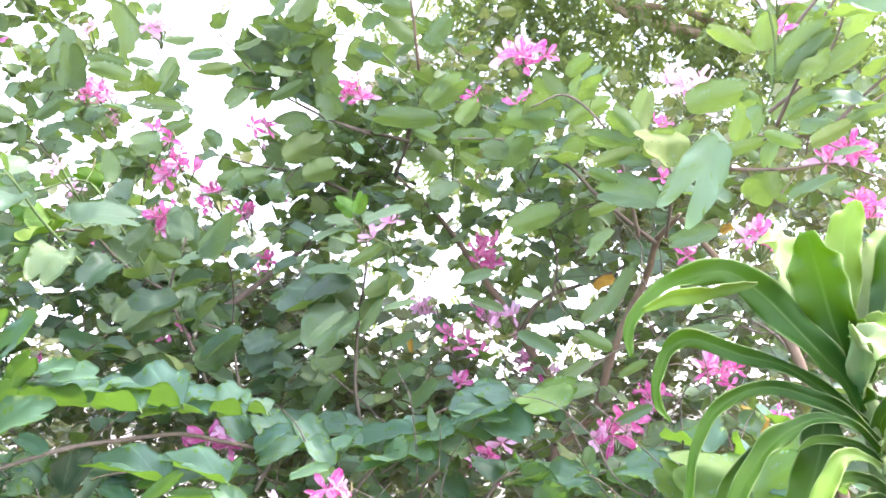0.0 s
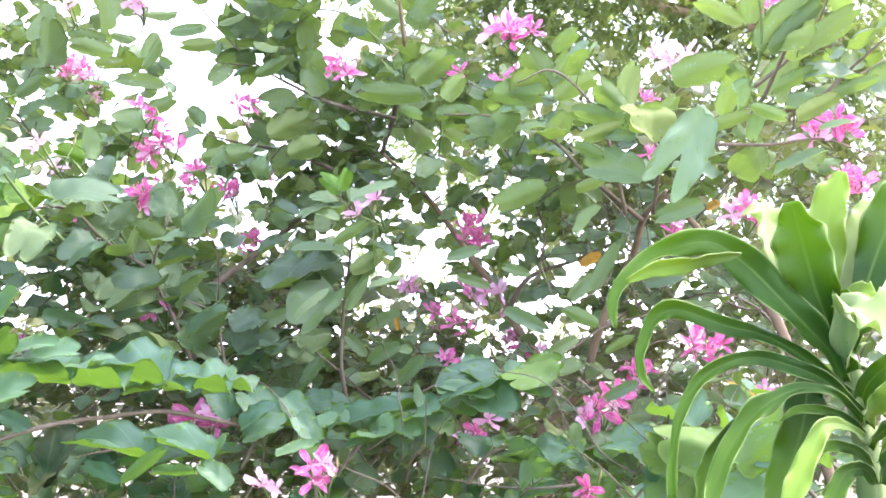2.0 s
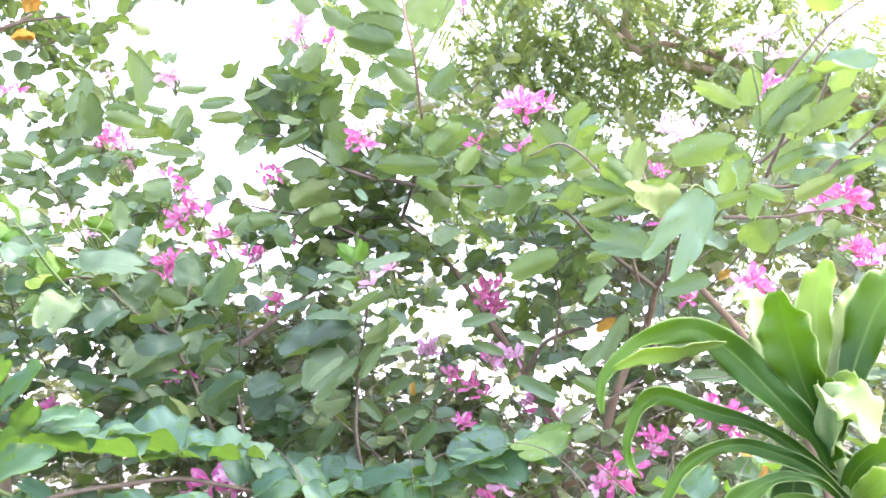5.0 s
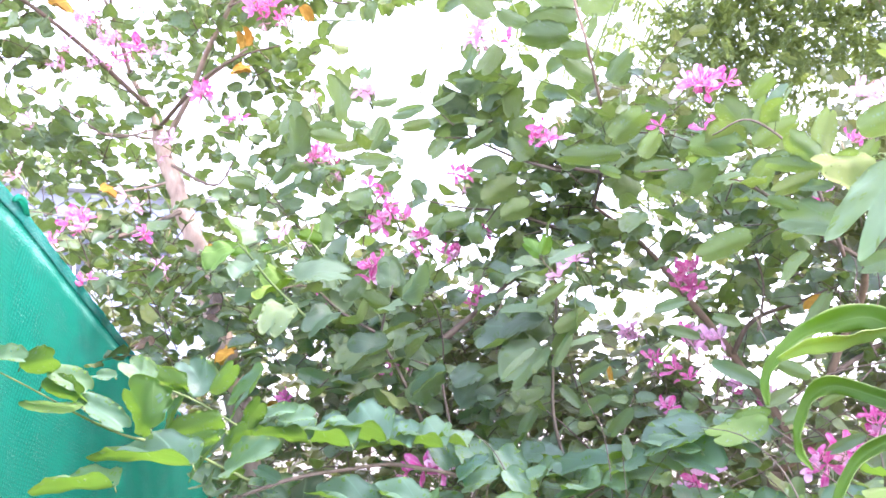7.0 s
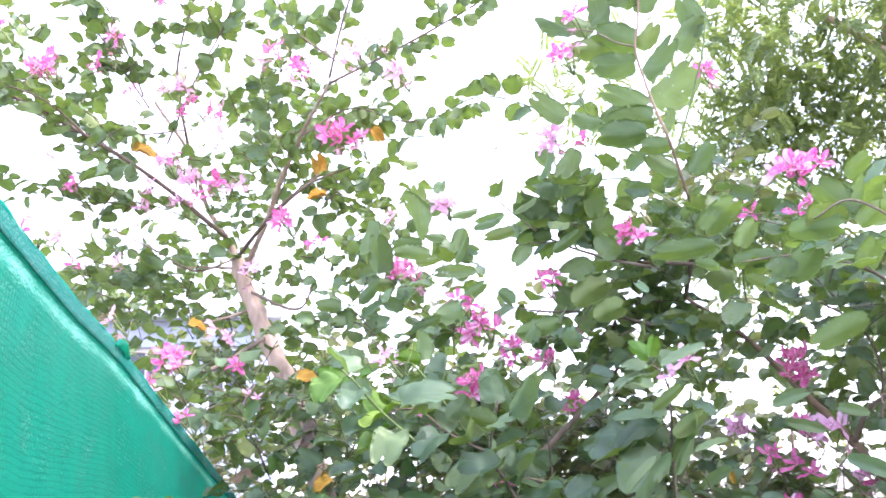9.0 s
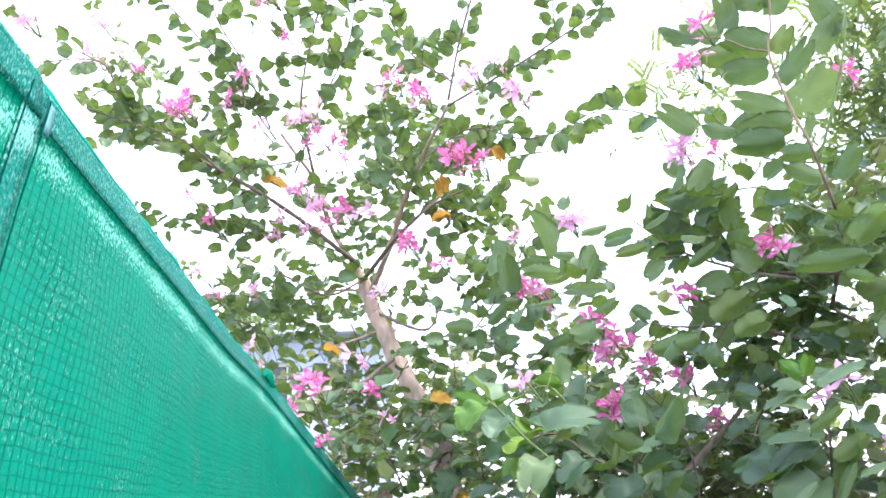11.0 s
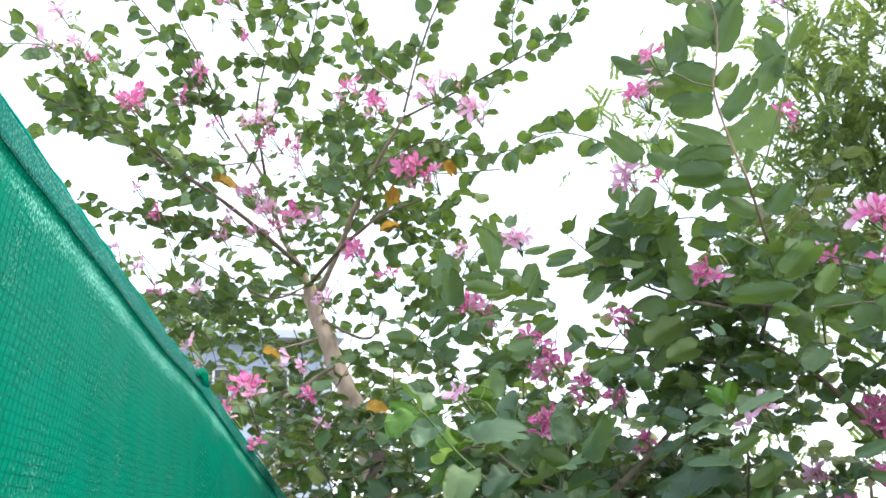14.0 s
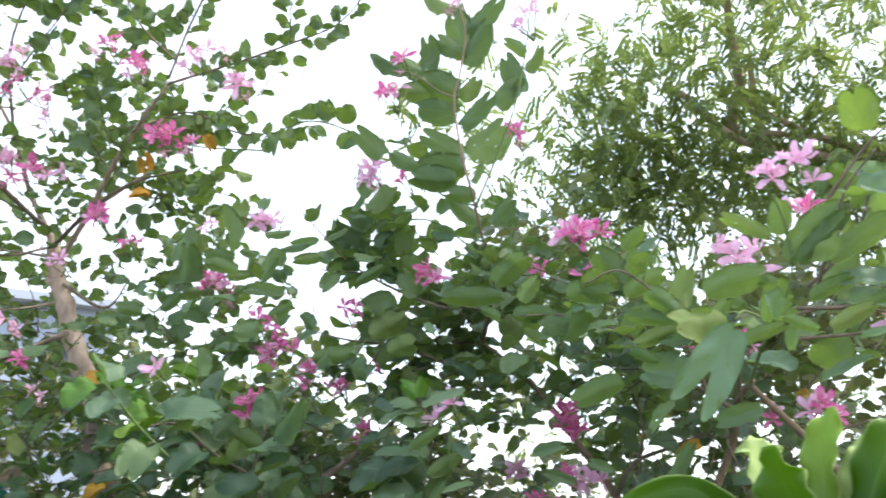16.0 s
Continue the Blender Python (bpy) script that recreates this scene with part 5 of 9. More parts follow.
mid.reach((-0.087, 1.883, 2.635), (-0.181, 1.874, 2.697), (-0.11, -0.86, -0.50), None, 10, 0.75, False)
mid.reach((0.040, 1.878, 2.572), (0.122, 1.896, 2.648), (-0.39, -0.86, -0.50), None, 2, 0.59, False)
mid.reach((0.125, 1.914, 2.636), (0.189, 1.919, 2.712), (0.06, -0.86, -0.20), None, 0, 0.76, False)
mid.reach((0.193, 1.919, 2.662), (0.155, 1.916, 2.779), (0.26, -0.86, -0.50), None, 0, 0.61, False)
mid.reach((0.032, 1.929, 2.515), (-0.069, 1.918, 2.579), (0.23, -0.86, -0.20), None, 2, 0.62, False)
mid.reach((0.041, 1.927, 2.512), (0.157, 1.934, 2.592), (0.01, -0.86, 0.25), None, 5, 0.78, False)
mid.reach((0.045, 1.909, 2.473), (-0.070, 1.901, 2.487), (0.02, -0.86, -0.50), None, 2, 0.79, False)
mid.reach((0.059, 1.909, 2.431), (0.094, 1.910, 2.476), (-0.43, -0.86, 0.25), None, 2, 0.69, False)
mid.reach((0.027, 1.893, 2.427), (-0.090, 1.877, 2.455), (-0.11, -0.86, -0.50), None, 10, 0.67, False)
mid.reach((0.083, 1.877, 2.376), (0.011, 1.860, 2.391), (0.12, -0.86, -0.50), None, 10, 0.68, False)
mid.reach((-0.172, 1.882, 2.524), (-0.248, 1.864, 2.593), (-0.32, -0.86, 0.50), None, 2, 0.64, False)
mid.reach((-0.085, 1.903, 2.497), (-0.155, 1.884, 2.527), (0.35, -0.86, 0.25), None, 10, 0.73, False)
mid.reach((0.218, 1.891, 2.762), (0.161, 1.892, 2.817), (-0.44, -0.86, -0.50), None, 5, 0.59, False)
mid.reach((0.213, 1.888, 2.715), (0.269, 1.880, 2.769), (0.31, -0.86, 0.50), None, 4, 0.70, False)
mid.reach((0.181, 1.915, 2.542), (0.271, 1.908, 2.583), (0.23, -0.86, -0.20), None, 10, 0.72, False)
mid.reach((0.176, 1.920, 2.485), (0.220, 1.935, 2.529), (-0.48, -0.86, -0.20), None, 4, 0.60, False)
mid.reach((0.141, 1.877, 2.421), (0.170, 1.884, 2.483), (0.29, -0.86, 0.25), None, 4, 0.81, False)
mid.reach((-0.163, 1.902, 2.448), (-0.217, 1.895, 2.376), (0.07, -0.86, -0.20), None, 5, 0.74, False)
mid.reach((-0.237, 1.905, 2.461), (-0.267, 1.909, 2.391), (-0.36, -0.86, 0.25), None, 10, 0.59, False)
mid.reach((0.081, 1.912, 2.318), (0.012, 1.904, 2.374), (0.48, -0.86, -0.20), None, 10, 0.64, False)
mid.reach((0.103, 1.929, 2.317), (0.165, 1.938, 2.379), (-0.37, -0.86, -0.50), None, 10, 0.73, False)
mid.reach((-0.653, 1.945, 2.322), (-0.701, 1.946, 2.461), (-0.54, -0.86, -0.50), None, 5, 0.69, False)
mid.reach((-0.839, 1.982, 2.263), (-0.811, 1.965, 2.375), (0.01, -0.86, -0.36), None, 4, 0.8075, False)
mid.reach((-0.641, 1.955, 2.274), (-0.767, 1.969, 2.311), (0.06, -0.86, -0.36), None, 9, 0.45, False)
mid.reach((-0.566, 1.953, 2.231), (-0.520, 1.953, 2.299), (-0.07, -0.86, -0.36), None, 11, 0.5, False)
mid.reach((-0.496, 1.937, 2.315), (-0.404, 1.929, 2.317), (0.32, -0.86, 0.25), None, 9, 0.42, False)
mid.reach((-0.483, 1.960, 2.375), (-0.566, 1.964, 2.370), (0.12, -0.86, 0.25), None, 11, 0.5, False)
mid.reach((-0.375, 1.939, 2.281), (-0.465, 1.954, 2.287), (-0.06, -0.86, -0.36), None, 10, 0.4, False)
mid.reach((-0.301, 1.943, 2.360), (-0.371, 1.944, 2.329), (-0.24, -0.86, 0.50), None, 9, 0.57, False)
mid.reach((-0.288, 1.974, 2.207), (-0.202, 1.968, 2.250), (0.17, -0.86, -0.36), None, 11, 0.5, False)
mid.reach((-0.900, 1.965, 2.180), (-0.842, 1.981, 2.236), (0.21, -0.86, -0.36), None, 11, 0.5, False)
mid.reach((-0.945, 1.947, 2.176), (-1.034, 1.944, 2.199), (0.16, -0.86, -0.36), None, 11, 0.5, False)
mid.reach((-0.944, 1.978, 2.112), (-0.943, 1.969, 2.179), (-0.0, -0.86, -0.36), None, 9, 0.57, False)
low.reach((0.756, 1.399, 1.357), (0.681, 1.445, 1.418), (0, -0.9, 0.35), wide=0.75)
low.reach((0.616, 1.481, 1.344), (0.549, 1.495, 1.385), (0, -0.9, 0.35), wide=0.75)
low.reach((0.675, 1.399, 1.355), (0.753, 1.405, 1.405), (0, -0.9, 0.35), wide=0.75)

# yellowing leaves
mid.reach((0.847, 1.952, 1.440), (0.781, 1.947, 1.457), material=YELLOW)
mid.reach((0.556, 2.238, 1.781), (0.498, 2.244, 1.765), material=YELLOW)
mid.reach((0.801, 1.984, 1.868), (0.771, 1.992, 1.861), material=YELLOW)
mid.reach((0.317, 2.056, 1.393), (0.285, 2.057, 1.444), material=YELLOW)
mid.reach((0.054, 2.031, 1.630), (0.058, 2.034, 1.593), material=YELLOW, wide=0.5)
left.reach((-1.523, 1.663, 2.744), (-1.460, 1.704, 2.734), material=YELLOW)
left.reach((-1.082, 2.023, 2.657), (-1.070, 2.006, 2.709), material=YELLOW)
left.reach((-1.094, 2.100, 2.609), (-1.148, 2.060, 2.613), material=YELLOW)
left.reach((-0.891, 2.080, 2.791), (-0.872, 2.113, 2.749), material=YELLOW)
left.reach((-1.099, 2.130, 2.526), (-1.124, 2.128, 2.487), material=YELLOW)
left.reach((-1.444, 1.830, 2.193), (-1.403, 1.870, 2.185), material=YELLOW)
left.reach((-1.734, 1.535, 2.526), (-1.759, 1.505, 2.521), material=YELLOW)
left.reach((-1.125, 1.943, 1.993), (-1.070, 1.983, 1.992), material=YELLOW)
left.reach((-1.008, 1.951, 1.694), (-1.052, 1.918, 1.670), material=YELLOW)
left.reach((-1.110, 2.090, 2.697), (-1.091, 2.072, 2.755), material=YELLOW)
left.reach((-1.078, 2.215, 1.551), (-1.042, 2.239, 1.533), material=YELLOW)

# withered leaves by the net
left.reach((-1.109, 1.978, 1.875), (-1.119, 1.980, 1.808), material=BROWN)
left.reach((-1.277, 1.906, 1.750), (-1.302, 1.886, 1.704), material=BROWN)
left.reach((-1.197, 2.091, 1.853), (-1.209, 2.088, 1.794), material=BROWN)
left.reach((-1.086, 2.060, 1.715), (-1.128, 2.031, 1.671), material=YELLOW)

# ---- the thicket behind ----
rear = Tree((-0.4, 4.0, 0.0), "dense dark green thicket of notched leaves behind the trees", 71, name="orchid_shrub")
rear.green = THIN
foot = Vector((-0.4, 4.0, 0.0))
for dx, dy, top in ((-1.3, 0.0, 1.7), (-0.5, 0.1, 1.9), (0.3, -0.1, 1.8), (1.1, 0.0, 1.8), (1.8, 0.2, 1.7), (-2.0, 0.3, 1.9)):
    q = foot + Vector((dx, dy, 0))
    rear.limb([foot + Vector((dx * 0.25, dy, -0.1)), q * 0.8 + foot * 0.2 + UP * 0.5, q + UP * 1.1, q + Vector((0.1, 0, top))], 0.022, 0.006, name="trunk")
for k in range(95):
    x = -2.6 + 5.2 * ((k * 0.618) % 1)
    rear.clump((x, 2.75 + 0.6 * rear.r.random(), 0.55 + 1.15 * rear.r.random()), 0.24, 18, 0.085)
for k in range(230):
    x = -3.3 + 6.4 * ((k * 0.618) % 1)
    rear.clump((x, 3.3 + 1.3 * rear.r.random(), 0.7 + (1.8 if x < -1.2 else 1.5) * rear.r.random()), 0.26, 15, 0.08)

for k in range(230):
    x = -2.7 + 5.4 * ((k * 0.618) % 1)
    rear.clump((x, 2.9 + 1.3 * rear.r.random(), 0.5 + 1.1 * rear.r.random()), 0.22, 17, 0.058)
# Unseen clumps behind the net, added to hold sky light off its back.
for k in range(90):
    q = Vector((-0.154, 0.137, 0)) + Vector((-0.648, 0.762, 0)) * (0.9 + 3.0 * ((k * 0.618) % 1)) - Vector((0.762, 0.648, 0)) * (0.3 + 0.3 * rear.r.random())
    rear.clump((q.x, q.y, 0.6 + 1.2 * rear.r.random() ** 0.7), 0.2, 18, 0.08)
mid.brushwood(90, (-0.9, 2.0, 1.0), (1.3, 2.7, 1.75))
side.brushwood(35, (0.6, 1.9, 1.2), (1.6, 2.6, 1.9))
left.brushwood(60, (-2.0, 2.3, 1.4), (-0.7, 3.0, 2.7), 0.3)
low.brushwood(30, (-0.9, 1.5, 1.0), (0.9, 1.9, 1.4), 0.3)

# leafy masses
mid.clump((-0.222, 2.205, 2.270), 0.156, 7, 0.078)
mid.clump((-0.075, 2.259, 2.217), 0.178, 10, 0.078)
mid.clump((-0.191, 2.421, 2.116), 0.166, 12, 0.078)
mid.clump((-0.099, 2.670, 2.025), 0.153, 3, 0.078)
mid.clump((-0.292, 2.433, 1.933), 0.166, 8, 0.078)
mid.clump((-0.387, 2.328, 1.709), 0.182, 14, 0.078)
mid.clump((-0.491, 2.187, 1.639), 0.174, 15, 0.078)
mid.clump((-0.266, 2.372, 1.585), 0.204, 34, 0.078)
mid.clump((-0.065, 2.419, 1.570), 0.204, 34, 0.078)
mid.clump((-0.288, 2.053, 1.521), 0.159, 27, 0.078)
mid.clump((0.059, 2.339, 1.553), 0.152, 14, 0.078)
mid.clump((0.279, 2.315, 1.965), 0.152, 17, 0.078)
mid.clump((0.352, 2.435, 1.872), 0.159, 17, 0.078)
mid.clump((0.446, 2.325, 1.916), 0.152, 17, 0.078)
mid.clump((0.561, 2.546, 1.719), 0.166, 17, 0.078)
mid.clump((0.494, 2.557, 1.589), 0.166, 20, 0.078)
mid.clump((0.276, 2.258, 1.451), 0.166, 27, 0.078)
mid.clump((0.579, 2.453, 1.508), 0.182, 24, 0.078)
mid.clump((0.074, 2.137, 1.440), 0.159, 27, 0.078)
mid.clump((-0.076, 2.000, 1.330), 0.170, 31, 0.078)
mid.clump((-0.187, 1.922, 1.384), 0.148, 27, 0.078)
mid.clump((0.219, 2.045, 1.317), 0.170, 31, 0.078)
mid.clump((0.412, 2.049, 1.306), 0.170, 31, 0.078)
mid.clump((0.601, 2.040, 1.335), 0.151, 27, 0.078)
side.clump((0.827, 2.513, 1.714), 0.213, 24, 0.078)
side.clump((0.770, 2.428, 1.464), 0.182, 24, 0.078)
side.clump((0.964, 2.591, 1.637), 0.221, 27, 0.078)
side.clump((0.886, 2.197, 1.376), 0.187, 27, 0.078)
side.clump((1.134, 2.548, 1.572), 0.221, 27, 0.078)
side.clump((1.056, 2.143, 1.306), 0.208, 27, 0.078)
side.clump((0.373, 2.201, 2.030), 0.146, 17, 0.078)
side.clump((0.505, 1.997, 2.005), 0.132, 17, 0.078)
side.clump((0.619, 1.993, 1.974), 0.114, 14, 0.078)
side.clump((0.823, 2.287, 1.887), 0.152, 17, 0.078)
side.clump((1.023, 2.320, 2.010), 0.159, 20, 0.078)
side.clump((1.202, 2.492, 1.931), 0.197, 20, 0.078)
side.clump((1.001, 1.792, 2.165), 0.148, 14, 0.078)
side.clump((0.944, 1.852, 2.041), 0.148, 14, 0.078)
left.clump((-1.088, 2.347, 2.534), 0.219, 11, 0.067)
left.clump((-1.196, 2.357, 2.636), 0.199, 8, 0.067)
left.clump((-0.960, 2.373, 2.356), 0.185, 8, 0.067)
left.clump((-1.250, 2.408, 2.436), 0.199, 8, 0.067)
left.clump((-1.094, 2.340, 2.209), 0.212, 11, 0.067)
left.clump((-0.897, 2.345, 2.186), 0.179, 11, 0.067)
left.clump((-0.662, 2.323, 2.267), 0.098, 4, 0.067)
mid.clump((-0.924, 2.020, 1.993), 0.182, 14, 0.078)
mid.clump((-0.758, 1.925, 1.788), 0.146, 12, 0.078)
mid.clump((-0.602, 2.020, 1.728), 0.166, 12, 0.078)
mid.clump((-0.927, 2.071, 1.649), 0.182, 14, 0.078)
mid.clump((-0.723, 1.964, 1.601), 0.187, 31, 0.078)
mid.clump((-0.531, 1.954, 1.560), 0.179, 31, 0.078)
mid.clump((-0.297, 1.890, 1.471), 0.129, 20, 0.078)
mid.clump((-0.646, 1.779, 1.472), 0.170, 27, 0.078)
mid.clump((-0.461, 1.757, 1.347), 0.162, 24, 0.078)
mid.clump((-0.634, 1.658, 1.333), 0.162, 20, 0.078)
left.clump((-1.797, 1.319, 3.084), 0.170, 31, 0.067)
left.clump((-1.765, 1.461, 2.978), 0.199, 35, 0.067)
left.clump((-1.602, 1.647, 2.758), 0.165, 35, 0.067)
left.clump((-1.829, 1.776, 2.642), 0.176, 31, 0.067)
left.clump((-1.682, 1.760, 3.175), 0.182, 28, 0.067)
left.clump((-1.560, 1.841, 3.430), 0.187, 28, 0.067)
left.clump((-1.801, 1.518, 3.651), 0.225, 31, 0.067)
left.clump((-1.909, 1.349, 3.658), 0.225, 31, 0.067)
left.clump((-1.407, 1.806, 3.623), 0.219, 31, 0.067)
left.clump((-1.188, 1.874, 3.580), 0.212, 31, 0.067)
left.clump((-1.323, 1.957, 3.362), 0.182, 28, 0.067)
left.clump((-1.138, 2.095, 2.951), 0.227, 54, 0.067)
left.clump((-1.294, 2.027, 2.867), 0.227, 46, 0.067)
left.clump((-1.133, 2.347, 2.714), 0.205, 46, 0.067)
left.clump((-0.990, 2.285, 2.767), 0.142, 20, 0.067)
left.clump((-1.818, 2.258, 2.607), 0.257, 39, 0.067)
left.clump((-1.774, 1.946, 2.391), 0.235, 46, 0.067)
left.clump((-1.544, 2.523, 2.505), 0.161, 24, 0.067)
left.clump((-1.209, 2.276, 2.437), 0.199, 24, 0.067)
left.clump((-1.104, 2.363, 2.370), 0.142, 20, 0.067)
left.clump((-0.829, 2.207, 2.217), 0.153, 20, 0.067)
left.clump((-1.126, 2.267, 2.221), 0.192, 39, 0.067)
left.clump((-0.886, 2.079, 2.123), 0.197, 31, 0.067)
left.clump((-0.694, 2.074, 2.092), 0.189, 54, 0.067)
left.clump((-1.432, 1.816, 1.989), 0.204, 54, 0.067)
left.clump((-1.717, 2.493, 2.060), 0.257, 54, 0.067)
left.clump((-1.902, 1.926, 2.476), 0.182, 31, 0.067)
mid.clump((-0.207, 2.009, 2.256), 0.152, 12, 0.078)
mid.clump((-0.193, 2.149, 2.769), 0.148, 14, 0.078)
mid.clump((-0.037, 2.070, 2.185), 0.174, 14, 0.078)
mid.clump((0.045, 2.103, 2.102), 0.152, 12, 0.078)
mid.clump((-0.490, 1.969, 1.959), 0.174, 24, 0.078)
mid.clump((-0.257, 2.163, 1.943), 0.204, 27, 0.078)
mid.clump((-0.771, 1.907, 1.748), 0.196, 27, 0.078)
mid.clump((-1.065, 1.950, 1.730), 0.189, 20, 0.078)
mid.clump((-1.251, 1.927, 1.764), 0.197, 24, 0.078)
left.clump((-1.046, 2.050, 1.476), 0.197, 35, 0.067)
left.clump((-1.149, 2.084, 1.817), 0.179, 28, 0.067)
left.clump((-1.322, 1.925, 1.882), 0.179, 31, 0.067)
left.clump((-1.843, 1.523, 3.216), 0.182, 15, 0.067)
left.clump((-1.926, 1.575, 3.033), 0.182, 15, 0.067)
left.clump((-1.819, 1.665, 3.101), 0.182, 15, 0.067)
left.clump((-1.886, 1.729, 2.910), 0.182, 15, 0.067)
left.clump((-1.991, 1.659, 2.810), 0.182, 15, 0.067)
left.clump((-1.549, 1.838, 3.265), 0.182, 15, 0.067)
left.clump((-1.392, 1.952, 3.310), 0.182, 15, 0.067)
left.clump((-1.364, 2.157, 3.071), 0.182, 15, 0.067)
left.clump((-1.154, 2.166, 3.283), 0.182, 15, 0.067)
left.clump((-1.768, 1.923, 2.835), 0.182, 15, 0.067)
left.clump((-1.883, 1.827, 2.771), 0.182, 15, 0.067)
left.clump((-1.037, 2.414, 3.025), 0.182, 15, 0.067)
left.clump((-1.099, 2.293, 3.159), 0.182, 15, 0.067)
low.clump((-0.593, 1.562, 1.313), 0.153, 22, 0.078)
low.clump((-0.593, 1.786, 1.233), 0.170, 22, 0.078)
low.clump((-0.392, 1.659, 1.210), 0.153, 22, 0.078)
low.clump((-0.370, 1.900, 1.274), 0.170, 22, 0.078)
low.clump((-0.178, 1.752, 1.247), 0.153, 22, 0.078)
low.clump((-0.104, 1.969, 1.161), 0.170, 22, 0.078)
low.clump((0.063, 1.819, 1.292), 0.153, 22, 0.078)
low.clump((0.169, 2.026, 1.212), 0.170, 22, 0.078)
low.clump((0.316, 1.831, 1.196), 0.153, 22, 0.078)
low.clump((0.449, 2.044, 1.270), 0.170, 22, 0.078)
low.clump((0.563, 1.831, 1.250), 0.153, 22, 0.078)
low.clump((0.710, 2.003, 1.174), 0.170, 22, 0.078)
low.clump((0.796, 1.799, 1.307), 0.153, 22, 0.078)
low.clump((0.955, 1.956, 1.239), 0.170, 22, 0.078)
mid.clump((0.911, 3.012, 1.601), 0.255, 17, 0.078)
mid.clump((0.633, 3.048, 1.641), 0.255, 17, 0.078)
mid.clump((0.402, 3.051, 1.761), 0.255, 17, 0.078)
mid.clump((0.320, 2.960, 1.486), 0.247, 17, 0.078)
mid.clump((0.537, 2.853, 1.381), 0.238, 17, 0.078)
mid.clump((0.771, 2.932, 1.636), 0.247, 17, 0.078)
mid.clump((1.061, 2.879, 1.561), 0.247, 17, 0.078)
mid.clump((1.229, 2.728, 1.459), 0.238, 17, 0.078)
mid.clump((1.210, 2.934, 1.745), 0.255, 17, 0.078)
mid.clump((0.858, 2.400, 1.276), 0.204, 17, 0.078)
mid.clump((1.061, 2.356, 1.353), 0.204, 17, 0.078)
mid.clump((0.205, 3.029, 1.923), 0.255, 17, 0.078)
left.clump((-1.682, 2.342, 1.844), 0.212, 28, 0.067)
left.clump((-1.485, 2.257, 1.712), 0.199, 28, 0.067)
left.clump((-1.606, 2.537, 1.839), 0.219, 28, 0.067)
left.clump((-1.751, 2.392, 2.018), 0.219, 28, 0.067)
left.clump((-1.306, 2.396, 1.694), 0.199, 28, 0.067)
left.clump((-1.798, 2.579, 2.216), 0.232, 28, 0.067)
left.clump((-1.897, 2.425, 1.742), 0.225, 28, 0.067)
left.clump((-1.580, 2.655, 2.056), 0.225, 28, 0.067)
left.clump((-1.394, 2.684, 1.904), 0.219, 28, 0.067)
left.clump((-2.027, 1.990, 2.435), 0.190, 15, 0.067)
left.clump((-2.046, 1.911, 2.563), 0.190, 15, 0.067)
left.clump((-2.062, 1.997, 2.294), 0.190, 15, 0.067)
left.clump((-1.786, 2.275, 2.373), 0.190, 15, 0.067)
mid.clump((-0.065, 2.800, 2.013), 0.221, 12, 0.078)
mid.clump((-0.489, 2.317, 1.846), 0.193, 12, 0.078)
mid.clump((-0.188, 2.495, 2.076), 0.201, 12, 0.078)
mid.clump((-0.813, 2.493, 1.620), 0.214, 12, 0.078)
mid.clump((0.003, 2.749, 1.660), 0.214, 12, 0.078)
mid.clump((-0.402, 2.415, 1.830), 0.198, 12, 0.078)
mid.clump((0.306, 3.054, 1.780), 0.235, 12, 0.078)
mid.clump((-0.557, 2.281, 1.821), 0.192, 12, 0.078)
mid.clump((0.116, 2.843, 1.705), 0.220, 12, 0.078)
mid.clump((-0.228, 2.346, 2.033), 0.191, 12, 0.078)
mid.clump((-0.876, 2.459, 1.722), 0.214, 12, 0.078)
mid.clump((-0.663, 2.886, 1.825), 0.238, 12, 0.078)
mid.clump((0.272, 2.987, 1.963), 0.232, 12, 0.078)
mid.clump((-0.652, 2.280, 1.691), 0.194, 12, 0.078)
mid.clump((0.160, 2.539, 2.109), 0.201, 12, 0.078)
mid.clump((-0.455, 2.618, 1.611), 0.213, 12, 0.078)
mid.clump((0.360, 2.657, 1.759), 0.205, 12, 0.078)
mid.clump((0.163, 3.062, 1.838), 0.237, 12, 0.078)
mid.clump((-0.398, 2.983, 1.824), 0.238, 12, 0.078)
mid.clump((-0.992, 2.803, 1.738), 0.241, 12, 0.078)
mid.clump((-0.642, 2.943, 1.703), 0.241, 12, 0.078)
mid.clump((0.251, 2.846, 1.590), 0.219, 12, 0.078)
mid.clump((-0.742, 2.601, 1.735), 0.219, 12, 0.078)
mid.clump((0.191, 2.451, 1.988), 0.192, 12, 0.078)
mid.clump((-0.512, 2.998, 1.695), 0.241, 12, 0.078)
mid.clump((0.087, 2.597, 1.995), 0.204, 12, 0.078)
mid.clump((0.617, 2.617, 1.733), 0.199, 12, 0.078)
mid.clump((-0.248, 2.454, 1.880), 0.199, 12, 0.078)
mid.clump((-1.123, 2.162, 1.826), 0.212, 12, 0.078)
mid.clump((0.220, 3.150, 1.760), 0.241, 12, 0.078)
mid.clump((-0.829, 2.810, 2.006), 0.242, 12, 0.078)
mid.clump((0.841, 2.601, 2.011), 0.201, 12, 0.078)
mid.clump((0.505, 2.664, 1.876), 0.204, 12, 0.078)
mid.clump((-1.472, 2.326, 2.094), 0.241, 12, 0.078)
mid.clump((0.127, 2.772, 1.736), 0.214, 12, 0.078)
mid.clump((-0.825, 2.480, 1.993), 0.220, 12, 0.078)
mid.clump((0.712, 2.937, 1.875), 0.224, 12, 0.078)
mid.clump((-0.271, 2.800, 1.948), 0.225, 12, 0.078)
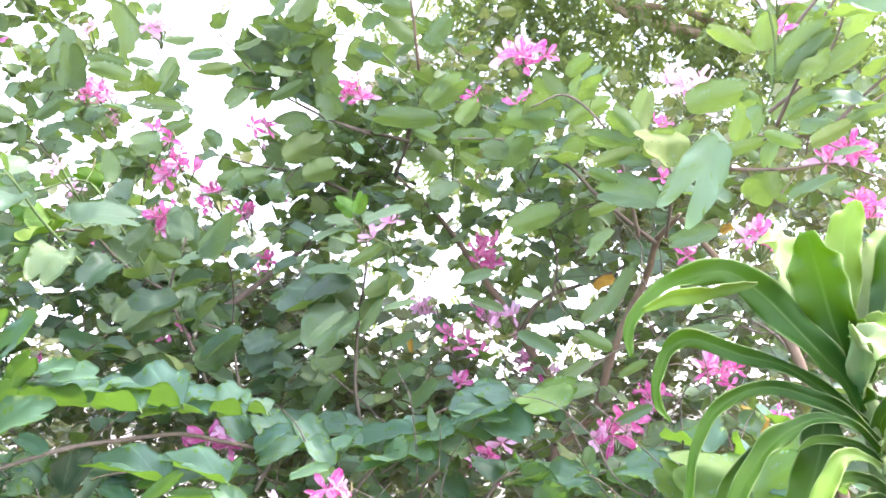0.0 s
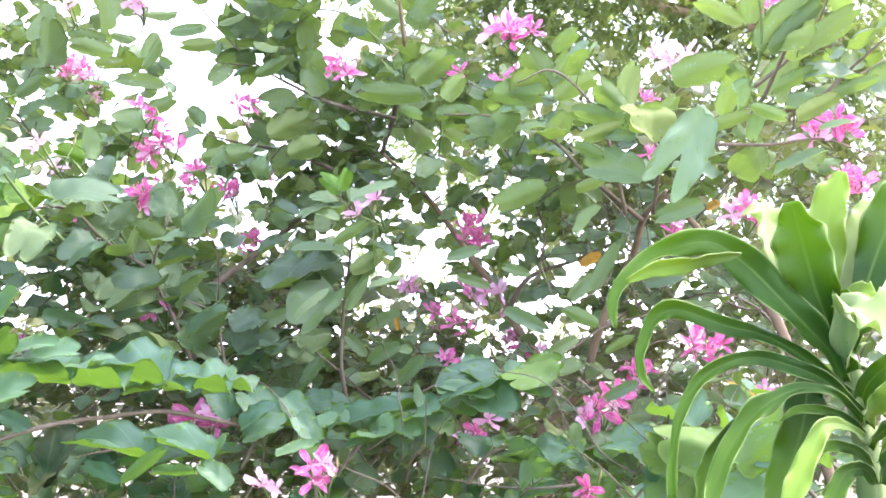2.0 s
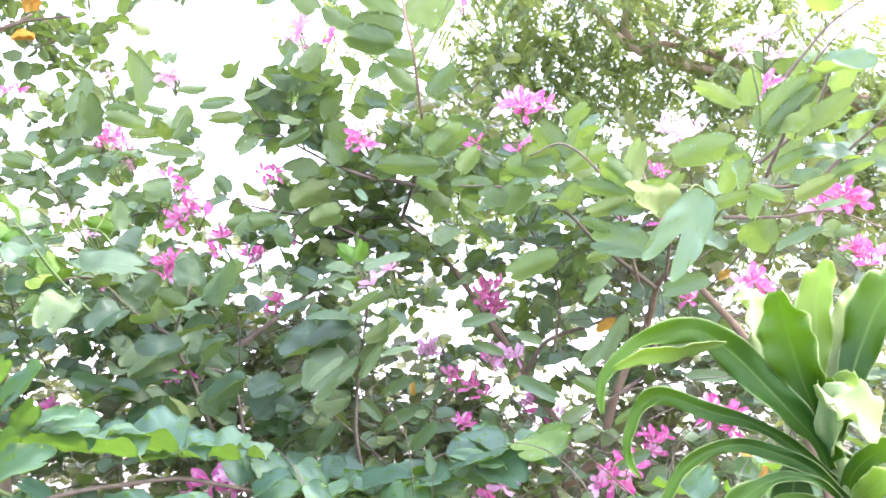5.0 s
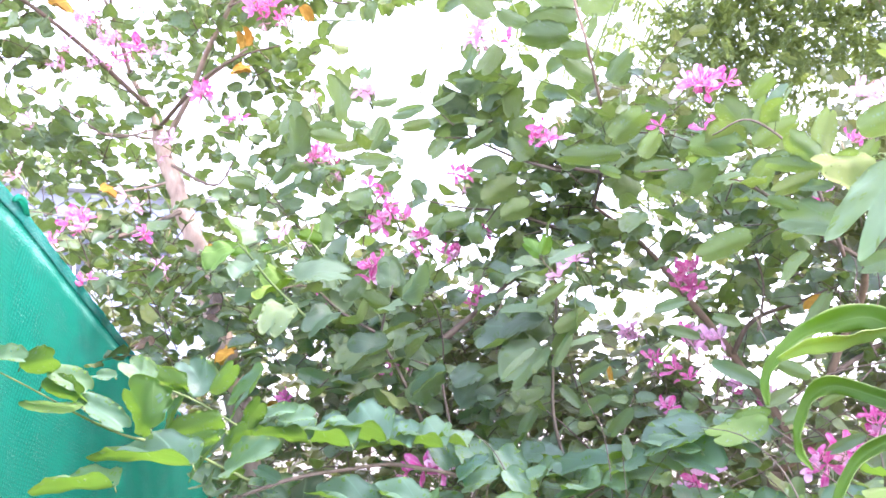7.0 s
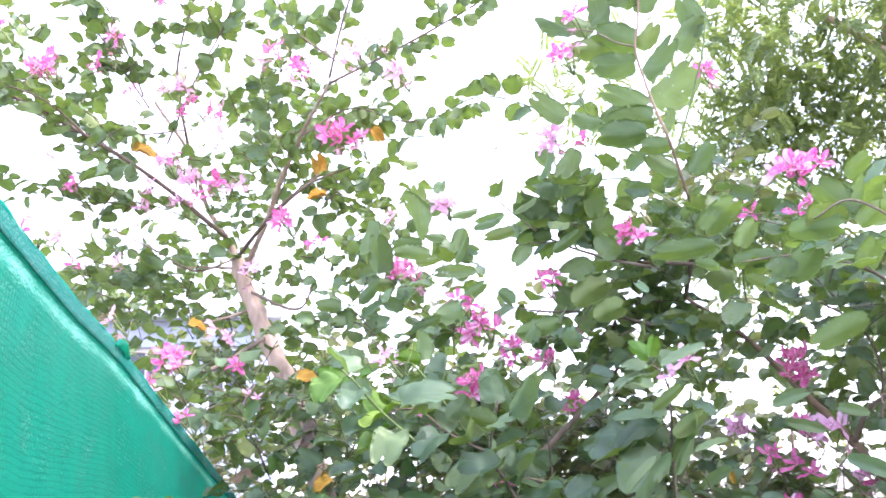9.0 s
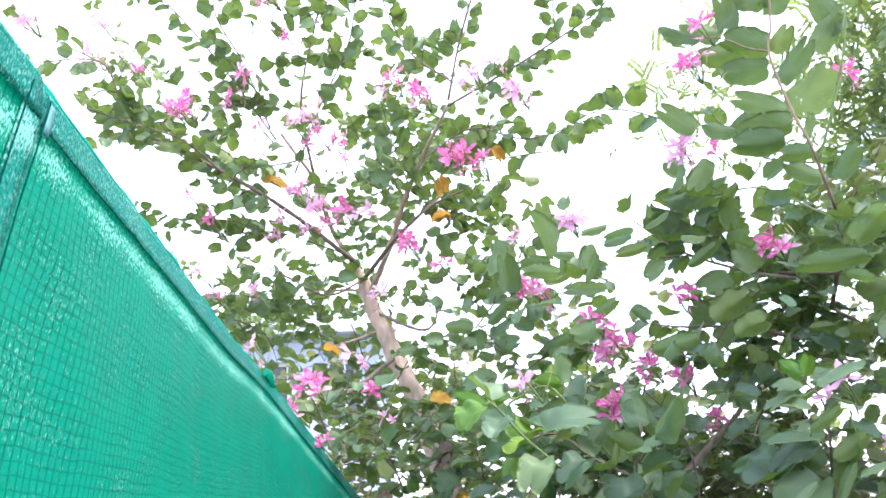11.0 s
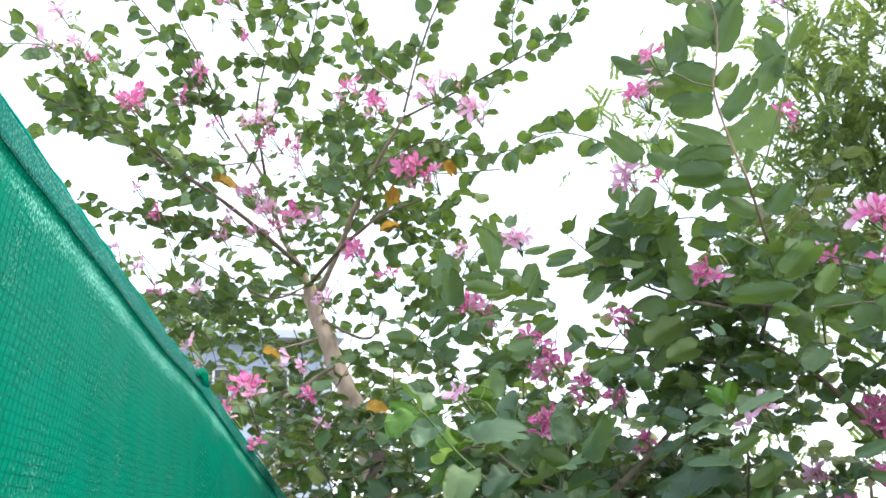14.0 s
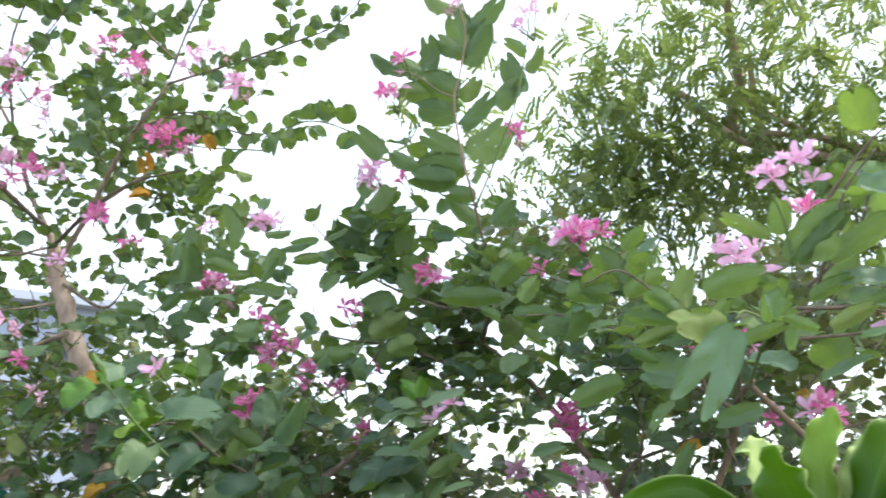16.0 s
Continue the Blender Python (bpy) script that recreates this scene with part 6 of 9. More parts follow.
mid.clump((-1.116, 2.303, 1.712), 0.219, 12, 0.078)
mid.clump((0.351, 2.979, 2.023), 0.229, 12, 0.078)
mid.clump((0.177, 2.049, 2.241), 0.125, 12, 0.078)
mid.clump((0.220, 2.235, 2.356), 0.136, 12, 0.078)
left.clump((-1.871, 2.470, 2.356), 0.204, 20, 0.067)
left.clump((-1.648, 2.692, 2.296), 0.204, 20, 0.067)
left.clump((-1.904, 2.490, 2.143), 0.238, 24, 0.067)
left.clump((-2.116, 2.334, 2.372), 0.204, 20, 0.067)
left.clump((-1.822, 1.730, 2.406), 0.142, 15, 0.067)
left.clump((-2.050, 2.428, 2.424), 0.204, 15, 0.067)
left.clump((-2.294, 2.129, 2.490), 0.204, 15, 0.067)
mid.clump((0.522, 2.317, 1.944), 0.131, 12, 0.078)
mid.clump((0.634, 2.424, 1.850), 0.136, 14, 0.078)
mid.clump((0.434, 2.538, 1.853), 0.142, 10, 0.078)
mid.clump((0.769, 2.509, 1.844), 0.142, 14, 0.078)
side.clump((0.908, 2.596, 1.753), 0.148, 14, 0.078)
mid.clump((-0.369, 2.313, 2.522), 0.153, 10, 0.078)
mid.clump((-0.249, 2.397, 2.365), 0.153, 10, 0.078)
mid.clump((0.044, 2.386, 2.229), 0.148, 12, 0.078)
mid.clump((-0.163, 2.479, 2.086), 0.153, 12, 0.078)
mid.clump((-0.024, 2.421, 1.962), 0.148, 12, 0.078)
left.clump((-1.942, 2.371, 2.251), 0.182, 15, 0.067)
left.clump((-1.888, 2.460, 2.085), 0.182, 15, 0.067)
left.clump((-1.826, 2.536, 1.960), 0.182, 15, 0.067)
left.clump((-1.962, 2.309, 2.397), 0.166, 11, 0.067)
rear.clump((-0.484, 2.988, 1.497), 0.20, 20, 0.062)
rear.clump((-1.332, 3.130, 1.052), 0.20, 20, 0.062)
rear.clump((0.042, 2.861, 1.196), 0.20, 20, 0.062)
rear.clump((-1.482, 3.038, 1.101), 0.20, 20, 0.062)
rear.clump((-0.278, 3.046, 1.192), 0.20, 20, 0.062)
rear.clump((-0.793, 3.114, 1.063), 0.20, 20, 0.062)
rear.clump((0.854, 3.156, 1.201), 0.20, 20, 0.062)
rear.clump((-1.010, 2.988, 1.910), 0.20, 20, 0.062)
rear.clump((-0.793, 3.229, 1.806), 0.20, 20, 0.062)
rear.clump((-1.062, 3.266, 1.189), 0.20, 20, 0.062)
rear.clump((-1.183, 2.968, 1.135), 0.20, 20, 0.062)
rear.clump((-0.878, 2.771, 1.771), 0.20, 20, 0.062)
rear.clump((-0.792, 2.937, 1.335), 0.20, 20, 0.062)
rear.clump((-0.989, 3.085, 1.346), 0.20, 20, 0.062)
rear.clump((-1.039, 2.967, 1.280), 0.20, 20, 0.062)
rear.clump((-0.105, 3.095, 1.422), 0.20, 20, 0.062)
rear.clump((0.725, 3.068, 1.524), 0.20, 20, 0.062)
rear.clump((-0.847, 3.127, 1.136), 0.20, 20, 0.062)
rear.clump((-1.057, 3.292, 1.191), 0.20, 20, 0.062)
rear.clump((-0.590, 3.016, 1.070), 0.20, 20, 0.062)
rear.clump((-1.017, 2.936, 1.312), 0.20, 20, 0.062)
rear.clump((-0.117, 3.013, 1.204), 0.20, 20, 0.062)
rear.clump((-0.085, 2.996, 1.196), 0.20, 20, 0.062)
rear.clump((-0.253, 3.203, 1.431), 0.20, 20, 0.062)
rear.clump((-1.097, 3.169, 1.901), 0.20, 20, 0.062)
rear.clump((0.815, 3.294, 1.478), 0.20, 20, 0.062)
rear.clump((0.646, 2.910, 1.312), 0.20, 20, 0.062)
rear.clump((-1.623, 3.154, 1.327), 0.20, 20, 0.062)
rear.clump((-0.612, 3.062, 1.526), 0.20, 20, 0.062)
rear.clump((-0.880, 3.059, 1.324), 0.20, 20, 0.062)
rear.clump((-0.609, 2.845, 1.317), 0.20, 20, 0.062)
rear.clump((-0.474, 2.975, 1.780), 0.20, 20, 0.062)
rear.clump((-1.141, 3.046, 1.879), 0.20, 20, 0.062)
rear.clump((0.867, 3.034, 1.205), 0.20, 20, 0.062)
rear.clump((-0.604, 2.814, 1.142), 0.20, 20, 0.062)
rear.clump((0.930, 2.989, 1.537), 0.20, 20, 0.062)
rear.clump((-0.748, 2.852, 1.117), 0.20, 20, 0.062)
rear.clump((0.011, 2.860, 1.502), 0.20, 20, 0.062)
rear.clump((-0.996, 3.185, 1.046), 0.20, 20, 0.062)
rear.clump((0.401, 2.804, 1.194), 0.20, 20, 0.062)
rear.clump((0.331, 2.874, 1.307), 0.20, 20, 0.062)
rear.clump((-0.279, 2.930, 1.107), 0.20, 20, 0.062)
rear.clump((-0.792, 2.955, 1.497), 0.20, 20, 0.062)
rear.clump((0.741, 3.027, 1.307), 0.20, 20, 0.062)
rear.clump((-0.872, 3.072, 1.464), 0.20, 20, 0.062)
rear.clump((-0.215, 3.216, 1.088), 0.20, 20, 0.062)
rear.clump((-0.081, 3.257, 1.278), 0.20, 20, 0.062)
rear.clump((-1.152, 3.289, 1.849), 0.20, 20, 0.062)
rear.clump((-1.202, 3.118, 1.461), 0.20, 20, 0.062)
rear.clump((0.146, 2.826, 1.201), 0.20, 20, 0.062)
rear.clump((-0.572, 3.297, 1.550), 0.20, 20, 0.062)
rear.clump((-1.129, 3.035, 1.943), 0.20, 20, 0.062)
rear.clump((-0.566, 2.806, 1.120), 0.20, 20, 0.062)
rear.clump((-0.316, 2.930, 1.365), 0.20, 20, 0.062)
rear.clump((-1.023, 3.190, 1.550), 0.20, 20, 0.062)
rear.clump((-0.607, 2.979, 1.750), 0.20, 20, 0.062)
rear.clump((-0.059, 2.910, 1.428), 0.20, 20, 0.062)
rear.clump((-0.958, 2.896, 1.444), 0.20, 20, 0.062)
rear.clump((0.022, 2.991, 1.404), 0.20, 20, 0.062)
rear.clump((-1.093, 2.842, 1.080), 0.20, 20, 0.062)
rear.clump((0.781, 2.673, 1.609), 0.20, 18, 0.066)
rear.clump((1.333, 2.607, 1.847), 0.20, 18, 0.066)
rear.clump((1.275, 2.629, 1.647), 0.20, 18, 0.066)
rear.clump((0.722, 2.680, 1.910), 0.20, 18, 0.066)
rear.clump((1.295, 2.978, 1.853), 0.20, 18, 0.066)
rear.clump((1.394, 2.641, 2.024), 0.20, 18, 0.066)
rear.clump((1.147, 2.853, 1.650), 0.20, 18, 0.066)
rear.clump((0.732, 2.755, 1.727), 0.20, 18, 0.066)
rear.clump((1.207, 3.174, 1.757), 0.20, 18, 0.066)
rear.clump((0.517, 2.901, 2.007), 0.20, 18, 0.066)
rear.clump((0.696, 2.939, 1.673), 0.20, 18, 0.066)
rear.clump((1.201, 2.818, 1.726), 0.20, 18, 0.066)
rear.clump((0.674, 2.964, 2.007), 0.20, 18, 0.066)
rear.clump((1.246, 2.827, 1.849), 0.20, 18, 0.066)
rear.clump((1.525, 3.135, 2.028), 0.20, 18, 0.066)
rear.clump((1.392, 3.188, 1.773), 0.20, 18, 0.066)
mid.clump((-0.009, 2.460, 2.278), 0.15, 14, 0.080)
mid.clump((-0.248, 2.449, 1.910), 0.15, 14, 0.080)
mid.clump((0.031, 2.456, 2.336), 0.15, 14, 0.080)
mid.clump((-0.761, 2.601, 1.967), 0.14, 12, 0.080)
mid.clump((-0.773, 2.571, 1.920), 0.14, 12, 0.080)
left.clump((-1.317, 2.432, 2.742), 0.15, 20, 0.065)
left.clump((-1.282, 2.434, 3.087), 0.15, 20, 0.065)
left.clump((-1.520, 2.665, 3.078), 0.15, 20, 0.065)
left.clump((-1.332, 2.635, 3.068), 0.15, 20, 0.065)
left.clump((-1.743, 2.455, 2.755), 0.15, 20, 0.065)
left.clump((-1.371, 2.556, 2.875), 0.15, 20, 0.065)
left.clump((-1.259, 2.487, 2.832), 0.15, 20, 0.065)
left.clump((-2.134, 2.660, 2.651), 0.15, 20, 0.065)
left.clump((-1.749, 2.609, 2.939), 0.15, 20, 0.065)
left.clump((-1.629, 2.740, 3.116), 0.15, 20, 0.065)
left.clump((-1.543, 2.505, 3.099), 0.15, 20, 0.065)
left.clump((-1.354, 2.626, 2.877), 0.15, 20, 0.065)
left.clump((-1.641, 2.576, 3.328), 0.15, 20, 0.065)
left.clump((-2.004, 2.716, 3.455), 0.15, 20, 0.065)
left.clump((-1.901, 2.744, 3.012), 0.15, 20, 0.065)
left.clump((-1.718, 2.426, 3.005), 0.15, 20, 0.065)
left.clump((-1.834, 2.615, 3.076), 0.15, 20, 0.065)
left.clump((-1.932, 2.415, 3.355), 0.15, 20, 0.065)
left.clump((-1.852, 2.684, 3.215), 0.15, 20, 0.065)
left.clump((-2.138, 2.701, 2.671), 0.17, 20, 0.065)
left.clump((-2.513, 2.457, 1.989), 0.17, 20, 0.065)
left.clump((-2.776, 2.745, 2.638), 0.17, 20, 0.065)
left.clump((-2.176, 2.423, 2.160), 0.17, 20, 0.065)
left.clump((-2.472, 2.449, 2.496), 0.17, 20, 0.065)
left.clump((-3.001, 2.547, 2.632), 0.17, 20, 0.065)
left.clump((-1.966, 2.678, 1.994), 0.17, 20, 0.065)
left.clump((-2.589, 2.699, 2.386), 0.17, 20, 0.065)
left.clump((-2.218, 2.753, 2.560), 0.17, 20, 0.065)
left.clump((-3.113, 2.594, 2.330), 0.17, 20, 0.065)
left.clump((-2.747, 2.590, 2.346), 0.17, 20, 0.065)
left.clump((-2.112, 2.703, 2.548), 0.17, 20, 0.065)
left.clump((-2.079, 2.543, 2.071), 0.17, 20, 0.065)
left.clump((-2.629, 2.665, 2.076), 0.17, 20, 0.065)
mid.clump((-0.202, 2.518, 2.219), 0.17, 16, 0.078)
mid.clump((-0.121, 2.766, 2.376), 0.17, 16, 0.078)
mid.clump((-0.162, 2.381, 2.202), 0.17, 16, 0.078)
mid.clump((0.251, 2.427, 2.293), 0.17, 16, 0.078)
mid.clump((0.103, 2.572, 2.344), 0.17, 16, 0.078)
mid.clump((-0.002, 2.504, 2.271), 0.17, 16, 0.078)
mid.clump((-0.111, 2.475, 2.380), 0.17, 16, 0.078)
mid.clump((0.170, 2.734, 2.388), 0.17, 16, 0.078)
mid.clump((0.061, 2.764, 2.408), 0.17, 16, 0.078)
mid.clump((0.127, 2.742, 2.380), 0.17, 16, 0.078)
mid.clump((-0.900, 2.507, 1.845), 0.17, 16, 0.078)
mid.clump((-0.119, 2.286, 2.136), 0.17, 16, 0.078)
mid.clump((-0.194, 2.254, 2.080), 0.17, 16, 0.078)
mid.clump((-0.962, 2.592, 1.868), 0.17, 16, 0.078)
mid.clump((-1.267, 2.421, 1.918), 0.17, 16, 0.078)
mid.clump((-0.243, 2.477, 2.132), 0.17, 16, 0.078)
mid.clump((-0.208, 2.326, 1.931), 0.17, 16, 0.078)
mid.clump((-1.013, 2.596, 1.845), 0.17, 16, 0.078)
mid.clump((-0.164, 2.427, 2.147), 0.17, 16, 0.078)
mid.clump((-0.195, 2.351, 2.024), 0.17, 16, 0.078)
mid.clump((-0.881, 2.337, 1.895), 0.17, 16, 0.078)
mid.clump((-0.257, 2.648, 2.080), 0.17, 16, 0.078)
mid.clump((-0.847, 2.486, 1.889), 0.17, 16, 0.078)
mid.clump((-1.004, 2.578, 1.858), 0.17, 16, 0.078)
mid.clump((-1.017, 2.375, 1.914), 0.17, 16, 0.078)
mid.clump((-1.268, 2.414, 1.917), 0.17, 16, 0.078)
mid.clump((-0.965, 2.626, 1.860), 0.17, 16, 0.078)
mid.clump((-0.856, 2.521, 1.862), 0.17, 16, 0.078)
mid.clump((-0.802, 2.543, 1.878), 0.17, 16, 0.078)
mid.clump((-0.867, 2.627, 1.850), 0.17, 16, 0.078)
mid.clump((-0.785, 2.242, 1.833), 0.17, 16, 0.078)
mid.clump((-0.829, 2.532, 1.939), 0.17, 16, 0.078)
rear.clump((-0.844, 2.558, 1.934), 0.18, 18, 0.060)
rear.clump((0.030, 2.517, 1.558), 0.18, 18, 0.060)
rear.clump((-0.700, 2.824, 1.595), 0.18, 18, 0.060)
rear.clump((-1.666, 2.444, 1.567), 0.18, 18, 0.060)
rear.clump((0.048, 2.794, 1.446), 0.18, 18, 0.060)
rear.clump((-0.813, 2.546, 1.609), 0.18, 18, 0.060)
rear.clump((-0.983, 2.735, 1.812), 0.18, 18, 0.060)
rear.clump((-0.988, 2.662, 1.736), 0.18, 18, 0.060)
rear.clump((-0.375, 2.752, 1.733), 0.18, 18, 0.060)
rear.clump((-0.739, 2.680, 1.560), 0.18, 18, 0.060)
rear.clump((-0.224, 2.802, 1.476), 0.18, 18, 0.060)
rear.clump((-1.034, 2.646, 1.931), 0.18, 18, 0.060)
rear.clump((-0.702, 2.490, 1.628), 0.18, 18, 0.060)
rear.clump((-1.362, 2.456, 1.666), 0.18, 18, 0.060)
rear.clump((-0.347, 2.492, 1.712), 0.18, 18, 0.060)
rear.clump((-1.670, 2.470, 1.573), 0.18, 18, 0.060)
rear.clump((-1.741, 2.645, 1.579), 0.18, 18, 0.060)
rear.clump((-0.341, 2.753, 1.494), 0.18, 18, 0.060)
rear.clump((-1.289, 2.718, 1.510), 0.18, 18, 0.060)
rear.clump((-1.842, 2.447, 1.884), 0.18, 18, 0.060)
rear.clump((-0.392, 2.747, 1.483), 0.18, 18, 0.060)
rear.clump((0.054, 2.423, 1.549), 0.18, 18, 0.060)
rear.clump((-1.798, 2.800, 1.649), 0.18, 18, 0.060)
rear.clump((-0.020, 2.354, 1.543), 0.18, 18, 0.060)
rear.clump((0.017, 2.828, 1.439), 0.18, 18, 0.060)
rear.clump((-1.678, 2.713, 1.655), 0.18, 18, 0.060)
rear.clump((-0.740, 2.609, 1.526), 0.18, 18, 0.060)
rear.clump((-0.858, 2.725, 1.859), 0.18, 18, 0.060)
rear.clump((-0.674, 2.733, 1.537), 0.18, 18, 0.060)
rear.clump((-0.723, 2.869, 1.474), 0.18, 18, 0.060)
rear.clump((1.203, 2.747, 1.992), 0.18, 18, 0.064)
rear.clump((0.775, 2.925, 2.107), 0.18, 18, 0.064)
rear.clump((0.839, 2.807, 2.187), 0.18, 18, 0.064)
rear.clump((0.951, 2.538, 2.239), 0.18, 18, 0.064)
rear.clump((0.648, 2.617, 2.161), 0.18, 18, 0.064)
rear.clump((1.246, 3.089, 2.255), 0.18, 18, 0.064)
rear.clump((0.813, 2.511, 2.159), 0.18, 18, 0.064)
rear.clump((1.231, 2.641, 2.140), 0.18, 18, 0.064)
rear.clump((0.772, 2.893, 2.040), 0.18, 18, 0.064)
rear.clump((0.827, 2.507, 2.122), 0.18, 18, 0.064)
rear.clump((0.738, 2.930, 1.840), 0.18, 18, 0.064)
rear.clump((1.204, 3.080, 2.204), 0.18, 18, 0.064)
rear.clump((1.160, 2.578, 2.161), 0.18, 18, 0.064)
rear.clump((0.829, 3.031, 2.320), 0.18, 18, 0.064)
left.clump((-1.296, 2.120, 1.977), 0.14, 20, 0.065)
left.clump((-1.393, 2.120, 1.915), 0.14, 20, 0.065)
left.clump((-1.201, 2.120, 2.021), 0.14, 20, 0.065)
rear.clump((-0.097, 3.023, 1.416), 0.17, 18, 0.056)
rear.clump((0.669, 2.686, 1.527), 0.17, 18, 0.056)
rear.clump((-0.042, 2.778, 1.449), 0.17, 18, 0.056)
rear.clump((0.588, 2.783, 2.075), 0.17, 18, 0.056)
rear.clump((-0.331, 2.938, 1.492), 0.17, 18, 0.056)
rear.clump((0.702, 2.691, 1.481), 0.17, 18, 0.056)
rear.clump((-0.138, 2.867, 1.566), 0.17, 18, 0.056)
rear.clump((-0.706, 2.927, 1.680), 0.17, 18, 0.056)
rear.clump((0.442, 2.823, 1.345), 0.17, 18, 0.056)
rear.clump((0.661, 2.736, 1.557), 0.17, 18, 0.056)
rear.clump((-0.012, 2.841, 1.443), 0.17, 18, 0.056)
rear.clump((0.114, 2.674, 1.546), 0.17, 18, 0.056)
rear.clump((-0.299, 2.783, 1.358), 0.17, 18, 0.056)
rear.clump((-0.351, 2.603, 1.594), 0.17, 18, 0.056)
rear.clump((-0.358, 2.742, 1.354), 0.17, 18, 0.056)
rear.clump((0.437, 2.832, 1.372), 0.17, 18, 0.056)
rear.clump((-0.521, 2.770, 1.702), 0.17, 18, 0.056)
rear.clump((-0.677, 2.763, 1.464), 0.17, 18, 0.056)
rear.clump((-0.088, 3.052, 1.451), 0.17, 18, 0.056)
rear.clump((-0.840, 2.984, 1.350), 0.17, 18, 0.056)
rear.clump((-0.306, 2.620, 1.629), 0.17, 18, 0.056)
rear.clump((0.796, 3.034, 1.425), 0.17, 18, 0.056)
rear.clump((-0.758, 2.880, 1.323), 0.17, 18, 0.056)
rear.clump((-0.469, 2.661, 1.334), 0.17, 18, 0.056)
rear.clump((0.634, 2.963, 2.076), 0.17, 18, 0.056)
rear.clump((-0.245, 2.913, 1.345), 0.17, 18, 0.056)
rear.clump((-0.098, 2.939, 1.552), 0.17, 18, 0.056)
rear.clump((-0.483, 3.018, 1.601), 0.17, 18, 0.056)
rear.clump((0.850, 2.737, 1.558), 0.17, 18, 0.056)
rear.clump((-0.334, 2.778, 1.515), 0.17, 18, 0.056)
rear.clump((-0.786, 2.817, 1.437), 0.17, 18, 0.056)
rear.clump((-0.698, 2.854, 1.520), 0.17, 18, 0.056)
rear.clump((0.657, 3.012, 1.453), 0.17, 18, 0.056)
rear.clump((-0.552, 3.021, 1.683), 0.17, 18, 0.056)
rear.clump((-0.643, 2.753, 1.324), 0.17, 18, 0.056)
rear.clump((-0.579, 2.688, 1.436), 0.17, 18, 0.056)
rear.clump((0.714, 2.766, 1.494), 0.17, 18, 0.056)
rear.clump((-0.043, 2.855, 1.531), 0.17, 18, 0.056)
rear.clump((0.590, 2.745, 1.952), 0.17, 18, 0.056)
rear.clump((-0.327, 2.648, 1.382), 0.17, 18, 0.056)
rear.clump((0.464, 2.661, 2.000), 0.17, 18, 0.056)
rear.clump((0.629, 2.640, 2.106), 0.17, 18, 0.056)
rear.clump((-0.446, 2.774, 1.449), 0.17, 18, 0.056)
rear.clump((-0.602, 2.606, 1.394), 0.17, 18, 0.056)
rear.clump((-0.482, 2.715, 1.633), 0.17, 18, 0.056)
rear.clump((0.032, 2.958, 1.500), 0.17, 18, 0.056)
rear.clump((1.169, 2.810, 2.188), 0.18, 18, 0.060)
rear.clump((1.147, 2.778, 2.134), 0.18, 18, 0.060)
rear.clump((0.994, 2.720, 2.302), 0.18, 18, 0.060)
rear.clump((1.403, 3.074, 2.269), 0.18, 18, 0.060)
rear.clump((0.612, 2.885, 2.221), 0.18, 18, 0.060)
rear.clump((0.879, 3.148, 2.388), 0.18, 18, 0.060)
rear.clump((0.610, 2.995, 2.000), 0.18, 18, 0.060)
rear.clump((0.935, 2.729, 2.156), 0.18, 18, 0.060)
rear.clump((0.897, 2.948, 2.153), 0.18, 18, 0.060)
rear.clump((0.893, 2.696, 2.147), 0.18, 18, 0.060)
rear.clump((0.724, 3.079, 2.409), 0.18, 18, 0.060)
rear.clump((0.887, 2.732, 2.356), 0.18, 18, 0.060)
rear.clump((0.811, 2.564, 2.167), 0.18, 18, 0.060)
rear.clump((1.092, 2.980, 2.244), 0.18, 18, 0.060)
rear.clump((1.195, 2.736, 2.154), 0.18, 18, 0.060)
rear.clump((0.865, 2.622, 2.146), 0.18, 18, 0.060)
rear.clump((1.199, 2.706, 1.964), 0.18, 18, 0.060)
rear.clump((1.141, 2.643, 2.129), 0.18, 18, 0.060)
rear.clump((0.623, 2.728, 2.003), 0.18, 18, 0.060)
rear.clump((0.755, 3.053, 2.429), 0.18, 18, 0.060)
rear.clump((1.300, 3.163, 2.312), 0.18, 18, 0.060)
rear.clump((0.884, 3.133, 2.221), 0.18, 18, 0.060)
rear.clump((0.798, 2.575, 2.258), 0.18, 18, 0.060)
rear.clump((1.086, 3.165, 2.266), 0.18, 18, 0.060)
rear.clump((0.620, 3.013, 2.191), 0.18, 18, 0.060)
rear.clump((1.063, 2.895, 2.148), 0.18, 18, 0.060)
rear.clump((-0.456, 2.990, 1.727), 0.17, 18, 0.056)
rear.clump((-0.672, 2.714, 1.775), 0.17, 18, 0.056)
rear.clump((-0.808, 3.043, 1.507), 0.17, 18, 0.056)
rear.clump((-1.169, 3.073, 1.828), 0.17, 18, 0.056)
rear.clump((-0.994, 2.997, 1.850), 0.17, 18, 0.056)
rear.clump((-1.006, 2.731, 1.756), 0.17, 18, 0.056)
rear.clump((-0.788, 2.822, 1.670), 0.17, 18, 0.056)
rear.clump((-0.940, 2.844, 1.556), 0.17, 18, 0.056)
rear.clump((0.062, 2.814, 1.512), 0.17, 18, 0.056)
rear.clump((-0.816, 2.832, 1.556), 0.17, 18, 0.056)
rear.clump((-0.572, 2.646, 1.678), 0.17, 18, 0.056)
rear.clump((-1.131, 3.053, 1.708), 0.17, 18, 0.056)
rear.clump((-0.563, 3.040, 1.568), 0.17, 18, 0.056)
rear.clump((0.031, 3.002, 1.498), 0.17, 18, 0.056)
rear.clump((-1.033, 3.017, 1.945), 0.17, 18, 0.056)
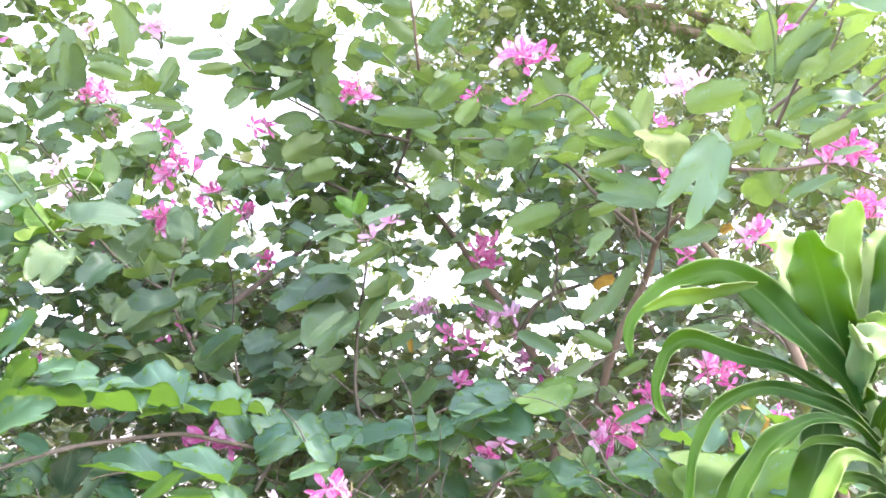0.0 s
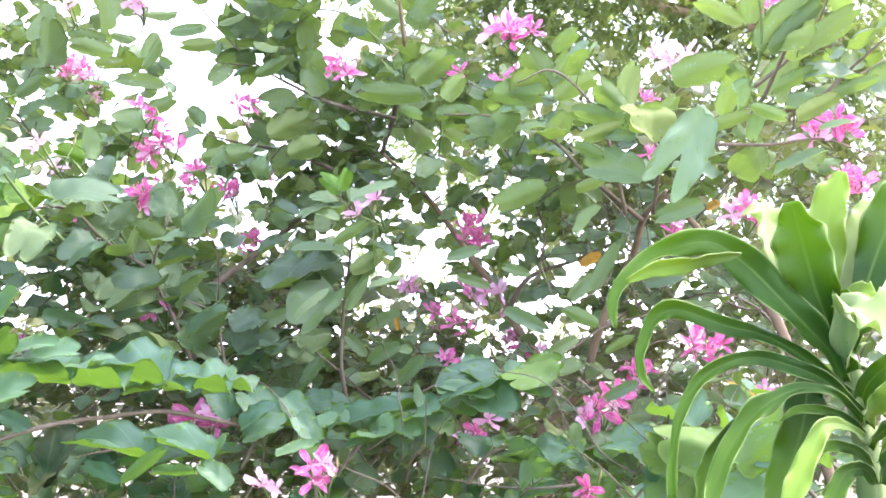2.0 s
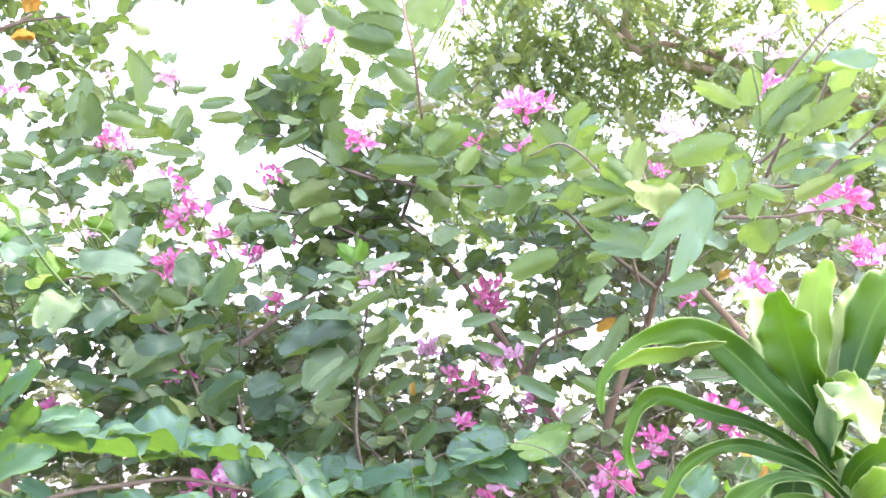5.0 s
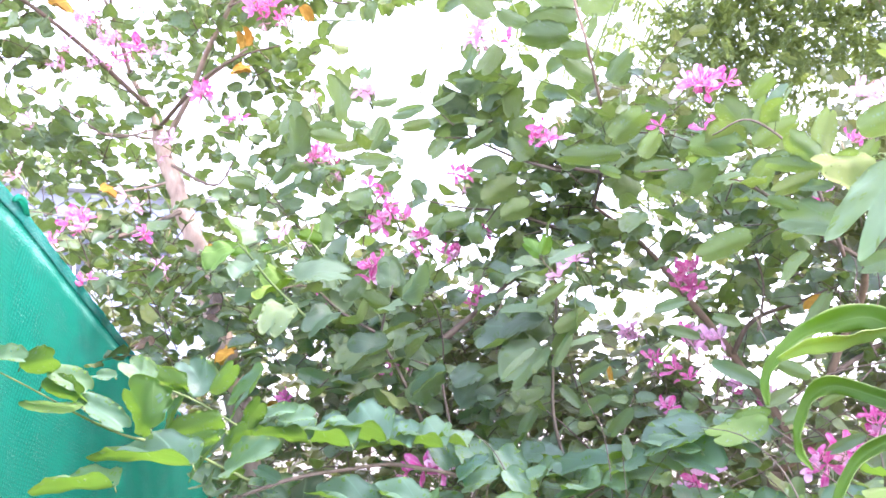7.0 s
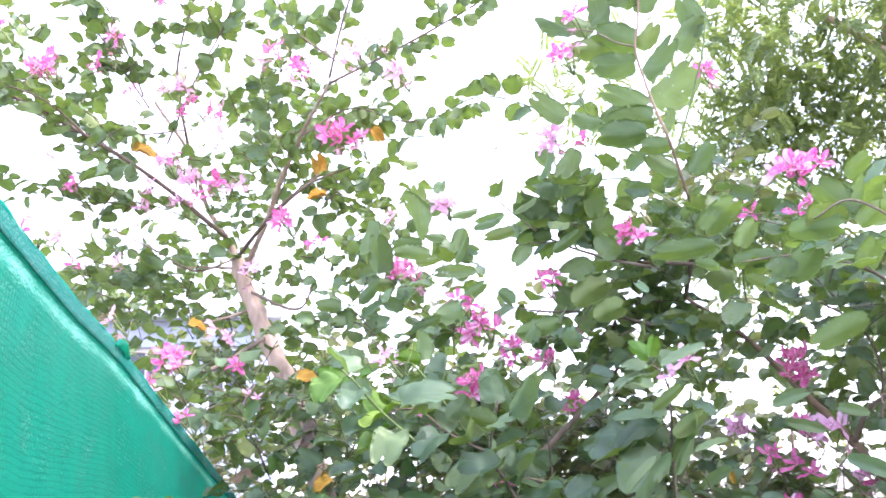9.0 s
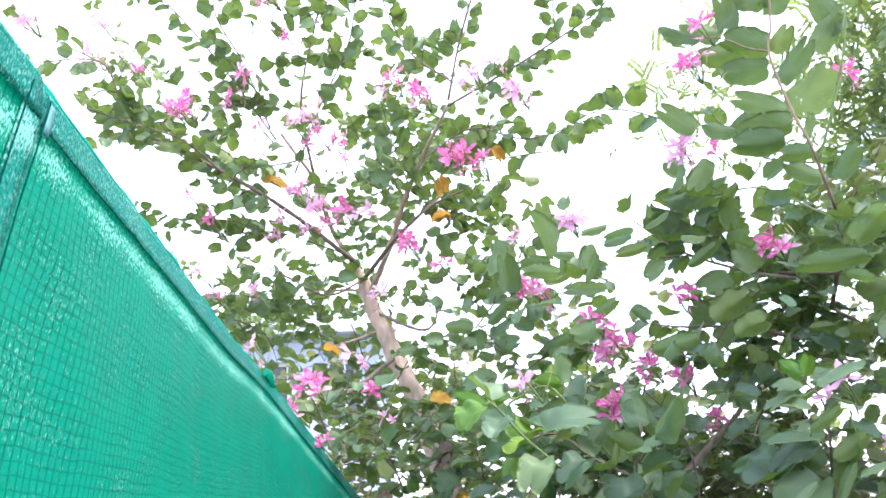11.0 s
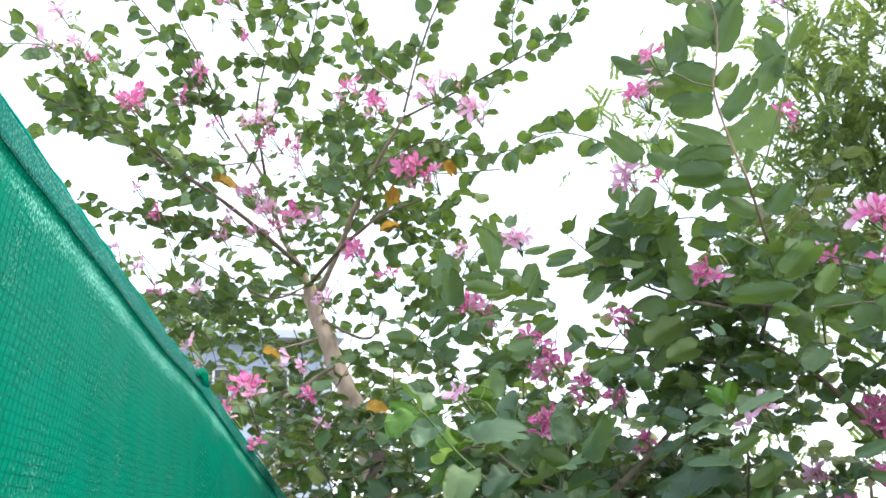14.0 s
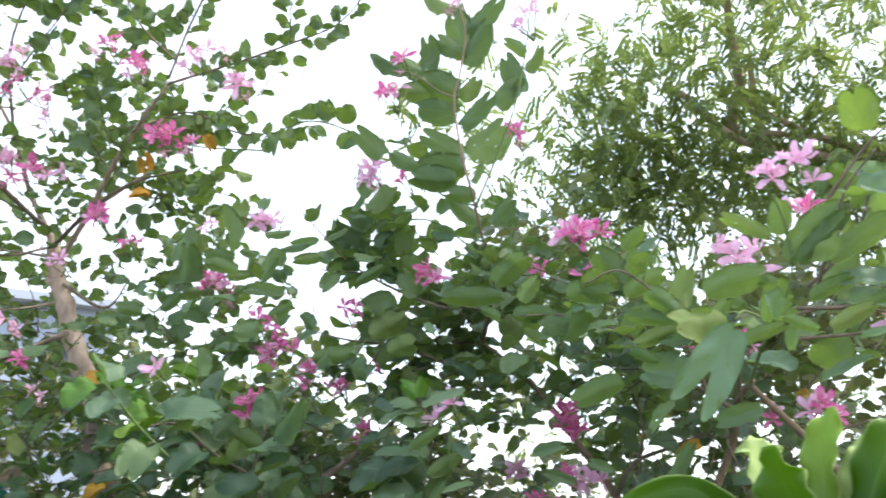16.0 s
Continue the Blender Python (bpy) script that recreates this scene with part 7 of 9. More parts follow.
rear.clump((0.088, 2.616, 1.513), 0.17, 18, 0.056)
rear.clump((-1.159, 3.037, 1.525), 0.17, 18, 0.056)
rear.clump((-0.091, 2.910, 1.487), 0.17, 18, 0.056)
rear.clump((-0.670, 3.054, 1.463), 0.17, 18, 0.056)
rear.clump((-0.724, 2.889, 1.478), 0.17, 18, 0.056)
rear.clump((-0.501, 2.742, 1.684), 0.17, 18, 0.056)
rear.clump((-0.034, 2.750, 1.514), 0.17, 18, 0.056)
rear.clump((-0.991, 2.893, 1.569), 0.17, 18, 0.056)
rear.clump((-0.432, 2.909, 1.531), 0.17, 18, 0.056)
rear.clump((-0.655, 2.865, 1.690), 0.17, 18, 0.056)
rear.clump((0.013, 2.982, 1.121), 0.17, 18, 0.056)
rear.clump((-0.118, 2.875, 1.287), 0.17, 18, 0.056)
rear.clump((0.046, 3.091, 1.512), 0.17, 18, 0.056)
rear.clump((-0.353, 3.134, 1.224), 0.17, 18, 0.056)
rear.clump((-0.159, 3.053, 1.523), 0.17, 18, 0.056)
rear.clump((-0.199, 3.167, 1.086), 0.17, 18, 0.056)
rear.clump((-0.157, 2.753, 1.370), 0.17, 18, 0.056)
rear.clump((-1.152, 3.091, 1.210), 0.17, 18, 0.056)
rear.clump((-0.234, 3.015, 1.162), 0.17, 18, 0.056)
rear.clump((-0.939, 2.742, 1.786), 0.17, 18, 0.056)
rear.clump((0.438, 3.163, 1.199), 0.17, 18, 0.056)
rear.clump((-0.620, 2.895, 1.669), 0.17, 18, 0.056)
rear.clump((-0.533, 3.129, 1.315), 0.17, 18, 0.056)
rear.clump((-0.378, 2.846, 1.257), 0.17, 18, 0.056)
rear.clump((-0.539, 2.745, 1.283), 0.17, 18, 0.056)
rear.clump((-0.947, 2.936, 1.096), 0.17, 18, 0.056)
rear.clump((-0.402, 3.145, 1.272), 0.17, 18, 0.056)
rear.clump((-0.369, 2.765, 1.273), 0.17, 18, 0.056)
rear.clump((-1.076, 2.895, 1.932), 0.17, 18, 0.056)
rear.clump((-1.002, 3.198, 1.378), 0.17, 18, 0.056)
rear.clump((-0.583, 2.992, 1.301), 0.17, 18, 0.056)
rear.clump((0.016, 2.942, 1.282), 0.17, 18, 0.056)
rear.clump((-0.204, 3.017, 1.213), 0.17, 18, 0.056)
rear.clump((-0.752, 3.125, 1.120), 0.17, 18, 0.056)
rear.clump((0.292, 3.036, 1.333), 0.17, 18, 0.056)
rear.clump((-2.113, 2.821, 1.702), 0.15, 18, 0.055)
rear.clump((-2.223, 2.692, 1.823), 0.15, 18, 0.055)
rear.clump((-2.280, 2.601, 1.782), 0.15, 18, 0.055)
rear.clump((-1.899, 2.929, 1.786), 0.15, 18, 0.055)
rear.clump((-2.110, 2.509, 2.173), 0.15, 18, 0.055)
rear.clump((-2.215, 2.823, 2.254), 0.15, 18, 0.055)
rear.clump((-2.224, 2.738, 1.804), 0.15, 18, 0.055)
rear.clump((-2.514, 2.949, 1.927), 0.15, 18, 0.055)
rear.clump((-2.066, 2.746, 1.978), 0.15, 18, 0.055)
rear.clump((-1.910, 2.688, 1.798), 0.15, 18, 0.055)
rear.clump((-1.585, 2.505, 1.911), 0.15, 18, 0.055)
rear.clump((-2.396, 2.678, 1.780), 0.15, 18, 0.055)
rear.clump((-1.952, 2.838, 1.967), 0.15, 18, 0.055)
rear.clump((-2.663, 2.867, 2.054), 0.15, 18, 0.055)
rear.clump((-1.551, 2.744, 1.701), 0.15, 18, 0.055)
rear.clump((-2.040, 2.719, 1.883), 0.15, 18, 0.055)
rear.clump((-2.747, 2.932, 2.387), 0.15, 18, 0.055)
rear.clump((-2.338, 2.820, 2.044), 0.15, 18, 0.055)
rear.clump((-1.748, 2.896, 1.689), 0.15, 18, 0.055)
rear.clump((-2.152, 2.915, 1.748), 0.15, 18, 0.055)
rear.clump((-1.992, 2.657, 1.819), 0.15, 18, 0.055)
rear.clump((-2.618, 2.905, 2.105), 0.15, 18, 0.055)
rear.clump((-0.488, 2.921, 1.775), 0.16, 18, 0.056)
rear.clump((-0.738, 2.906, 1.748), 0.16, 18, 0.056)
rear.clump((-1.152, 2.953, 2.011), 0.16, 18, 0.056)
rear.clump((-0.708, 2.652, 1.756), 0.16, 18, 0.056)
rear.clump((-0.984, 2.804, 1.951), 0.16, 18, 0.056)
rear.clump((-0.478, 2.736, 1.697), 0.16, 18, 0.056)
rear.clump((-1.073, 2.951, 1.862), 0.16, 18, 0.056)
rear.clump((-0.321, 2.612, 1.690), 0.16, 18, 0.056)
rear.clump((-0.927, 2.628, 1.831), 0.16, 18, 0.056)
rear.clump((-0.375, 2.798, 1.690), 0.16, 18, 0.056)
rear.clump((-0.330, 2.745, 1.994), 0.16, 18, 0.056)
rear.clump((-0.764, 2.686, 1.713), 0.16, 18, 0.056)
rear.clump((-0.306, 2.767, 2.038), 0.16, 18, 0.056)
rear.clump((-0.646, 2.751, 1.723), 0.16, 18, 0.056)
rear.clump((-0.928, 2.709, 1.948), 0.16, 18, 0.056)
rear.clump((-0.876, 2.919, 1.717), 0.16, 18, 0.056)
rear.clump((-0.377, 2.513, 1.672), 0.16, 18, 0.056)
rear.clump((-0.953, 2.506, 1.862), 0.16, 18, 0.056)
rear.clump((0.218, 2.966, 2.489), 0.16, 18, 0.056)
rear.clump((0.039, 2.909, 2.471), 0.16, 18, 0.056)
rear.clump((0.134, 2.958, 2.397), 0.16, 18, 0.056)
rear.clump((0.030, 2.553, 2.475), 0.16, 18, 0.056)
rear.clump((0.230, 2.865, 2.315), 0.16, 18, 0.056)
rear.clump((-0.252, 2.853, 2.583), 0.16, 18, 0.056)
rear.clump((-0.022, 2.563, 2.458), 0.16, 18, 0.056)
rear.clump((0.125, 2.644, 2.487), 0.16, 18, 0.056)
rear.clump((0.250, 2.925, 2.428), 0.16, 18, 0.056)
rear.clump((-0.038, 2.899, 2.592), 0.16, 18, 0.056)
left.clump((-2.741, 2.345, 2.550), 0.14, 20, 0.050)
left.clump((-2.324, 2.378, 2.543), 0.14, 20, 0.050)
left.clump((-2.954, 2.427, 2.772), 0.14, 20, 0.050)
left.clump((-3.100, 2.584, 2.699), 0.14, 20, 0.050)
left.clump((-2.384, 2.470, 2.568), 0.14, 20, 0.050)
left.clump((-2.544, 2.460, 2.542), 0.14, 20, 0.050)
left.clump((-2.750, 2.510, 2.565), 0.14, 20, 0.050)
left.clump((-2.925, 2.357, 2.714), 0.14, 20, 0.050)
left.clump((-2.148, 2.399, 2.464), 0.14, 20, 0.050)
mid.clump((-0.836, 2.198, 1.846), 0.13, 14, 0.072)
mid.clump((-0.723, 2.172, 1.838), 0.13, 14, 0.072)
mid.clump((-1.223, 2.309, 1.870), 0.13, 14, 0.072)
mid.clump((-0.901, 2.318, 1.935), 0.13, 14, 0.072)
mid.clump((-0.814, 2.157, 1.839), 0.13, 14, 0.072)
mid.clump((-0.825, 2.332, 1.795), 0.13, 14, 0.072)
mid.clump((-0.663, 2.353, 1.790), 0.13, 14, 0.072)
mid.clump((-0.580, 2.062, 1.783), 0.13, 14, 0.072)
mid.clump((-1.014, 2.332, 1.921), 0.13, 14, 0.072)
mid.clump((-0.630, 2.296, 1.719), 0.13, 14, 0.072)
mid.clump((-0.397, 2.314, 1.750), 0.13, 14, 0.072)
mid.clump((-0.842, 2.172, 1.909), 0.13, 14, 0.072)
left.clump((-1.873, 2.484, 2.783), 0.13, 14, 0.060)
left.clump((-1.226, 2.467, 2.576), 0.13, 14, 0.060)
left.clump((-1.481, 2.318, 2.735), 0.13, 14, 0.060)
left.clump((-1.470, 2.243, 2.878), 0.13, 14, 0.060)
left.clump((-1.373, 2.229, 2.901), 0.13, 14, 0.060)
left.clump((-1.821, 2.464, 2.820), 0.13, 14, 0.060)
left.clump((-1.570, 2.277, 2.820), 0.13, 14, 0.060)
left.clump((-1.294, 2.481, 2.639), 0.13, 14, 0.060)
rear.clump((-0.446, 2.218, 1.250), 0.13, 18, 0.055)
rear.clump((-0.814, 2.278, 1.471), 0.13, 18, 0.055)
rear.clump((-0.668, 2.231, 1.277), 0.13, 18, 0.055)
rear.clump((-0.703, 2.278, 1.481), 0.13, 18, 0.055)
rear.clump((-1.143, 2.346, 1.377), 0.13, 18, 0.055)
rear.clump((-0.677, 2.308, 1.265), 0.13, 18, 0.055)
rear.clump((-0.896, 2.261, 1.238), 0.13, 18, 0.055)
rear.clump((-1.046, 2.381, 1.389), 0.13, 18, 0.055)
rear.clump((-0.848, 2.134, 1.498), 0.13, 18, 0.055)
rear.clump((-0.768, 2.418, 1.440), 0.13, 18, 0.055)
rear.clump((-0.934, 2.160, 1.365), 0.13, 18, 0.055)
rear.clump((-1.041, 2.358, 1.542), 0.13, 18, 0.055)
rear.clump((-0.628, 2.430, 1.418), 0.13, 18, 0.055)
rear.clump((-0.534, 2.358, 1.263), 0.13, 18, 0.055)
rear.clump((-0.858, 2.418, 1.424), 0.13, 18, 0.055)
rear.clump((-1.039, 2.499, 1.490), 0.13, 18, 0.055)
left.clump((-3.315, 2.450, 4.306), 0.11, 10, 0.055)
left.clump((-2.987, 2.213, 4.006), 0.11, 10, 0.055)
left.clump((-3.541, 2.268, 4.557), 0.11, 10, 0.055)
left.clump((-3.258, 2.268, 4.062), 0.11, 10, 0.055)
left.clump((-3.297, 2.338, 4.690), 0.11, 10, 0.055)
left.clump((-3.332, 2.304, 4.068), 0.11, 10, 0.055)
left.clump((-3.284, 2.214, 4.154), 0.11, 10, 0.055)
left.clump((-2.983, 2.439, 2.656), 0.12, 14, 0.056)
left.clump((-2.445, 2.483, 2.605), 0.12, 14, 0.056)
left.clump((-2.396, 2.202, 2.548), 0.12, 14, 0.056)
left.clump((-2.742, 2.208, 2.735), 0.12, 14, 0.056)
left.clump((-2.476, 2.234, 3.383), 0.12, 14, 0.056)
left.clump((-2.945, 2.418, 2.886), 0.12, 14, 0.056)
rear.clump((0.621, 2.665, 2.020), 0.16, 18, 0.058)
rear.clump((0.510, 2.851, 2.221), 0.16, 18, 0.058)
rear.clump((0.710, 3.080, 2.306), 0.16, 18, 0.058)
rear.clump((0.852, 2.589, 2.166), 0.16, 18, 0.058)
rear.clump((0.516, 2.767, 2.133), 0.16, 18, 0.058)
rear.clump((0.821, 2.895, 2.302), 0.16, 18, 0.058)
rear.clump((0.898, 2.893, 2.240), 0.16, 18, 0.058)
rear.clump((0.654, 2.807, 2.038), 0.16, 18, 0.058)
rear.clump((0.986, 2.573, 2.076), 0.16, 18, 0.058)
rear.clump((0.478, 2.601, 2.001), 0.16, 18, 0.058)
# the blooms
cluster(left, (-0.864, 2.173, 2.326), 0.098, False, 1)
cluster(mid, (-0.058, 1.917, 2.217), 0.078, False, 1)
cluster(side, (0.335, 1.846, 2.250), 0.098, False, 2)
cluster(mid, (0.213, 2.013, 2.216), 0.064, False, 0)
cluster(mid, (0.315, 2.027, 2.195), 0.064, False, 0)
cluster(side, (0.677, 1.809, 2.143), 0.097, True, 2)
cluster(side, (0.623, 1.842, 2.068), 0.064, False, 0)
cluster(side, (1.020, 1.866, 2.018), 0.098, False, 1)
cluster(side, (1.067, 1.879, 1.891), 0.077, False, 1)
cluster(mid, (-0.560, 2.061, 2.083), 0.098, False, 2)
cluster(mid, (-0.426, 1.723, 1.870), 0.079, False, 1)
cluster(mid, (-0.486, 2.113, 2.010), 0.088, False, 1)
cluster(mid, (-0.414, 2.152, 1.964), 0.080, False, 1)
cluster(mid, (-0.527, 1.684, 1.802), 0.064, False, 0)
cluster(mid, (0.061, 1.729, 1.848), 0.079, True, 0)
cluster(mid, (0.206, 2.257, 1.868), 0.098, False, 2)
cluster(mid, (-0.387, 2.289, 1.860), 0.076, False, 0)
cluster(mid, (0.192, 2.324, 1.727), 0.064, False, 0)
cluster(mid, (0.252, 2.330, 1.704), 0.088, True, 1)
cluster(mid, (0.107, 2.321, 1.658), 0.066, False, 0)
cluster(mid, (0.168, 2.329, 1.628), 0.080, False, 0)
cluster(mid, (0.010, 2.502, 1.753), 0.079, True, 1)
cluster(mid, (0.150, 2.279, 1.523), 0.071, False, 0)
cluster(mid, (0.522, 2.033, 1.409), 0.098, False, 1)
cluster(mid, (0.247, 2.030, 1.356), 0.089, False, 1)
cluster(mid, (0.771, 2.103, 1.549), 0.098, False, 1)
cluster(mid, (0.640, 2.326, 1.487), 0.080, False, 1)
cluster(side, (0.801, 1.764, 1.816), 0.069, False, 2)
cluster(low, (-0.315, 1.751, 1.406), 0.089, False, 1)
cluster(low, (0.032, 1.387, 1.356), 0.064, False, 0)
cluster(mid, (-0.544, 2.032, 1.645), 0.064, False, 0)
cluster(mid, (-0.794, 1.898, 1.559), 0.064, False, 0)
cluster(mid, (0.346, 2.540, 1.572), 0.087, False, 1)
cluster(mid, (0.876, 1.872, 1.432), 0.067, False, 1)
cluster(mid, (0.727, 2.189, 1.837), 0.064, False, 0)
cluster(mid, (-0.346, 2.267, 2.042), 0.064, False, 0)
cluster(mid, (0.551, 2.174, 2.026), 0.064, False, 0)
cluster(mid, (0.669, 2.160, 2.030), 0.064, False, 0)
cluster(mid, (-0.783, 1.964, 1.998), 0.064, True, 0)
cluster(low, (-0.077, 1.469, 1.315), 0.064, True, 0)
cluster(low, (0.029, 1.398, 1.334), 0.064, False, 0)
cluster(low, (0.477, 1.737, 1.280), 0.066, False, 0)
cluster(side, (0.781, 1.470, 2.208), 0.085, True, 1)
cluster(side, (0.800, 1.548, 2.142), 0.064, False, 0)
cluster(left, (-1.936, 1.053, 3.266), 0.097, True, 1)
cluster(left, (-1.875, 1.244, 3.201), 0.097, True, 0)
cluster(left, (-1.818, 1.240, 3.286), 0.078, True, 0)
cluster(left, (-1.742, 1.332, 3.112), 0.064, False, 0)
cluster(left, (-1.695, 1.472, 3.033), 0.085, False, 1)
cluster(left, (-1.595, 1.581, 3.051), 0.066, False, 0)
cluster(left, (-1.531, 1.597, 3.121), 0.066, False, 0)
cluster(left, (-1.432, 1.616, 3.408), 0.068, False, 1)
cluster(left, (-1.412, 1.556, 3.485), 0.078, True, 0)
cluster(left, (-1.447, 1.714, 3.287), 0.064, False, 0)
cluster(left, (-1.436, 1.788, 3.003), 0.094, True, 1)
cluster(left, (-1.471, 1.809, 2.921), 0.064, False, 0)
cluster(left, (-1.401, 1.877, 2.917), 0.075, False, 1)
cluster(left, (-1.076, 1.799, 3.006), 0.074, False, 1)
cluster(left, (-1.045, 1.909, 2.982), 0.086, False, 1)
cluster(left, (-0.863, 1.948, 3.004), 0.088, True, 1)
cluster(left, (-0.789, 1.975, 3.030), 0.064, True, 0)
cluster(left, (-0.759, 2.051, 2.934), 0.092, True, 1)
cluster(left, (-0.974, 1.962, 2.744), 0.095, False, 1)
cluster(left, (-0.913, 2.011, 2.725), 0.064, False, 1)
cluster(left, (-1.518, 1.843, 2.790), 0.066, False, 0)
cluster(left, (-1.517, 1.884, 2.717), 0.094, True, 1)
cluster(left, (-1.377, 1.889, 2.674), 0.091, False, 1)
cluster(left, (-1.636, 1.811, 2.624), 0.075, True, 0)
cluster(left, (-1.750, 1.643, 2.694), 0.064, False, 0)
cluster(left, (-1.780, 1.568, 2.755), 0.066, True, 0)
cluster(left, (-1.557, 1.882, 2.642), 0.075, True, 0)
cluster(left, (-1.218, 2.018, 2.529), 0.086, False, 1)
cluster(left, (-1.149, 2.095, 2.461), 0.064, False, 0)
cluster(left, (-0.857, 2.092, 2.470), 0.068, True, 0)
cluster(left, (-0.663, 2.075, 2.473), 0.082, True, 1)
cluster(left, (-1.353, 2.025, 2.402), 0.082, True, 0)
cluster(left, (-0.848, 2.096, 2.288), 0.064, False, 0)
cluster(left, (-0.794, 2.126, 2.288), 0.067, True, 0)
cluster(left, (-1.542, 1.624, 2.202), 0.072, True, 0)
cluster(left, (-1.302, 1.804, 2.158), 0.080, True, 0)
cluster(left, (-1.267, 1.587, 2.041), 0.093, False, 2)
cluster(left, (-1.271, 1.526, 1.969), 0.064, False, 0)
cluster(left, (-1.239, 1.818, 2.040), 0.064, False, 0)
cluster(left, (-1.805, 1.502, 2.506), 0.082, False, 1)
cluster(left, (-1.752, 1.585, 2.482), 0.064, True, 0)
cluster(left, (-1.737, 1.635, 2.412), 0.064, False, 0)
cluster(left, (-1.647, 1.736, 2.421), 0.064, True, 0)
cluster(mid, (-0.585, 1.981, 2.142), 0.076, False, 0)
cluster(mid, (-0.521, 1.485, 1.923), 0.064, True, 0)
cluster(mid, (-0.366, 2.064, 2.176), 0.068, False, 0)
cluster(mid, (-0.252, 1.981, 2.551), 0.084, True, 1)
cluster(mid, (-0.166, 2.016, 2.527), 0.064, False, 0)
cluster(mid, (-0.146, 1.830, 2.694), 0.070, False, 1)
cluster(mid, (-0.092, 1.804, 2.770), 0.064, False, 0)
cluster(mid, (0.189, 1.860, 2.539), 0.064, False, 0)
cluster(mid, (0.252, 1.737, 2.787), 0.070, True, 1)
cluster(mid, (0.102, 1.686, 2.838), 0.070, True, 0)
cluster(left, (-1.634, 1.414, 2.978), 0.091, False, 1)
cluster(left, (-1.132, 2.027, 3.063), 0.072, False, 0)
cluster(left, (-1.535, 1.586, 3.134), 0.064, True, 0)
cluster(mid, (-1.313, 1.953, 1.972), 0.064, True, 0)
cluster(mid, (-1.322, 1.683, 1.880), 0.064, False, 0)
cluster(left, (-1.447, 1.730, 2.957), 0.070, True, 0)
cluster(left, (-1.399, 1.796, 2.928), 0.064, False, 0)
cluster(left, (-1.361, 1.890, 2.833), 0.067, True, 0)
cluster(left, (-1.519, 1.789, 2.750), 0.064, True, 1)
cluster(left, (-1.466, 1.891, 2.653), 0.064, False, 0)
cluster(left, (-1.565, 1.781, 2.677), 0.067, True, 0)
cluster(left, (-1.352, 1.977, 2.684), 0.064, True, 0)
cluster(left, (-1.524, 1.651, 2.955), 0.064, False, 0)
cluster(left, (-1.685, 1.420, 2.999), 0.064, False, 0)
cluster(left, (-1.717, 1.248, 3.129), 0.067, True, 0)
for tree in (mid, low, side, left, rear):
    tree.close()

# ---- the small-leaved tree behind ----
FARBARK = bark_material("ruddy_bark", (0.24, 0.16, 0.10), (0.50, 0.38, 0.26), 14.0)


def leaflet_mesh(k):
    """A drooping frond: two rows of narrow leaflets on a thin stalk, one unit long."""
    bm = bmesh.new()
    uv = bm.loops.layers.uv.new("UVMap")
    r = random.Random(k)
    for j in range(9):
        y = 0.12 + 0.1 * j
        for s in (-1, 1):
            a = Vector((0, y, -0.35 * y * y))
            tip = a + Vector((s * 0.24, 0.15, -0.06 + r.uniform(-0.12, 0.08)))
            w = Vector((-s * 0.03, 0.082, r.uniform(-0.05, 0.05)))
            midp = a.lerp(tip, 0.5)
            q = [bm.verts.new(p) for p in (a, midp - w, tip, midp + w)]
            f = bm.faces.new(q)
            for lp, c in zip(f.loops, ((0.5, 0), (0.3, 0.5), (0.5, 1), (0.7, 0.5))):
                lp[uv].uv = c
    me = bpy.data.meshes.new("frond")
    bm.to_mesh(me)
    bm.free()
    return me


FRONDS = [leaflet_mesh(k) for k in range(5)]


class BackTree:
    def __init__(self, place, label, seed):
        self.root = thing("shade_tree", place, label, "tree", "trees behind")
        self.r = random.Random(seed)
        self.placed = []

    def limb(self, points, r0, r1, name="branch"):
        bm = bmesh.new()
        add_tube(bm, smooth_line(points), r0, r1, 8, 0.3)
        part(name, bm, FARBARK, self.root)

    def mass(self, place, radius, n, size=0.14):
        r = self.r
        for k in range(round(n * 1.7)):
            p = Vector(place) + Vector((r.gauss(0, 0.45), r.gauss(0, 0.5), r.gauss(0, 0.45))) * radius
            a = r.uniform(0, 2 * math.pi)
            axis = Vector((math.cos(a), math.sin(a), r.uniform(-1.1, 0.2))).normalized()
            nm = (UP + Vector([r.uniform(-1, 1) for _ in range(3)]) * 0.7)
            nm = (nm - axis * nm.dot(axis)).normalized()
            mm = Matrix((axis.cross(nm), axis, nm)).transposed().to_4x4()
            self.placed.append((r.randrange(5), Matrix.Translation(p) @ mm @ Matrix.Scale(size * r.uniform(0.7, 1.2), 4)))

    def close(self):
        joined("crown", FRONDS, self.placed, FAR, self.root)


back = BackTree((3.7, 6.4, 0.0), "tall shade tree with fine feathery leaves and ruddy limbs", 5)
b0 = Vector((3.7, 6.4, 0.0))
back.limb([b0 - UP * 0.2, b0 + UP * 1.4, b0 + Vector((-0.1, 0, 2.8)), (2.294, 5.387, 3.509)], 0.13, 0.08, "trunk")
back.limb([(2.294, 5.387, 3.509), (1.911, 5.314, 3.724), (1.391, 5.317, 3.752), (0.888, 5.219, 3.889), (0.534, 5.076, 4.223)], 0.045, 0.02)
back.limb([(1.614, 5.367, 3.782), (1.249, 5.264, 3.928), (0.895, 5.187, 4.182)], 0.03, 0.015)
back.limb([(1.030, 5.305, 3.855), (0.981, 5.204, 4.087), (0.968, 5.043, 4.395)], 0.03, 0.018)
back.limb([(2.294, 5.387, 3.509), (0.940, 5.392, 3.965), (0.905, 5.233, 4.304), (0.873, 5.038, 4.657), (0.872, 4.847, 4.953)], 0.05, 0.02)
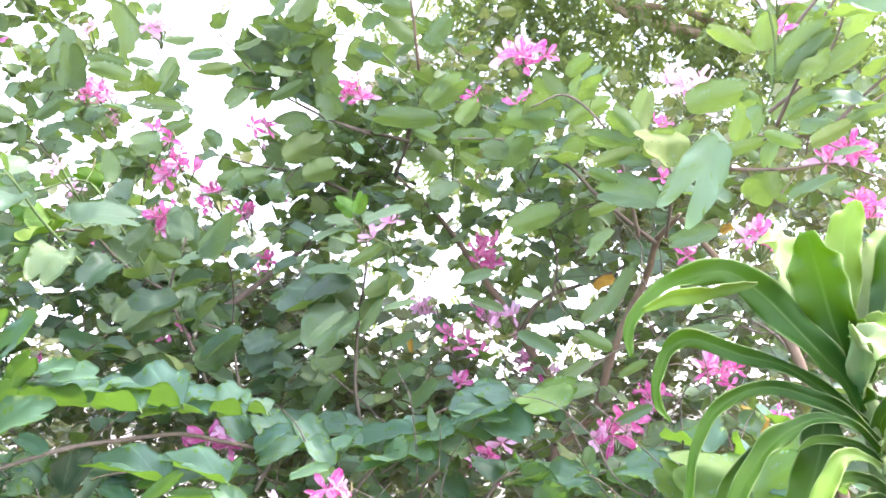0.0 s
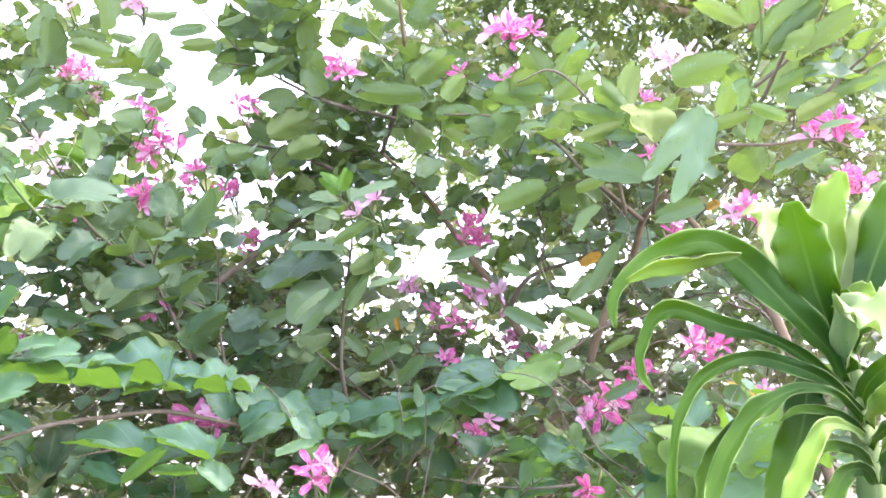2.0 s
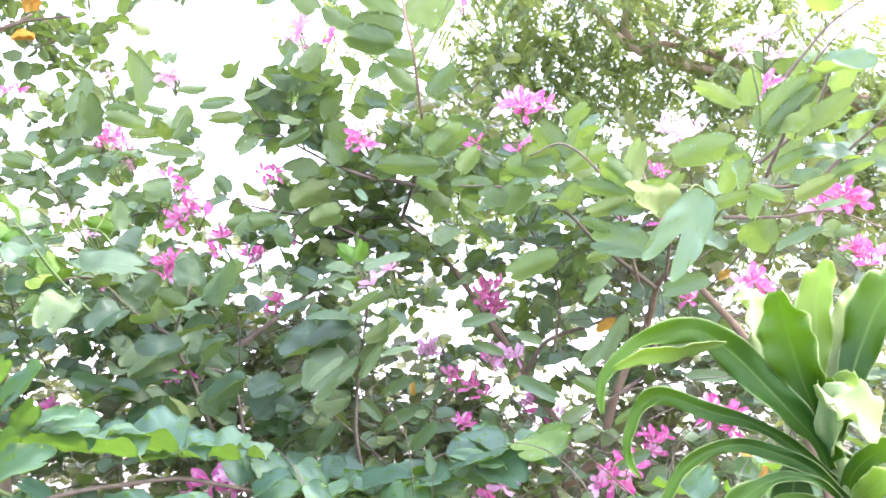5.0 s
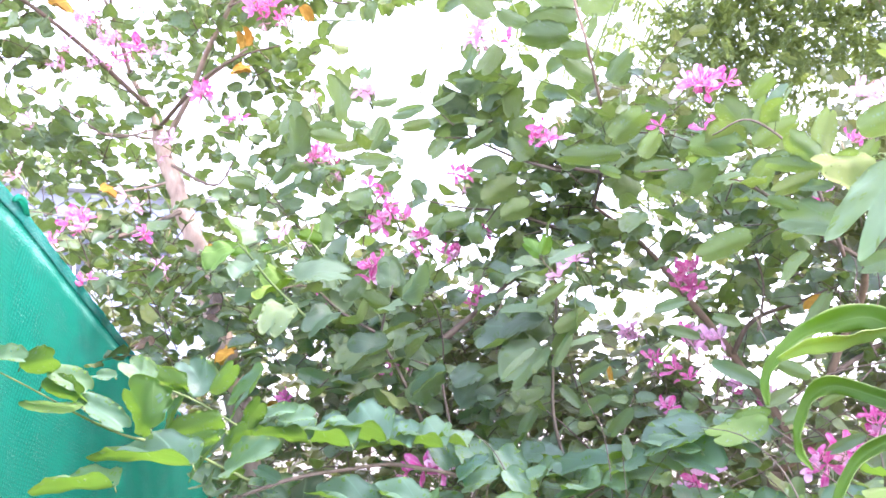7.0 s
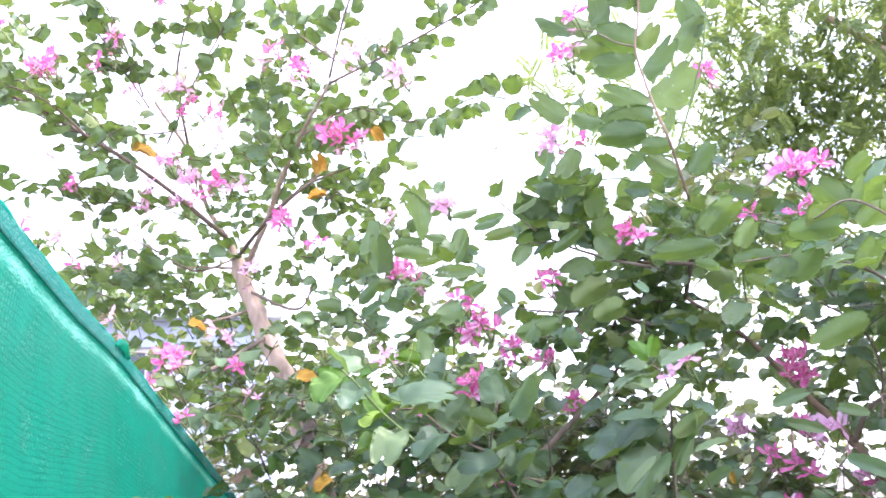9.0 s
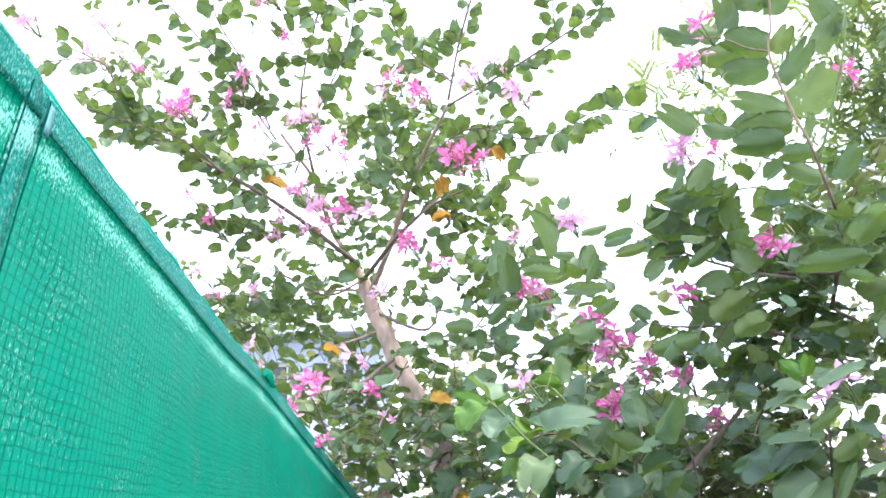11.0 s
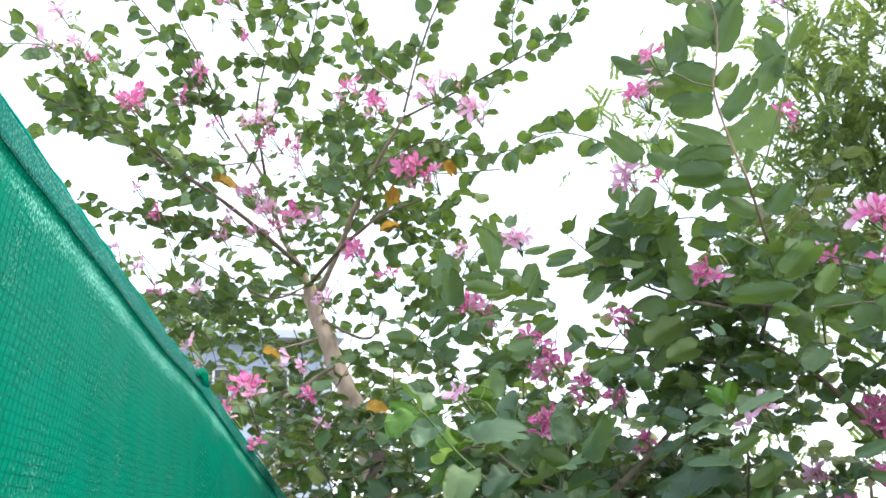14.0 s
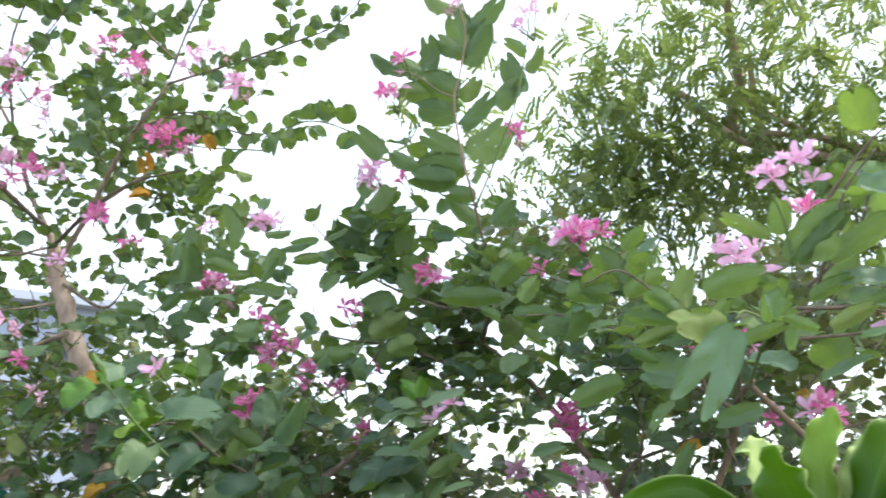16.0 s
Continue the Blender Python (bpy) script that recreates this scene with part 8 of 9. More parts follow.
back.limb([(0.945, 5.369, 4.015), (1.236, 5.281, 3.910), (1.484, 5.287, 3.816)], 0.025, 0.012)
back.mass((0.158, 5.371, 3.840), 0.647, 66)
back.mass((0.566, 5.477, 3.585), 0.647, 66)
back.mass((0.371, 5.791, 3.297), 0.669, 47)
back.mass((-0.009, 6.077, 2.968), 0.566, 38)
back.mass((0.759, 5.438, 3.918), 0.598, 66)
back.mass((1.018, 5.573, 3.521), 0.658, 57)
back.mass((1.448, 5.482, 3.586), 0.658, 66)
back.mass((1.265, 5.368, 3.937), 0.658, 66)
back.mass((1.781, 5.342, 3.743), 0.658, 76)
back.mass((2.143, 5.467, 3.433), 0.669, 76)
back.mass((2.374, 5.287, 3.688), 0.669, 66)
back.mass((2.401, 5.496, 3.057), 0.669, 66)
back.mass((2.147, 5.851, 2.854), 0.691, 57)
back.mass((1.138, 6.148, 2.953), 0.639, 38)
back.mass((1.799, 5.861, 3.186), 0.691, 57)
back.mass((1.541, 6.263, 2.590), 0.649, 38)
back.mass((2.504, 5.908, 2.508), 0.702, 57)
back.mass((0.470, 5.028, 4.481), 0.647, 76)
back.mass((0.969, 5.079, 4.578), 0.658, 76)
back.mass((1.384, 5.149, 4.373), 0.658, 76)
back.mass((1.661, 5.348, 4.109), 0.669, 76)
back.mass((0.142, 5.162, 4.191), 0.588, 57)
back.mass((0.545, 5.407, 3.949), 0.598, 47)
back.mass((-0.072, 5.427, 3.793), 0.538, 38)
back.mass((1.339, 5.677, 3.703), 0.680, 57)
back.mass((0.775, 4.717, 4.969), 0.764, 76)
back.mass((1.412, 4.748, 4.835), 0.764, 76)
back.mass((0.147, 5.068, 4.453), 0.538, 38)
back.mass((-1.195, 5.041, 4.257), 0.365, 23)
back.mass((-0.832, 5.244, 4.035), 0.486, 28)
back.mass((-0.875, 5.143, 4.669), 0.314, 11)
back.mass((0.788, 5.209, 4.108), 0.647, 57)
back.mass((0.086, 5.260, 3.995), 0.588, 47)
back.mass((-0.781, 6.435, 2.047), 0.659, 28)
back.mass((-0.317, 6.213, 3.141), 0.519, 28)
back.mass((0.588, 6.557, 1.448), 0.791, 38)
back.mass((1.513, 6.358, 1.654), 0.778, 38)
back.mass((2.256, 6.160, 1.999), 0.778, 38)
back.mass((-0.138, 5.262, 4.250), 0.547, 47)
back.mass((-0.047, 5.447, 3.843), 0.547, 47)
back.mass((-0.322, 5.568, 3.412), 0.547, 42)
back.mass((-0.251, 5.670, 3.074), 0.547, 38)
back.mass((2.208, 5.400, 2.945), 0.60, 70)
back.mass((1.741, 5.500, 2.686), 0.55, 50)
back.mass((2.439, 5.400, 3.417), 0.60, 70)
back.mass((2.059, 5.500, 3.466), 0.50, 40)
back.mass((0.795, 5.600, 2.637), 0.45, 40)
back.mass((1.338, 5.600, 2.833), 0.50, 45)
back.mass((0.023, 5.200, 3.710), 0.50, 60)
back.mass((-0.188, 5.400, 3.153), 0.50, 40)
back.mass((0.468, 5.200, 3.752), 0.50, 50)
back.mass((1.457, 5.500, 3.603), 0.55, 40)
back.mass((2.070, 5.500, 3.697), 0.55, 40)
back.mass((2.512, 5.500, 3.451), 0.55, 40)
back.mass((2.315, 5.500, 3.044), 0.55, 40)
# Unseen crown masses, added high to one side to shade the trees below.
for q in ((3.1, 3.5, 5.8), (3.6, 4.2, 6.2), (2.6, 3.2, 5.4), (4.2, 5.0, 6.4)):
    back.mass(q, 0.9, 80, 0.34)
back.close()

# ---- the house beyond ----
m = Mat("blue_grey_stucco")
WALL = m.surface(m.mix(m.noise(1.2, 6.0), (0.27, 0.31, 0.39), (0.35, 0.39, 0.47)), 0.9, m.noise(40.0), 0.2, 0.004)
m = Mat("window_glass")
GLASS = m.surface((0.03, 0.04, 0.05), 0.06)
m = Mat("white_sash")
FRAME = m.surface(m.mix(m.noise(8.0), (0.62, 0.62, 0.60), (0.75, 0.75, 0.73)), 0.5)
m = Mat("roof_sheet")
ROOF = m.surface(m.mix(m.noise(2.0), (0.30, 0.33, 0.38), (0.42, 0.45, 0.50)), 0.45)


def add_box(bm, x0, x1, y0, y1, z0, z1):
    v = [bm.verts.new((x, y, z)) for x in (x0, x1) for y in (y0, y1) for z in (z0, z1)]
    for q in ((0, 1, 3, 2), (4, 6, 7, 5), (0, 4, 5, 1), (2, 3, 7, 6), (0, 2, 6, 4), (1, 5, 7, 3)):
        bm.faces.new([v[k] for k in q])


house = thing("house", (-9.3, 8.9, 0), "blue-grey plastered two-storey house beyond the trees", "house")
house.matrix_basis = pose(-9.3, 8.9, 0, 0, 0, 48)


def house_part(name, boxes, material, parent=None):
    bm = bmesh.new()
    for x0, x1, y0, y1, z0, z1 in boxes:
        add_box(bm, x0 * 0.6, x1 * 0.6, y0, y1, z0 * 0.88, z1 * 0.88)
    me = finish(name, bm, material)
    for f in me.polygons:
        f.use_smooth = False
    ob = new(name, me)
    ob.parent = parent or house
    return ob


for z0, z1 in ((0, 0.9), (2.1, 3.6), (4.8, 5.25)):
    house_part("wall", [(-3.0, 3.0, 0, 4.5, z0, z1)], WALL)
for z0, z1 in ((0.9, 2.1), (3.6, 4.8)):
    house_part("wall", [(a, b, 0, 4.5, z0, z1) for a, b in ((-3.0, -2.4), (-1.5, -0.5), (0.4, 1.4), (2.3, 3.0))] + [(-3.0, 3.0, 0.3, 4.5, z0, z1)], WALL)
    for x in (-2.4, -0.5, 1.4):
        w = house_part("window", [(x, x + 0.06, 0.1, 0.18, z0, z1), (x + 0.84, x + 0.9, 0.1, 0.18, z0, z1), (x + 0.42, x + 0.48, 0.1, 0.18, z0 + 0.06, z1 - 0.06), (x + 0.06, x + 0.84, 0.1, 0.18, z0, z0 + 0.06), (x + 0.06, x + 0.84, 0.1, 0.18, z1 - 0.06, z1)], FRAME)
        for dx in (0.06, 0.48):
            house_part("pane", [(x + dx, x + dx + 0.36, 0.13, 0.145, z0 + 0.06, z1 - 0.06)], GLASS, w)
        house_part("sill", [(x - 0.05, x + 0.95, -0.08, 0.1, z0 - 0.06, z0 - 0.004)], FRAME, w)
house_part("roof", [(-3.25, 3.25, -0.25, 4.75, 5.254, 5.40)], ROOF)

# ---- the green shade net ----
TOP = 2.022


def net_material(name, base, glow, dark, glint, warp, weft, line, white, sheer=0.0):
    """Knitted plastic tape: thin dark cords in two directions and short pale dashes of the weave, its glitter painted
    into their colour.
    """
    m = Mat(name)
    uv = m.t.nodes.new("ShaderNodeUVMap")
    sep = m.t.nodes.new("ShaderNodeSeparateXYZ")
    m.l(uv.outputs[0], sep.inputs[0])
    u, v = sep.outputs[0], sep.outputs[1]
    wob = m.math("SUBTRACT", m.noise(5.0, 3.0, "UV"), 0.5)
    u2 = m.math("ADD", u, m.math("MULTIPLY", wob, 0.030))
    v2 = m.math("ADD", v, m.math("MULTIPLY", wob, 0.022))
    big = m.noise(3.0, 4.0, "UV")
    patch = m.noise(11.0, 4.0, "UV")
    lu = m.math("POWER", m.math("ABSOLUTE", m.math("SINE", m.math("MULTIPLY", u2, warp))), 34.0)
    lv = m.math("POWER", m.math("ABSOLUTE", m.math("SINE", m.math("MULTIPLY", v2, weft))), 34.0)
    cord = m.math("MAXIMUM", m.math("MULTIPLY", lu, m.math("ADD", 0.38, patch)), m.math("MULTIPLY", lv, m.math("MULTIPLY", patch, 1.0)))
    dash = m.n("CombineXYZ")
    m.l(m.math("MULTIPLY", u, 520.0), dash.inputs[0])
    m.l(m.math("ADD", m.math("MULTIPLY", v, 170.0), m.math("MULTIPLY", u, 30.0)), dash.inputs[1])
    grain = m.n("TexNoise", Scale=1.0, Detail=2.0, Roughness=0.6)
    m.l(dash.outputs[0], grain.inputs["Vector"])
    g = grain.outputs[0]
    # Painted sparkle: the pale dashes thicken in a strip below the hem.
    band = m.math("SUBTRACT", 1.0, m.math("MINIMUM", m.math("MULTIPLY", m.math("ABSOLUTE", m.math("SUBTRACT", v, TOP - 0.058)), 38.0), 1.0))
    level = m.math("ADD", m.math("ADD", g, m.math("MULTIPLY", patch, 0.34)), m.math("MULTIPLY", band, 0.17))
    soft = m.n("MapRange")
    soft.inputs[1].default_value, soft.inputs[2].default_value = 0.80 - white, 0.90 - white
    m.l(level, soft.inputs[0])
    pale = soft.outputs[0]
    c = m.mix(big, base, tuple(x * 0.7 for x in base))
    c = m.mix(m.math("MULTIPLY", m.math("LESS_THAN", g, 0.40), line), c, dark)
    c = m.mix(cord, c, dark)
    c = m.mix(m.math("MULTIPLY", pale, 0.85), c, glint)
    t = m.mix(patch, glow, tuple(x * 0.62 for x in glow))
    t = m.mix(m.math("MULTIPLY", m.math("LESS_THAN", g, 0.40), line), t, dark)
    t = m.mix(m.math("MULTIPLY", cord, 0.9), t, dark)
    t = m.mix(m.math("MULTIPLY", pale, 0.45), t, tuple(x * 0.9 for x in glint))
    return m.surface(c, 0.42, m.math("ADD", m.math("MULTIPLY", cord, 0.6), g), 0.5, 0.0015, t, 0.55, spec=0.08, sheer=sheer, tint=(0.02, 0.66, 0.52))


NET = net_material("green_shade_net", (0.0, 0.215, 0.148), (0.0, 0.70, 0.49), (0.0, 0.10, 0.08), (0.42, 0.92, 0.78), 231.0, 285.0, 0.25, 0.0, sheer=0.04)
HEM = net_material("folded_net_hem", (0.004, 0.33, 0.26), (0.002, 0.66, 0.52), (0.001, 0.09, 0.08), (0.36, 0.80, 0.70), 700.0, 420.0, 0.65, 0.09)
m = Mat("dark_green_thread")
THREAD = m.surface((0.003, 0.045, 0.038), 0.9, spec=0.0)
m = Mat("grey_tape")
TAPE = m.surface(m.mix(m.noise(60.0), (0.04, 0.16, 0.17), (0.07, 0.22, 0.23)), 0.5, m.noise(200.0), 0.2, 0.0005)
A0 = Vector((-0.154, 0.137, 0))
DIR = Vector((-0.648, 0.762, 0))
OUT = Vector((0.762, 0.648, 0))
CORNER = 1.55
BACKWARD = Vector((-0.45, 0.893, 0))


def net_point(s, z, off=0.0):
    """A place on the net: s along the fence, z up the cloth; past the tied corner it runs on and sinks."""
    bulge = 0.018 * noise.noise(Vector((s * 1.8, z * 1.2, 3))) + 0.005 * noise.noise(Vector((s * 9 + z * 3, z * 2.5, 8)))
    hold = min(1.0, (TOP - z) * 6 + 0.12)
    sag = 0.008 * math.exp(-s * s * 12) - 0.006 * math.exp(-((s - 1.0) / 0.35) ** 2)
    far = max(0.0, s - CORNER)
    return A0 + DIR * min(s, CORNER) + BACKWARD * far + OUT * (off + bulge * hold) + UP * ((z - 0.335 * far * z / TOP) + sag * max(0, 1 - (TOP - z) * 2))


def net_sheet(name, s0, s1, z0, z1, off, material, ns, nz, lean=0.0, parent=None, label=""):
    bm = bmesh.new()
    uv = bm.loops.layers.uv.new("UVMap")
    rows = []
    for j in range(nz + 1):
        z = z1 + (z0 - z1) * (j / nz) ** 1.4
        row = []
        for i in range(ns + 1):
            s = s0 + (s1 - s0) * i / ns - lean * (TOP - z)
            row.append((bm.verts.new(net_point(s, z, off)), s + 0.4 * (TOP - z), z))
        rows.append(row)
    for a, b in zip(rows, rows[1:]):
        for i in range(ns):
            q = (a[i], a[i + 1], b[i + 1], b[i])
            f = bm.faces.new([x[0] for x in q])
            for lp, x in zip(f.loops, q):
                lp[uv].uv = (x[1], x[2])
    ob = part(name, bm, material, parent, label)
    mod = ob.modifiers.new("thick", "SOLIDIFY")
    mod.thickness = 0.0015
    return ob


net = thing("shade_net_fence", A0 + DIR * 1.5, "green knitted shade net fence with folded dark hem", "net fence")
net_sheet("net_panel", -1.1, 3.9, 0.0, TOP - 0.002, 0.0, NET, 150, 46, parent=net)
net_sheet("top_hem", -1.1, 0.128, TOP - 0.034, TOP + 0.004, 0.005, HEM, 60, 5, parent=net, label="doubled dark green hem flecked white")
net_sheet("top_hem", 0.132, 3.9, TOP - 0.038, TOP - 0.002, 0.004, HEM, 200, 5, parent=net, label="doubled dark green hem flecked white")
net_sheet("seam", 0.112, 0.146, 1.2, TOP - 0.004, 0.0055, HEM, 4, 40, 0.4, net, "doubled seam in the net")
net_sheet("seam_tape", 0.148, 0.160, TOP - 0.045, TOP - 0.012, 0.0075, TAPE, 2, 4, 0.4, net, "scrap of grey tape on the seam")
for off in (0.147, 0.111):
    bm = bmesh.new()
    add_tube(bm, [net_point(off - 0.4 * (TOP - z), z, 0.008) for z in [TOP - 0.01 - 0.02 * k for k in range(40)]], 0.0008, 0.0008, 5)
    part("seam_thread", bm, THREAD, net, "dark stitched thread")
bm = bmesh.new()
add_tube(bm, [net_point(0.13 + 3.77 * k / 110, TOP - 0.038, 0.0055) + UP * 0.003 * noise.noise(Vector((k * 0.7, 0, 1))) for k in range(111)], 0.0005, 0.0005, 5, 0.5)
part("hem_thread", bm, THREAD, net, "dark stitched thread")
bm = bmesh.new()
add_tube(bm, [net_point(-1.1 + 5.0 * k / 160, TOP, 0.003) + UP * 0.0015 * noise.noise(Vector((k * 1.3, 0, 5))) for k in range(161)], 0.0032, 0.0032, 6, 0.9)
part("edge_cord", bm, HEM, net)
bm = bmesh.new()
q = net_point(1.53, TOP, 0.012)
add_tube(bm, smooth_line([q - DIR * 0.06 - UP * 0.012, q - DIR * 0.02 + UP * 0.004, q + DIR * 0.03 + UP * 0.006, q + DIR * 0.07 - UP * 0.02], 4), 0.004, 0.011, 8, 0.8)
part("tied_corner", bm, NET, net, "bunched knot of net")

# ---- the corn plant ----
def strap_material(name, low, high, glow):
    m = Mat(name)
    uv = m.t.nodes.new("ShaderNodeUVMap")
    sep = m.t.nodes.new("ShaderNodeSeparateXYZ")
    m.l(uv.outputs[0], sep.inputs[0])
    x = m.math("ABSOLUTE", m.math("SUBTRACT", sep.outputs[0], 0.5))
    band = m.math("SUBTRACT", 1.0, m.math("MINIMUM", m.math("MULTIPLY", x, 22.0), 1.0))
    fine = m.math("ABSOLUTE", m.math("SINE", m.math("MULTIPLY", sep.outputs[0], 90.0)))
    c = m.mix(m.chance(), low, high)
    c = m.mix(m.math("MULTIPLY", fine, 0.15), c, tuple(v * 1.7 for v in high))
    c = m.mix(m.math("MULTIPLY", band, 0.6), c, (0.26, 0.40, 0.10))
    c = m.mix(m.math("MULTIPLY", m.noise(14.0), 0.4), c, tuple(v * 0.8 for v in low))
    # Tip half painted yellower: sun shining through it is put into the colour.
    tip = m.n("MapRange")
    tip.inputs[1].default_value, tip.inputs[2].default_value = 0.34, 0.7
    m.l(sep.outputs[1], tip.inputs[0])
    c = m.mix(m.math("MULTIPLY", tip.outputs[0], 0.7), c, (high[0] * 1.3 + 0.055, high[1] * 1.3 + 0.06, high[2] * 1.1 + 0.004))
    margin = m.math("GREATER_THAN", x, 0.475)
    c = m.mix(m.math("MULTIPLY", margin, 0.6), c, (0.42, 0.50, 0.20))
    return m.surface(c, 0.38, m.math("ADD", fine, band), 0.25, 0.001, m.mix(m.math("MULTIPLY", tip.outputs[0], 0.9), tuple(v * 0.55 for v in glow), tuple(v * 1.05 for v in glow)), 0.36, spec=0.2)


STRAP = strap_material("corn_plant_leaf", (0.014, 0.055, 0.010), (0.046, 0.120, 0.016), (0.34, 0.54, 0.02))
# Lighter copies of the strap green, with sun and backlight in their colour.
LIME = strap_material("corn_plant_sunlit_leaf", (0.10, 0.18, 0.03), (0.155, 0.255, 0.045), (0.50, 0.65, 0.10))
PALEBLADE = strap_material("corn_plant_backlit_blade", (0.25, 0.33, 0.14), (0.32, 0.40, 0.18), (0.58, 0.70, 0.28))
corn = thing("corn_plant", (0.80, 1.06, 0.0), "bright green corn plant with arching glossy strap leaves", "plant")


def strap(points, widths, material=None, facing=(-0.15, -0.95, 0.25), fold=0.4, wave=0.45):
    """An arching strap leaf with a channelled middle, wavy margins and a width given along it."""
    line = smooth_line(points, 6)
    wide = [q.x for q in smooth_line([(w, 0, 0) for w in widths], 6)]
    bm = bmesh.new()
    uv = bm.loops.layers.uv.new("UVMap")
    rows = []
    n = len(line)
    for k, q in enumerate(line):
        f = k / (n - 1)
        d = (line[min(k + 1, n - 1)] - line[max(k - 1, 0)]).normalized()
        nm = Vector(facing) + Vector((0.45 * math.sin(n * 1.7 + f * 3), 0, 0.35 * math.sin(n * 2.9 + f * 4)))
        nm = (nm - d * nm.dot(d)).normalized()
        s = d.cross(nm)
        w = max(0.0012, wide[k]) / 2
        row = []
        for j in range(11):
            x = -1 + j / 5
            z = fold * w * (abs(x) ** 1.4 - 0.3) + wave * w * (math.sin(f * 13 + (2.3 if x > 0 else 0) + n) + 0.8 * math.sin(f * 31 + x + n * 3)) * abs(x) ** 3
            row.append((bm.verts.new(q + s * x * w + nm * z), j / 10, f))
        rows.append(row)
    for a, b in zip(rows, rows[1:]):
        for j in range(10):
            q = (a[j], a[j + 1], b[j + 1], b[j])
            face = bm.faces.new([p[0] for p in q])
            for lp, p in zip(face.loops, q):
                lp[uv].uv = (p[1], p[2])
    ob = part("strap_leaf", bm, material or STRAP, corn, "pale lime-green sunlit blade" if material else "")
    mod = ob.modifiers.new("thick", "SOLIDIFY")
    mod.thickness = 0.0009


bm = bmesh.new()
add_tube(bm, smooth_line([(0.80, 1.06, -0.1), (0.79, 1.06, 0.6), (0.740, 1.050, 1.373), (0.737, 1.050, 1.421), (0.733, 1.060, 1.485), (0.724, 1.060, 1.519)]), 0.016, 0.011, 12, 0.3)
part("stem", bm, GREENSTEM, corn, "pale green ringed cane")
strap([(0.726, 1.070, 1.540), (0.717, 1.076, 1.601), (0.724, 1.082, 1.645), (0.728, 1.088, 1.687), (0.742, 1.094, 1.724), (0.749, 1.100, 1.739)], (0.0185, 0.0278, 0.0392, 0.0394, 0.0274, 0.0038), LIME)
strap([(0.722, 1.070, 1.536), (0.677, 1.083, 1.601), (0.667, 1.095, 1.643), (0.659, 1.108, 1.682), (0.657, 1.120, 1.707)], (0.0138, 0.0374, 0.0567, 0.0574, 0.0194), PALEBLADE, facing=(0.35, -0.9, 0.2))
strap([(0.734, 1.080, 1.536), (0.751, 1.090, 1.602), (0.761, 1.100, 1.647), (0.776, 1.110, 1.685), (0.786, 1.120, 1.708)], (0.0186, 0.0301, 0.0399, 0.0336, 0.0097), PALEBLADE, facing=(-0.3, -0.9, 0.2))
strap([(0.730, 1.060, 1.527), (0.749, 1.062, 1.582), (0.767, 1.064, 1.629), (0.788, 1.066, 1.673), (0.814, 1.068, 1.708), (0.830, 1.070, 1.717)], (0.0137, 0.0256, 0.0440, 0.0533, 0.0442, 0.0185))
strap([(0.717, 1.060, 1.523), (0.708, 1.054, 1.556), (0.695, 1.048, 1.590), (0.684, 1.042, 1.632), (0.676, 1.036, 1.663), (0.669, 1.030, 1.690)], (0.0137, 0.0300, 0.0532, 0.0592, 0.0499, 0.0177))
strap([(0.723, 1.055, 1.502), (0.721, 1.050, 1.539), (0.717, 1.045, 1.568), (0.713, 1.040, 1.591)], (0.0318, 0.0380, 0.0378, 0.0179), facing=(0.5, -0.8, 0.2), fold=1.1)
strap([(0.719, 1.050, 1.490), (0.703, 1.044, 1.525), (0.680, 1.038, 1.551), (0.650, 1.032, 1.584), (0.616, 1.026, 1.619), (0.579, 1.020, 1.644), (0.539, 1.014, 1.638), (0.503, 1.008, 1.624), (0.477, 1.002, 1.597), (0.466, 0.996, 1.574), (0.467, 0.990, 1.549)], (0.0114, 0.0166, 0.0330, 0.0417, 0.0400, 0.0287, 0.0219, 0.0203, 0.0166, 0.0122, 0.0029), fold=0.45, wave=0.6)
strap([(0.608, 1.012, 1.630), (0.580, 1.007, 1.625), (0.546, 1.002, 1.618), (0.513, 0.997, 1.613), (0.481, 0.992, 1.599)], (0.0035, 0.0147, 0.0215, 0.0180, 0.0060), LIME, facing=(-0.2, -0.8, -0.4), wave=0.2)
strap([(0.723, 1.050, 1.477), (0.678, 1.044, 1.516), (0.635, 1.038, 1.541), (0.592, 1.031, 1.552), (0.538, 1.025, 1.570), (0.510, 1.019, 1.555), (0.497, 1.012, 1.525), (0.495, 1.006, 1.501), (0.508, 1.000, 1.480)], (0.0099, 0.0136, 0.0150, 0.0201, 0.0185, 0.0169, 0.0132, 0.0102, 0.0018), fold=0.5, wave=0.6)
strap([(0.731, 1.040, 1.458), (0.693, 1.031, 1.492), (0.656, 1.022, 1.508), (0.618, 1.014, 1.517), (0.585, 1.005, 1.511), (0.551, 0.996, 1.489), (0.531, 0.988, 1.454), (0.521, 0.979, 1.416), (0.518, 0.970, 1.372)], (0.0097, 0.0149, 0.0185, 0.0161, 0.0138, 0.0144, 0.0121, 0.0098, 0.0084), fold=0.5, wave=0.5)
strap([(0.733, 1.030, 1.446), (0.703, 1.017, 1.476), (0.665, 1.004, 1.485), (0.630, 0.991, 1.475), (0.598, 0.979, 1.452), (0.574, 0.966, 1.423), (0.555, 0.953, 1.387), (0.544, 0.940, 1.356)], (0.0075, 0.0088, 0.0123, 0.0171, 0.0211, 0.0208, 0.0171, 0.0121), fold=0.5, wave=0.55)
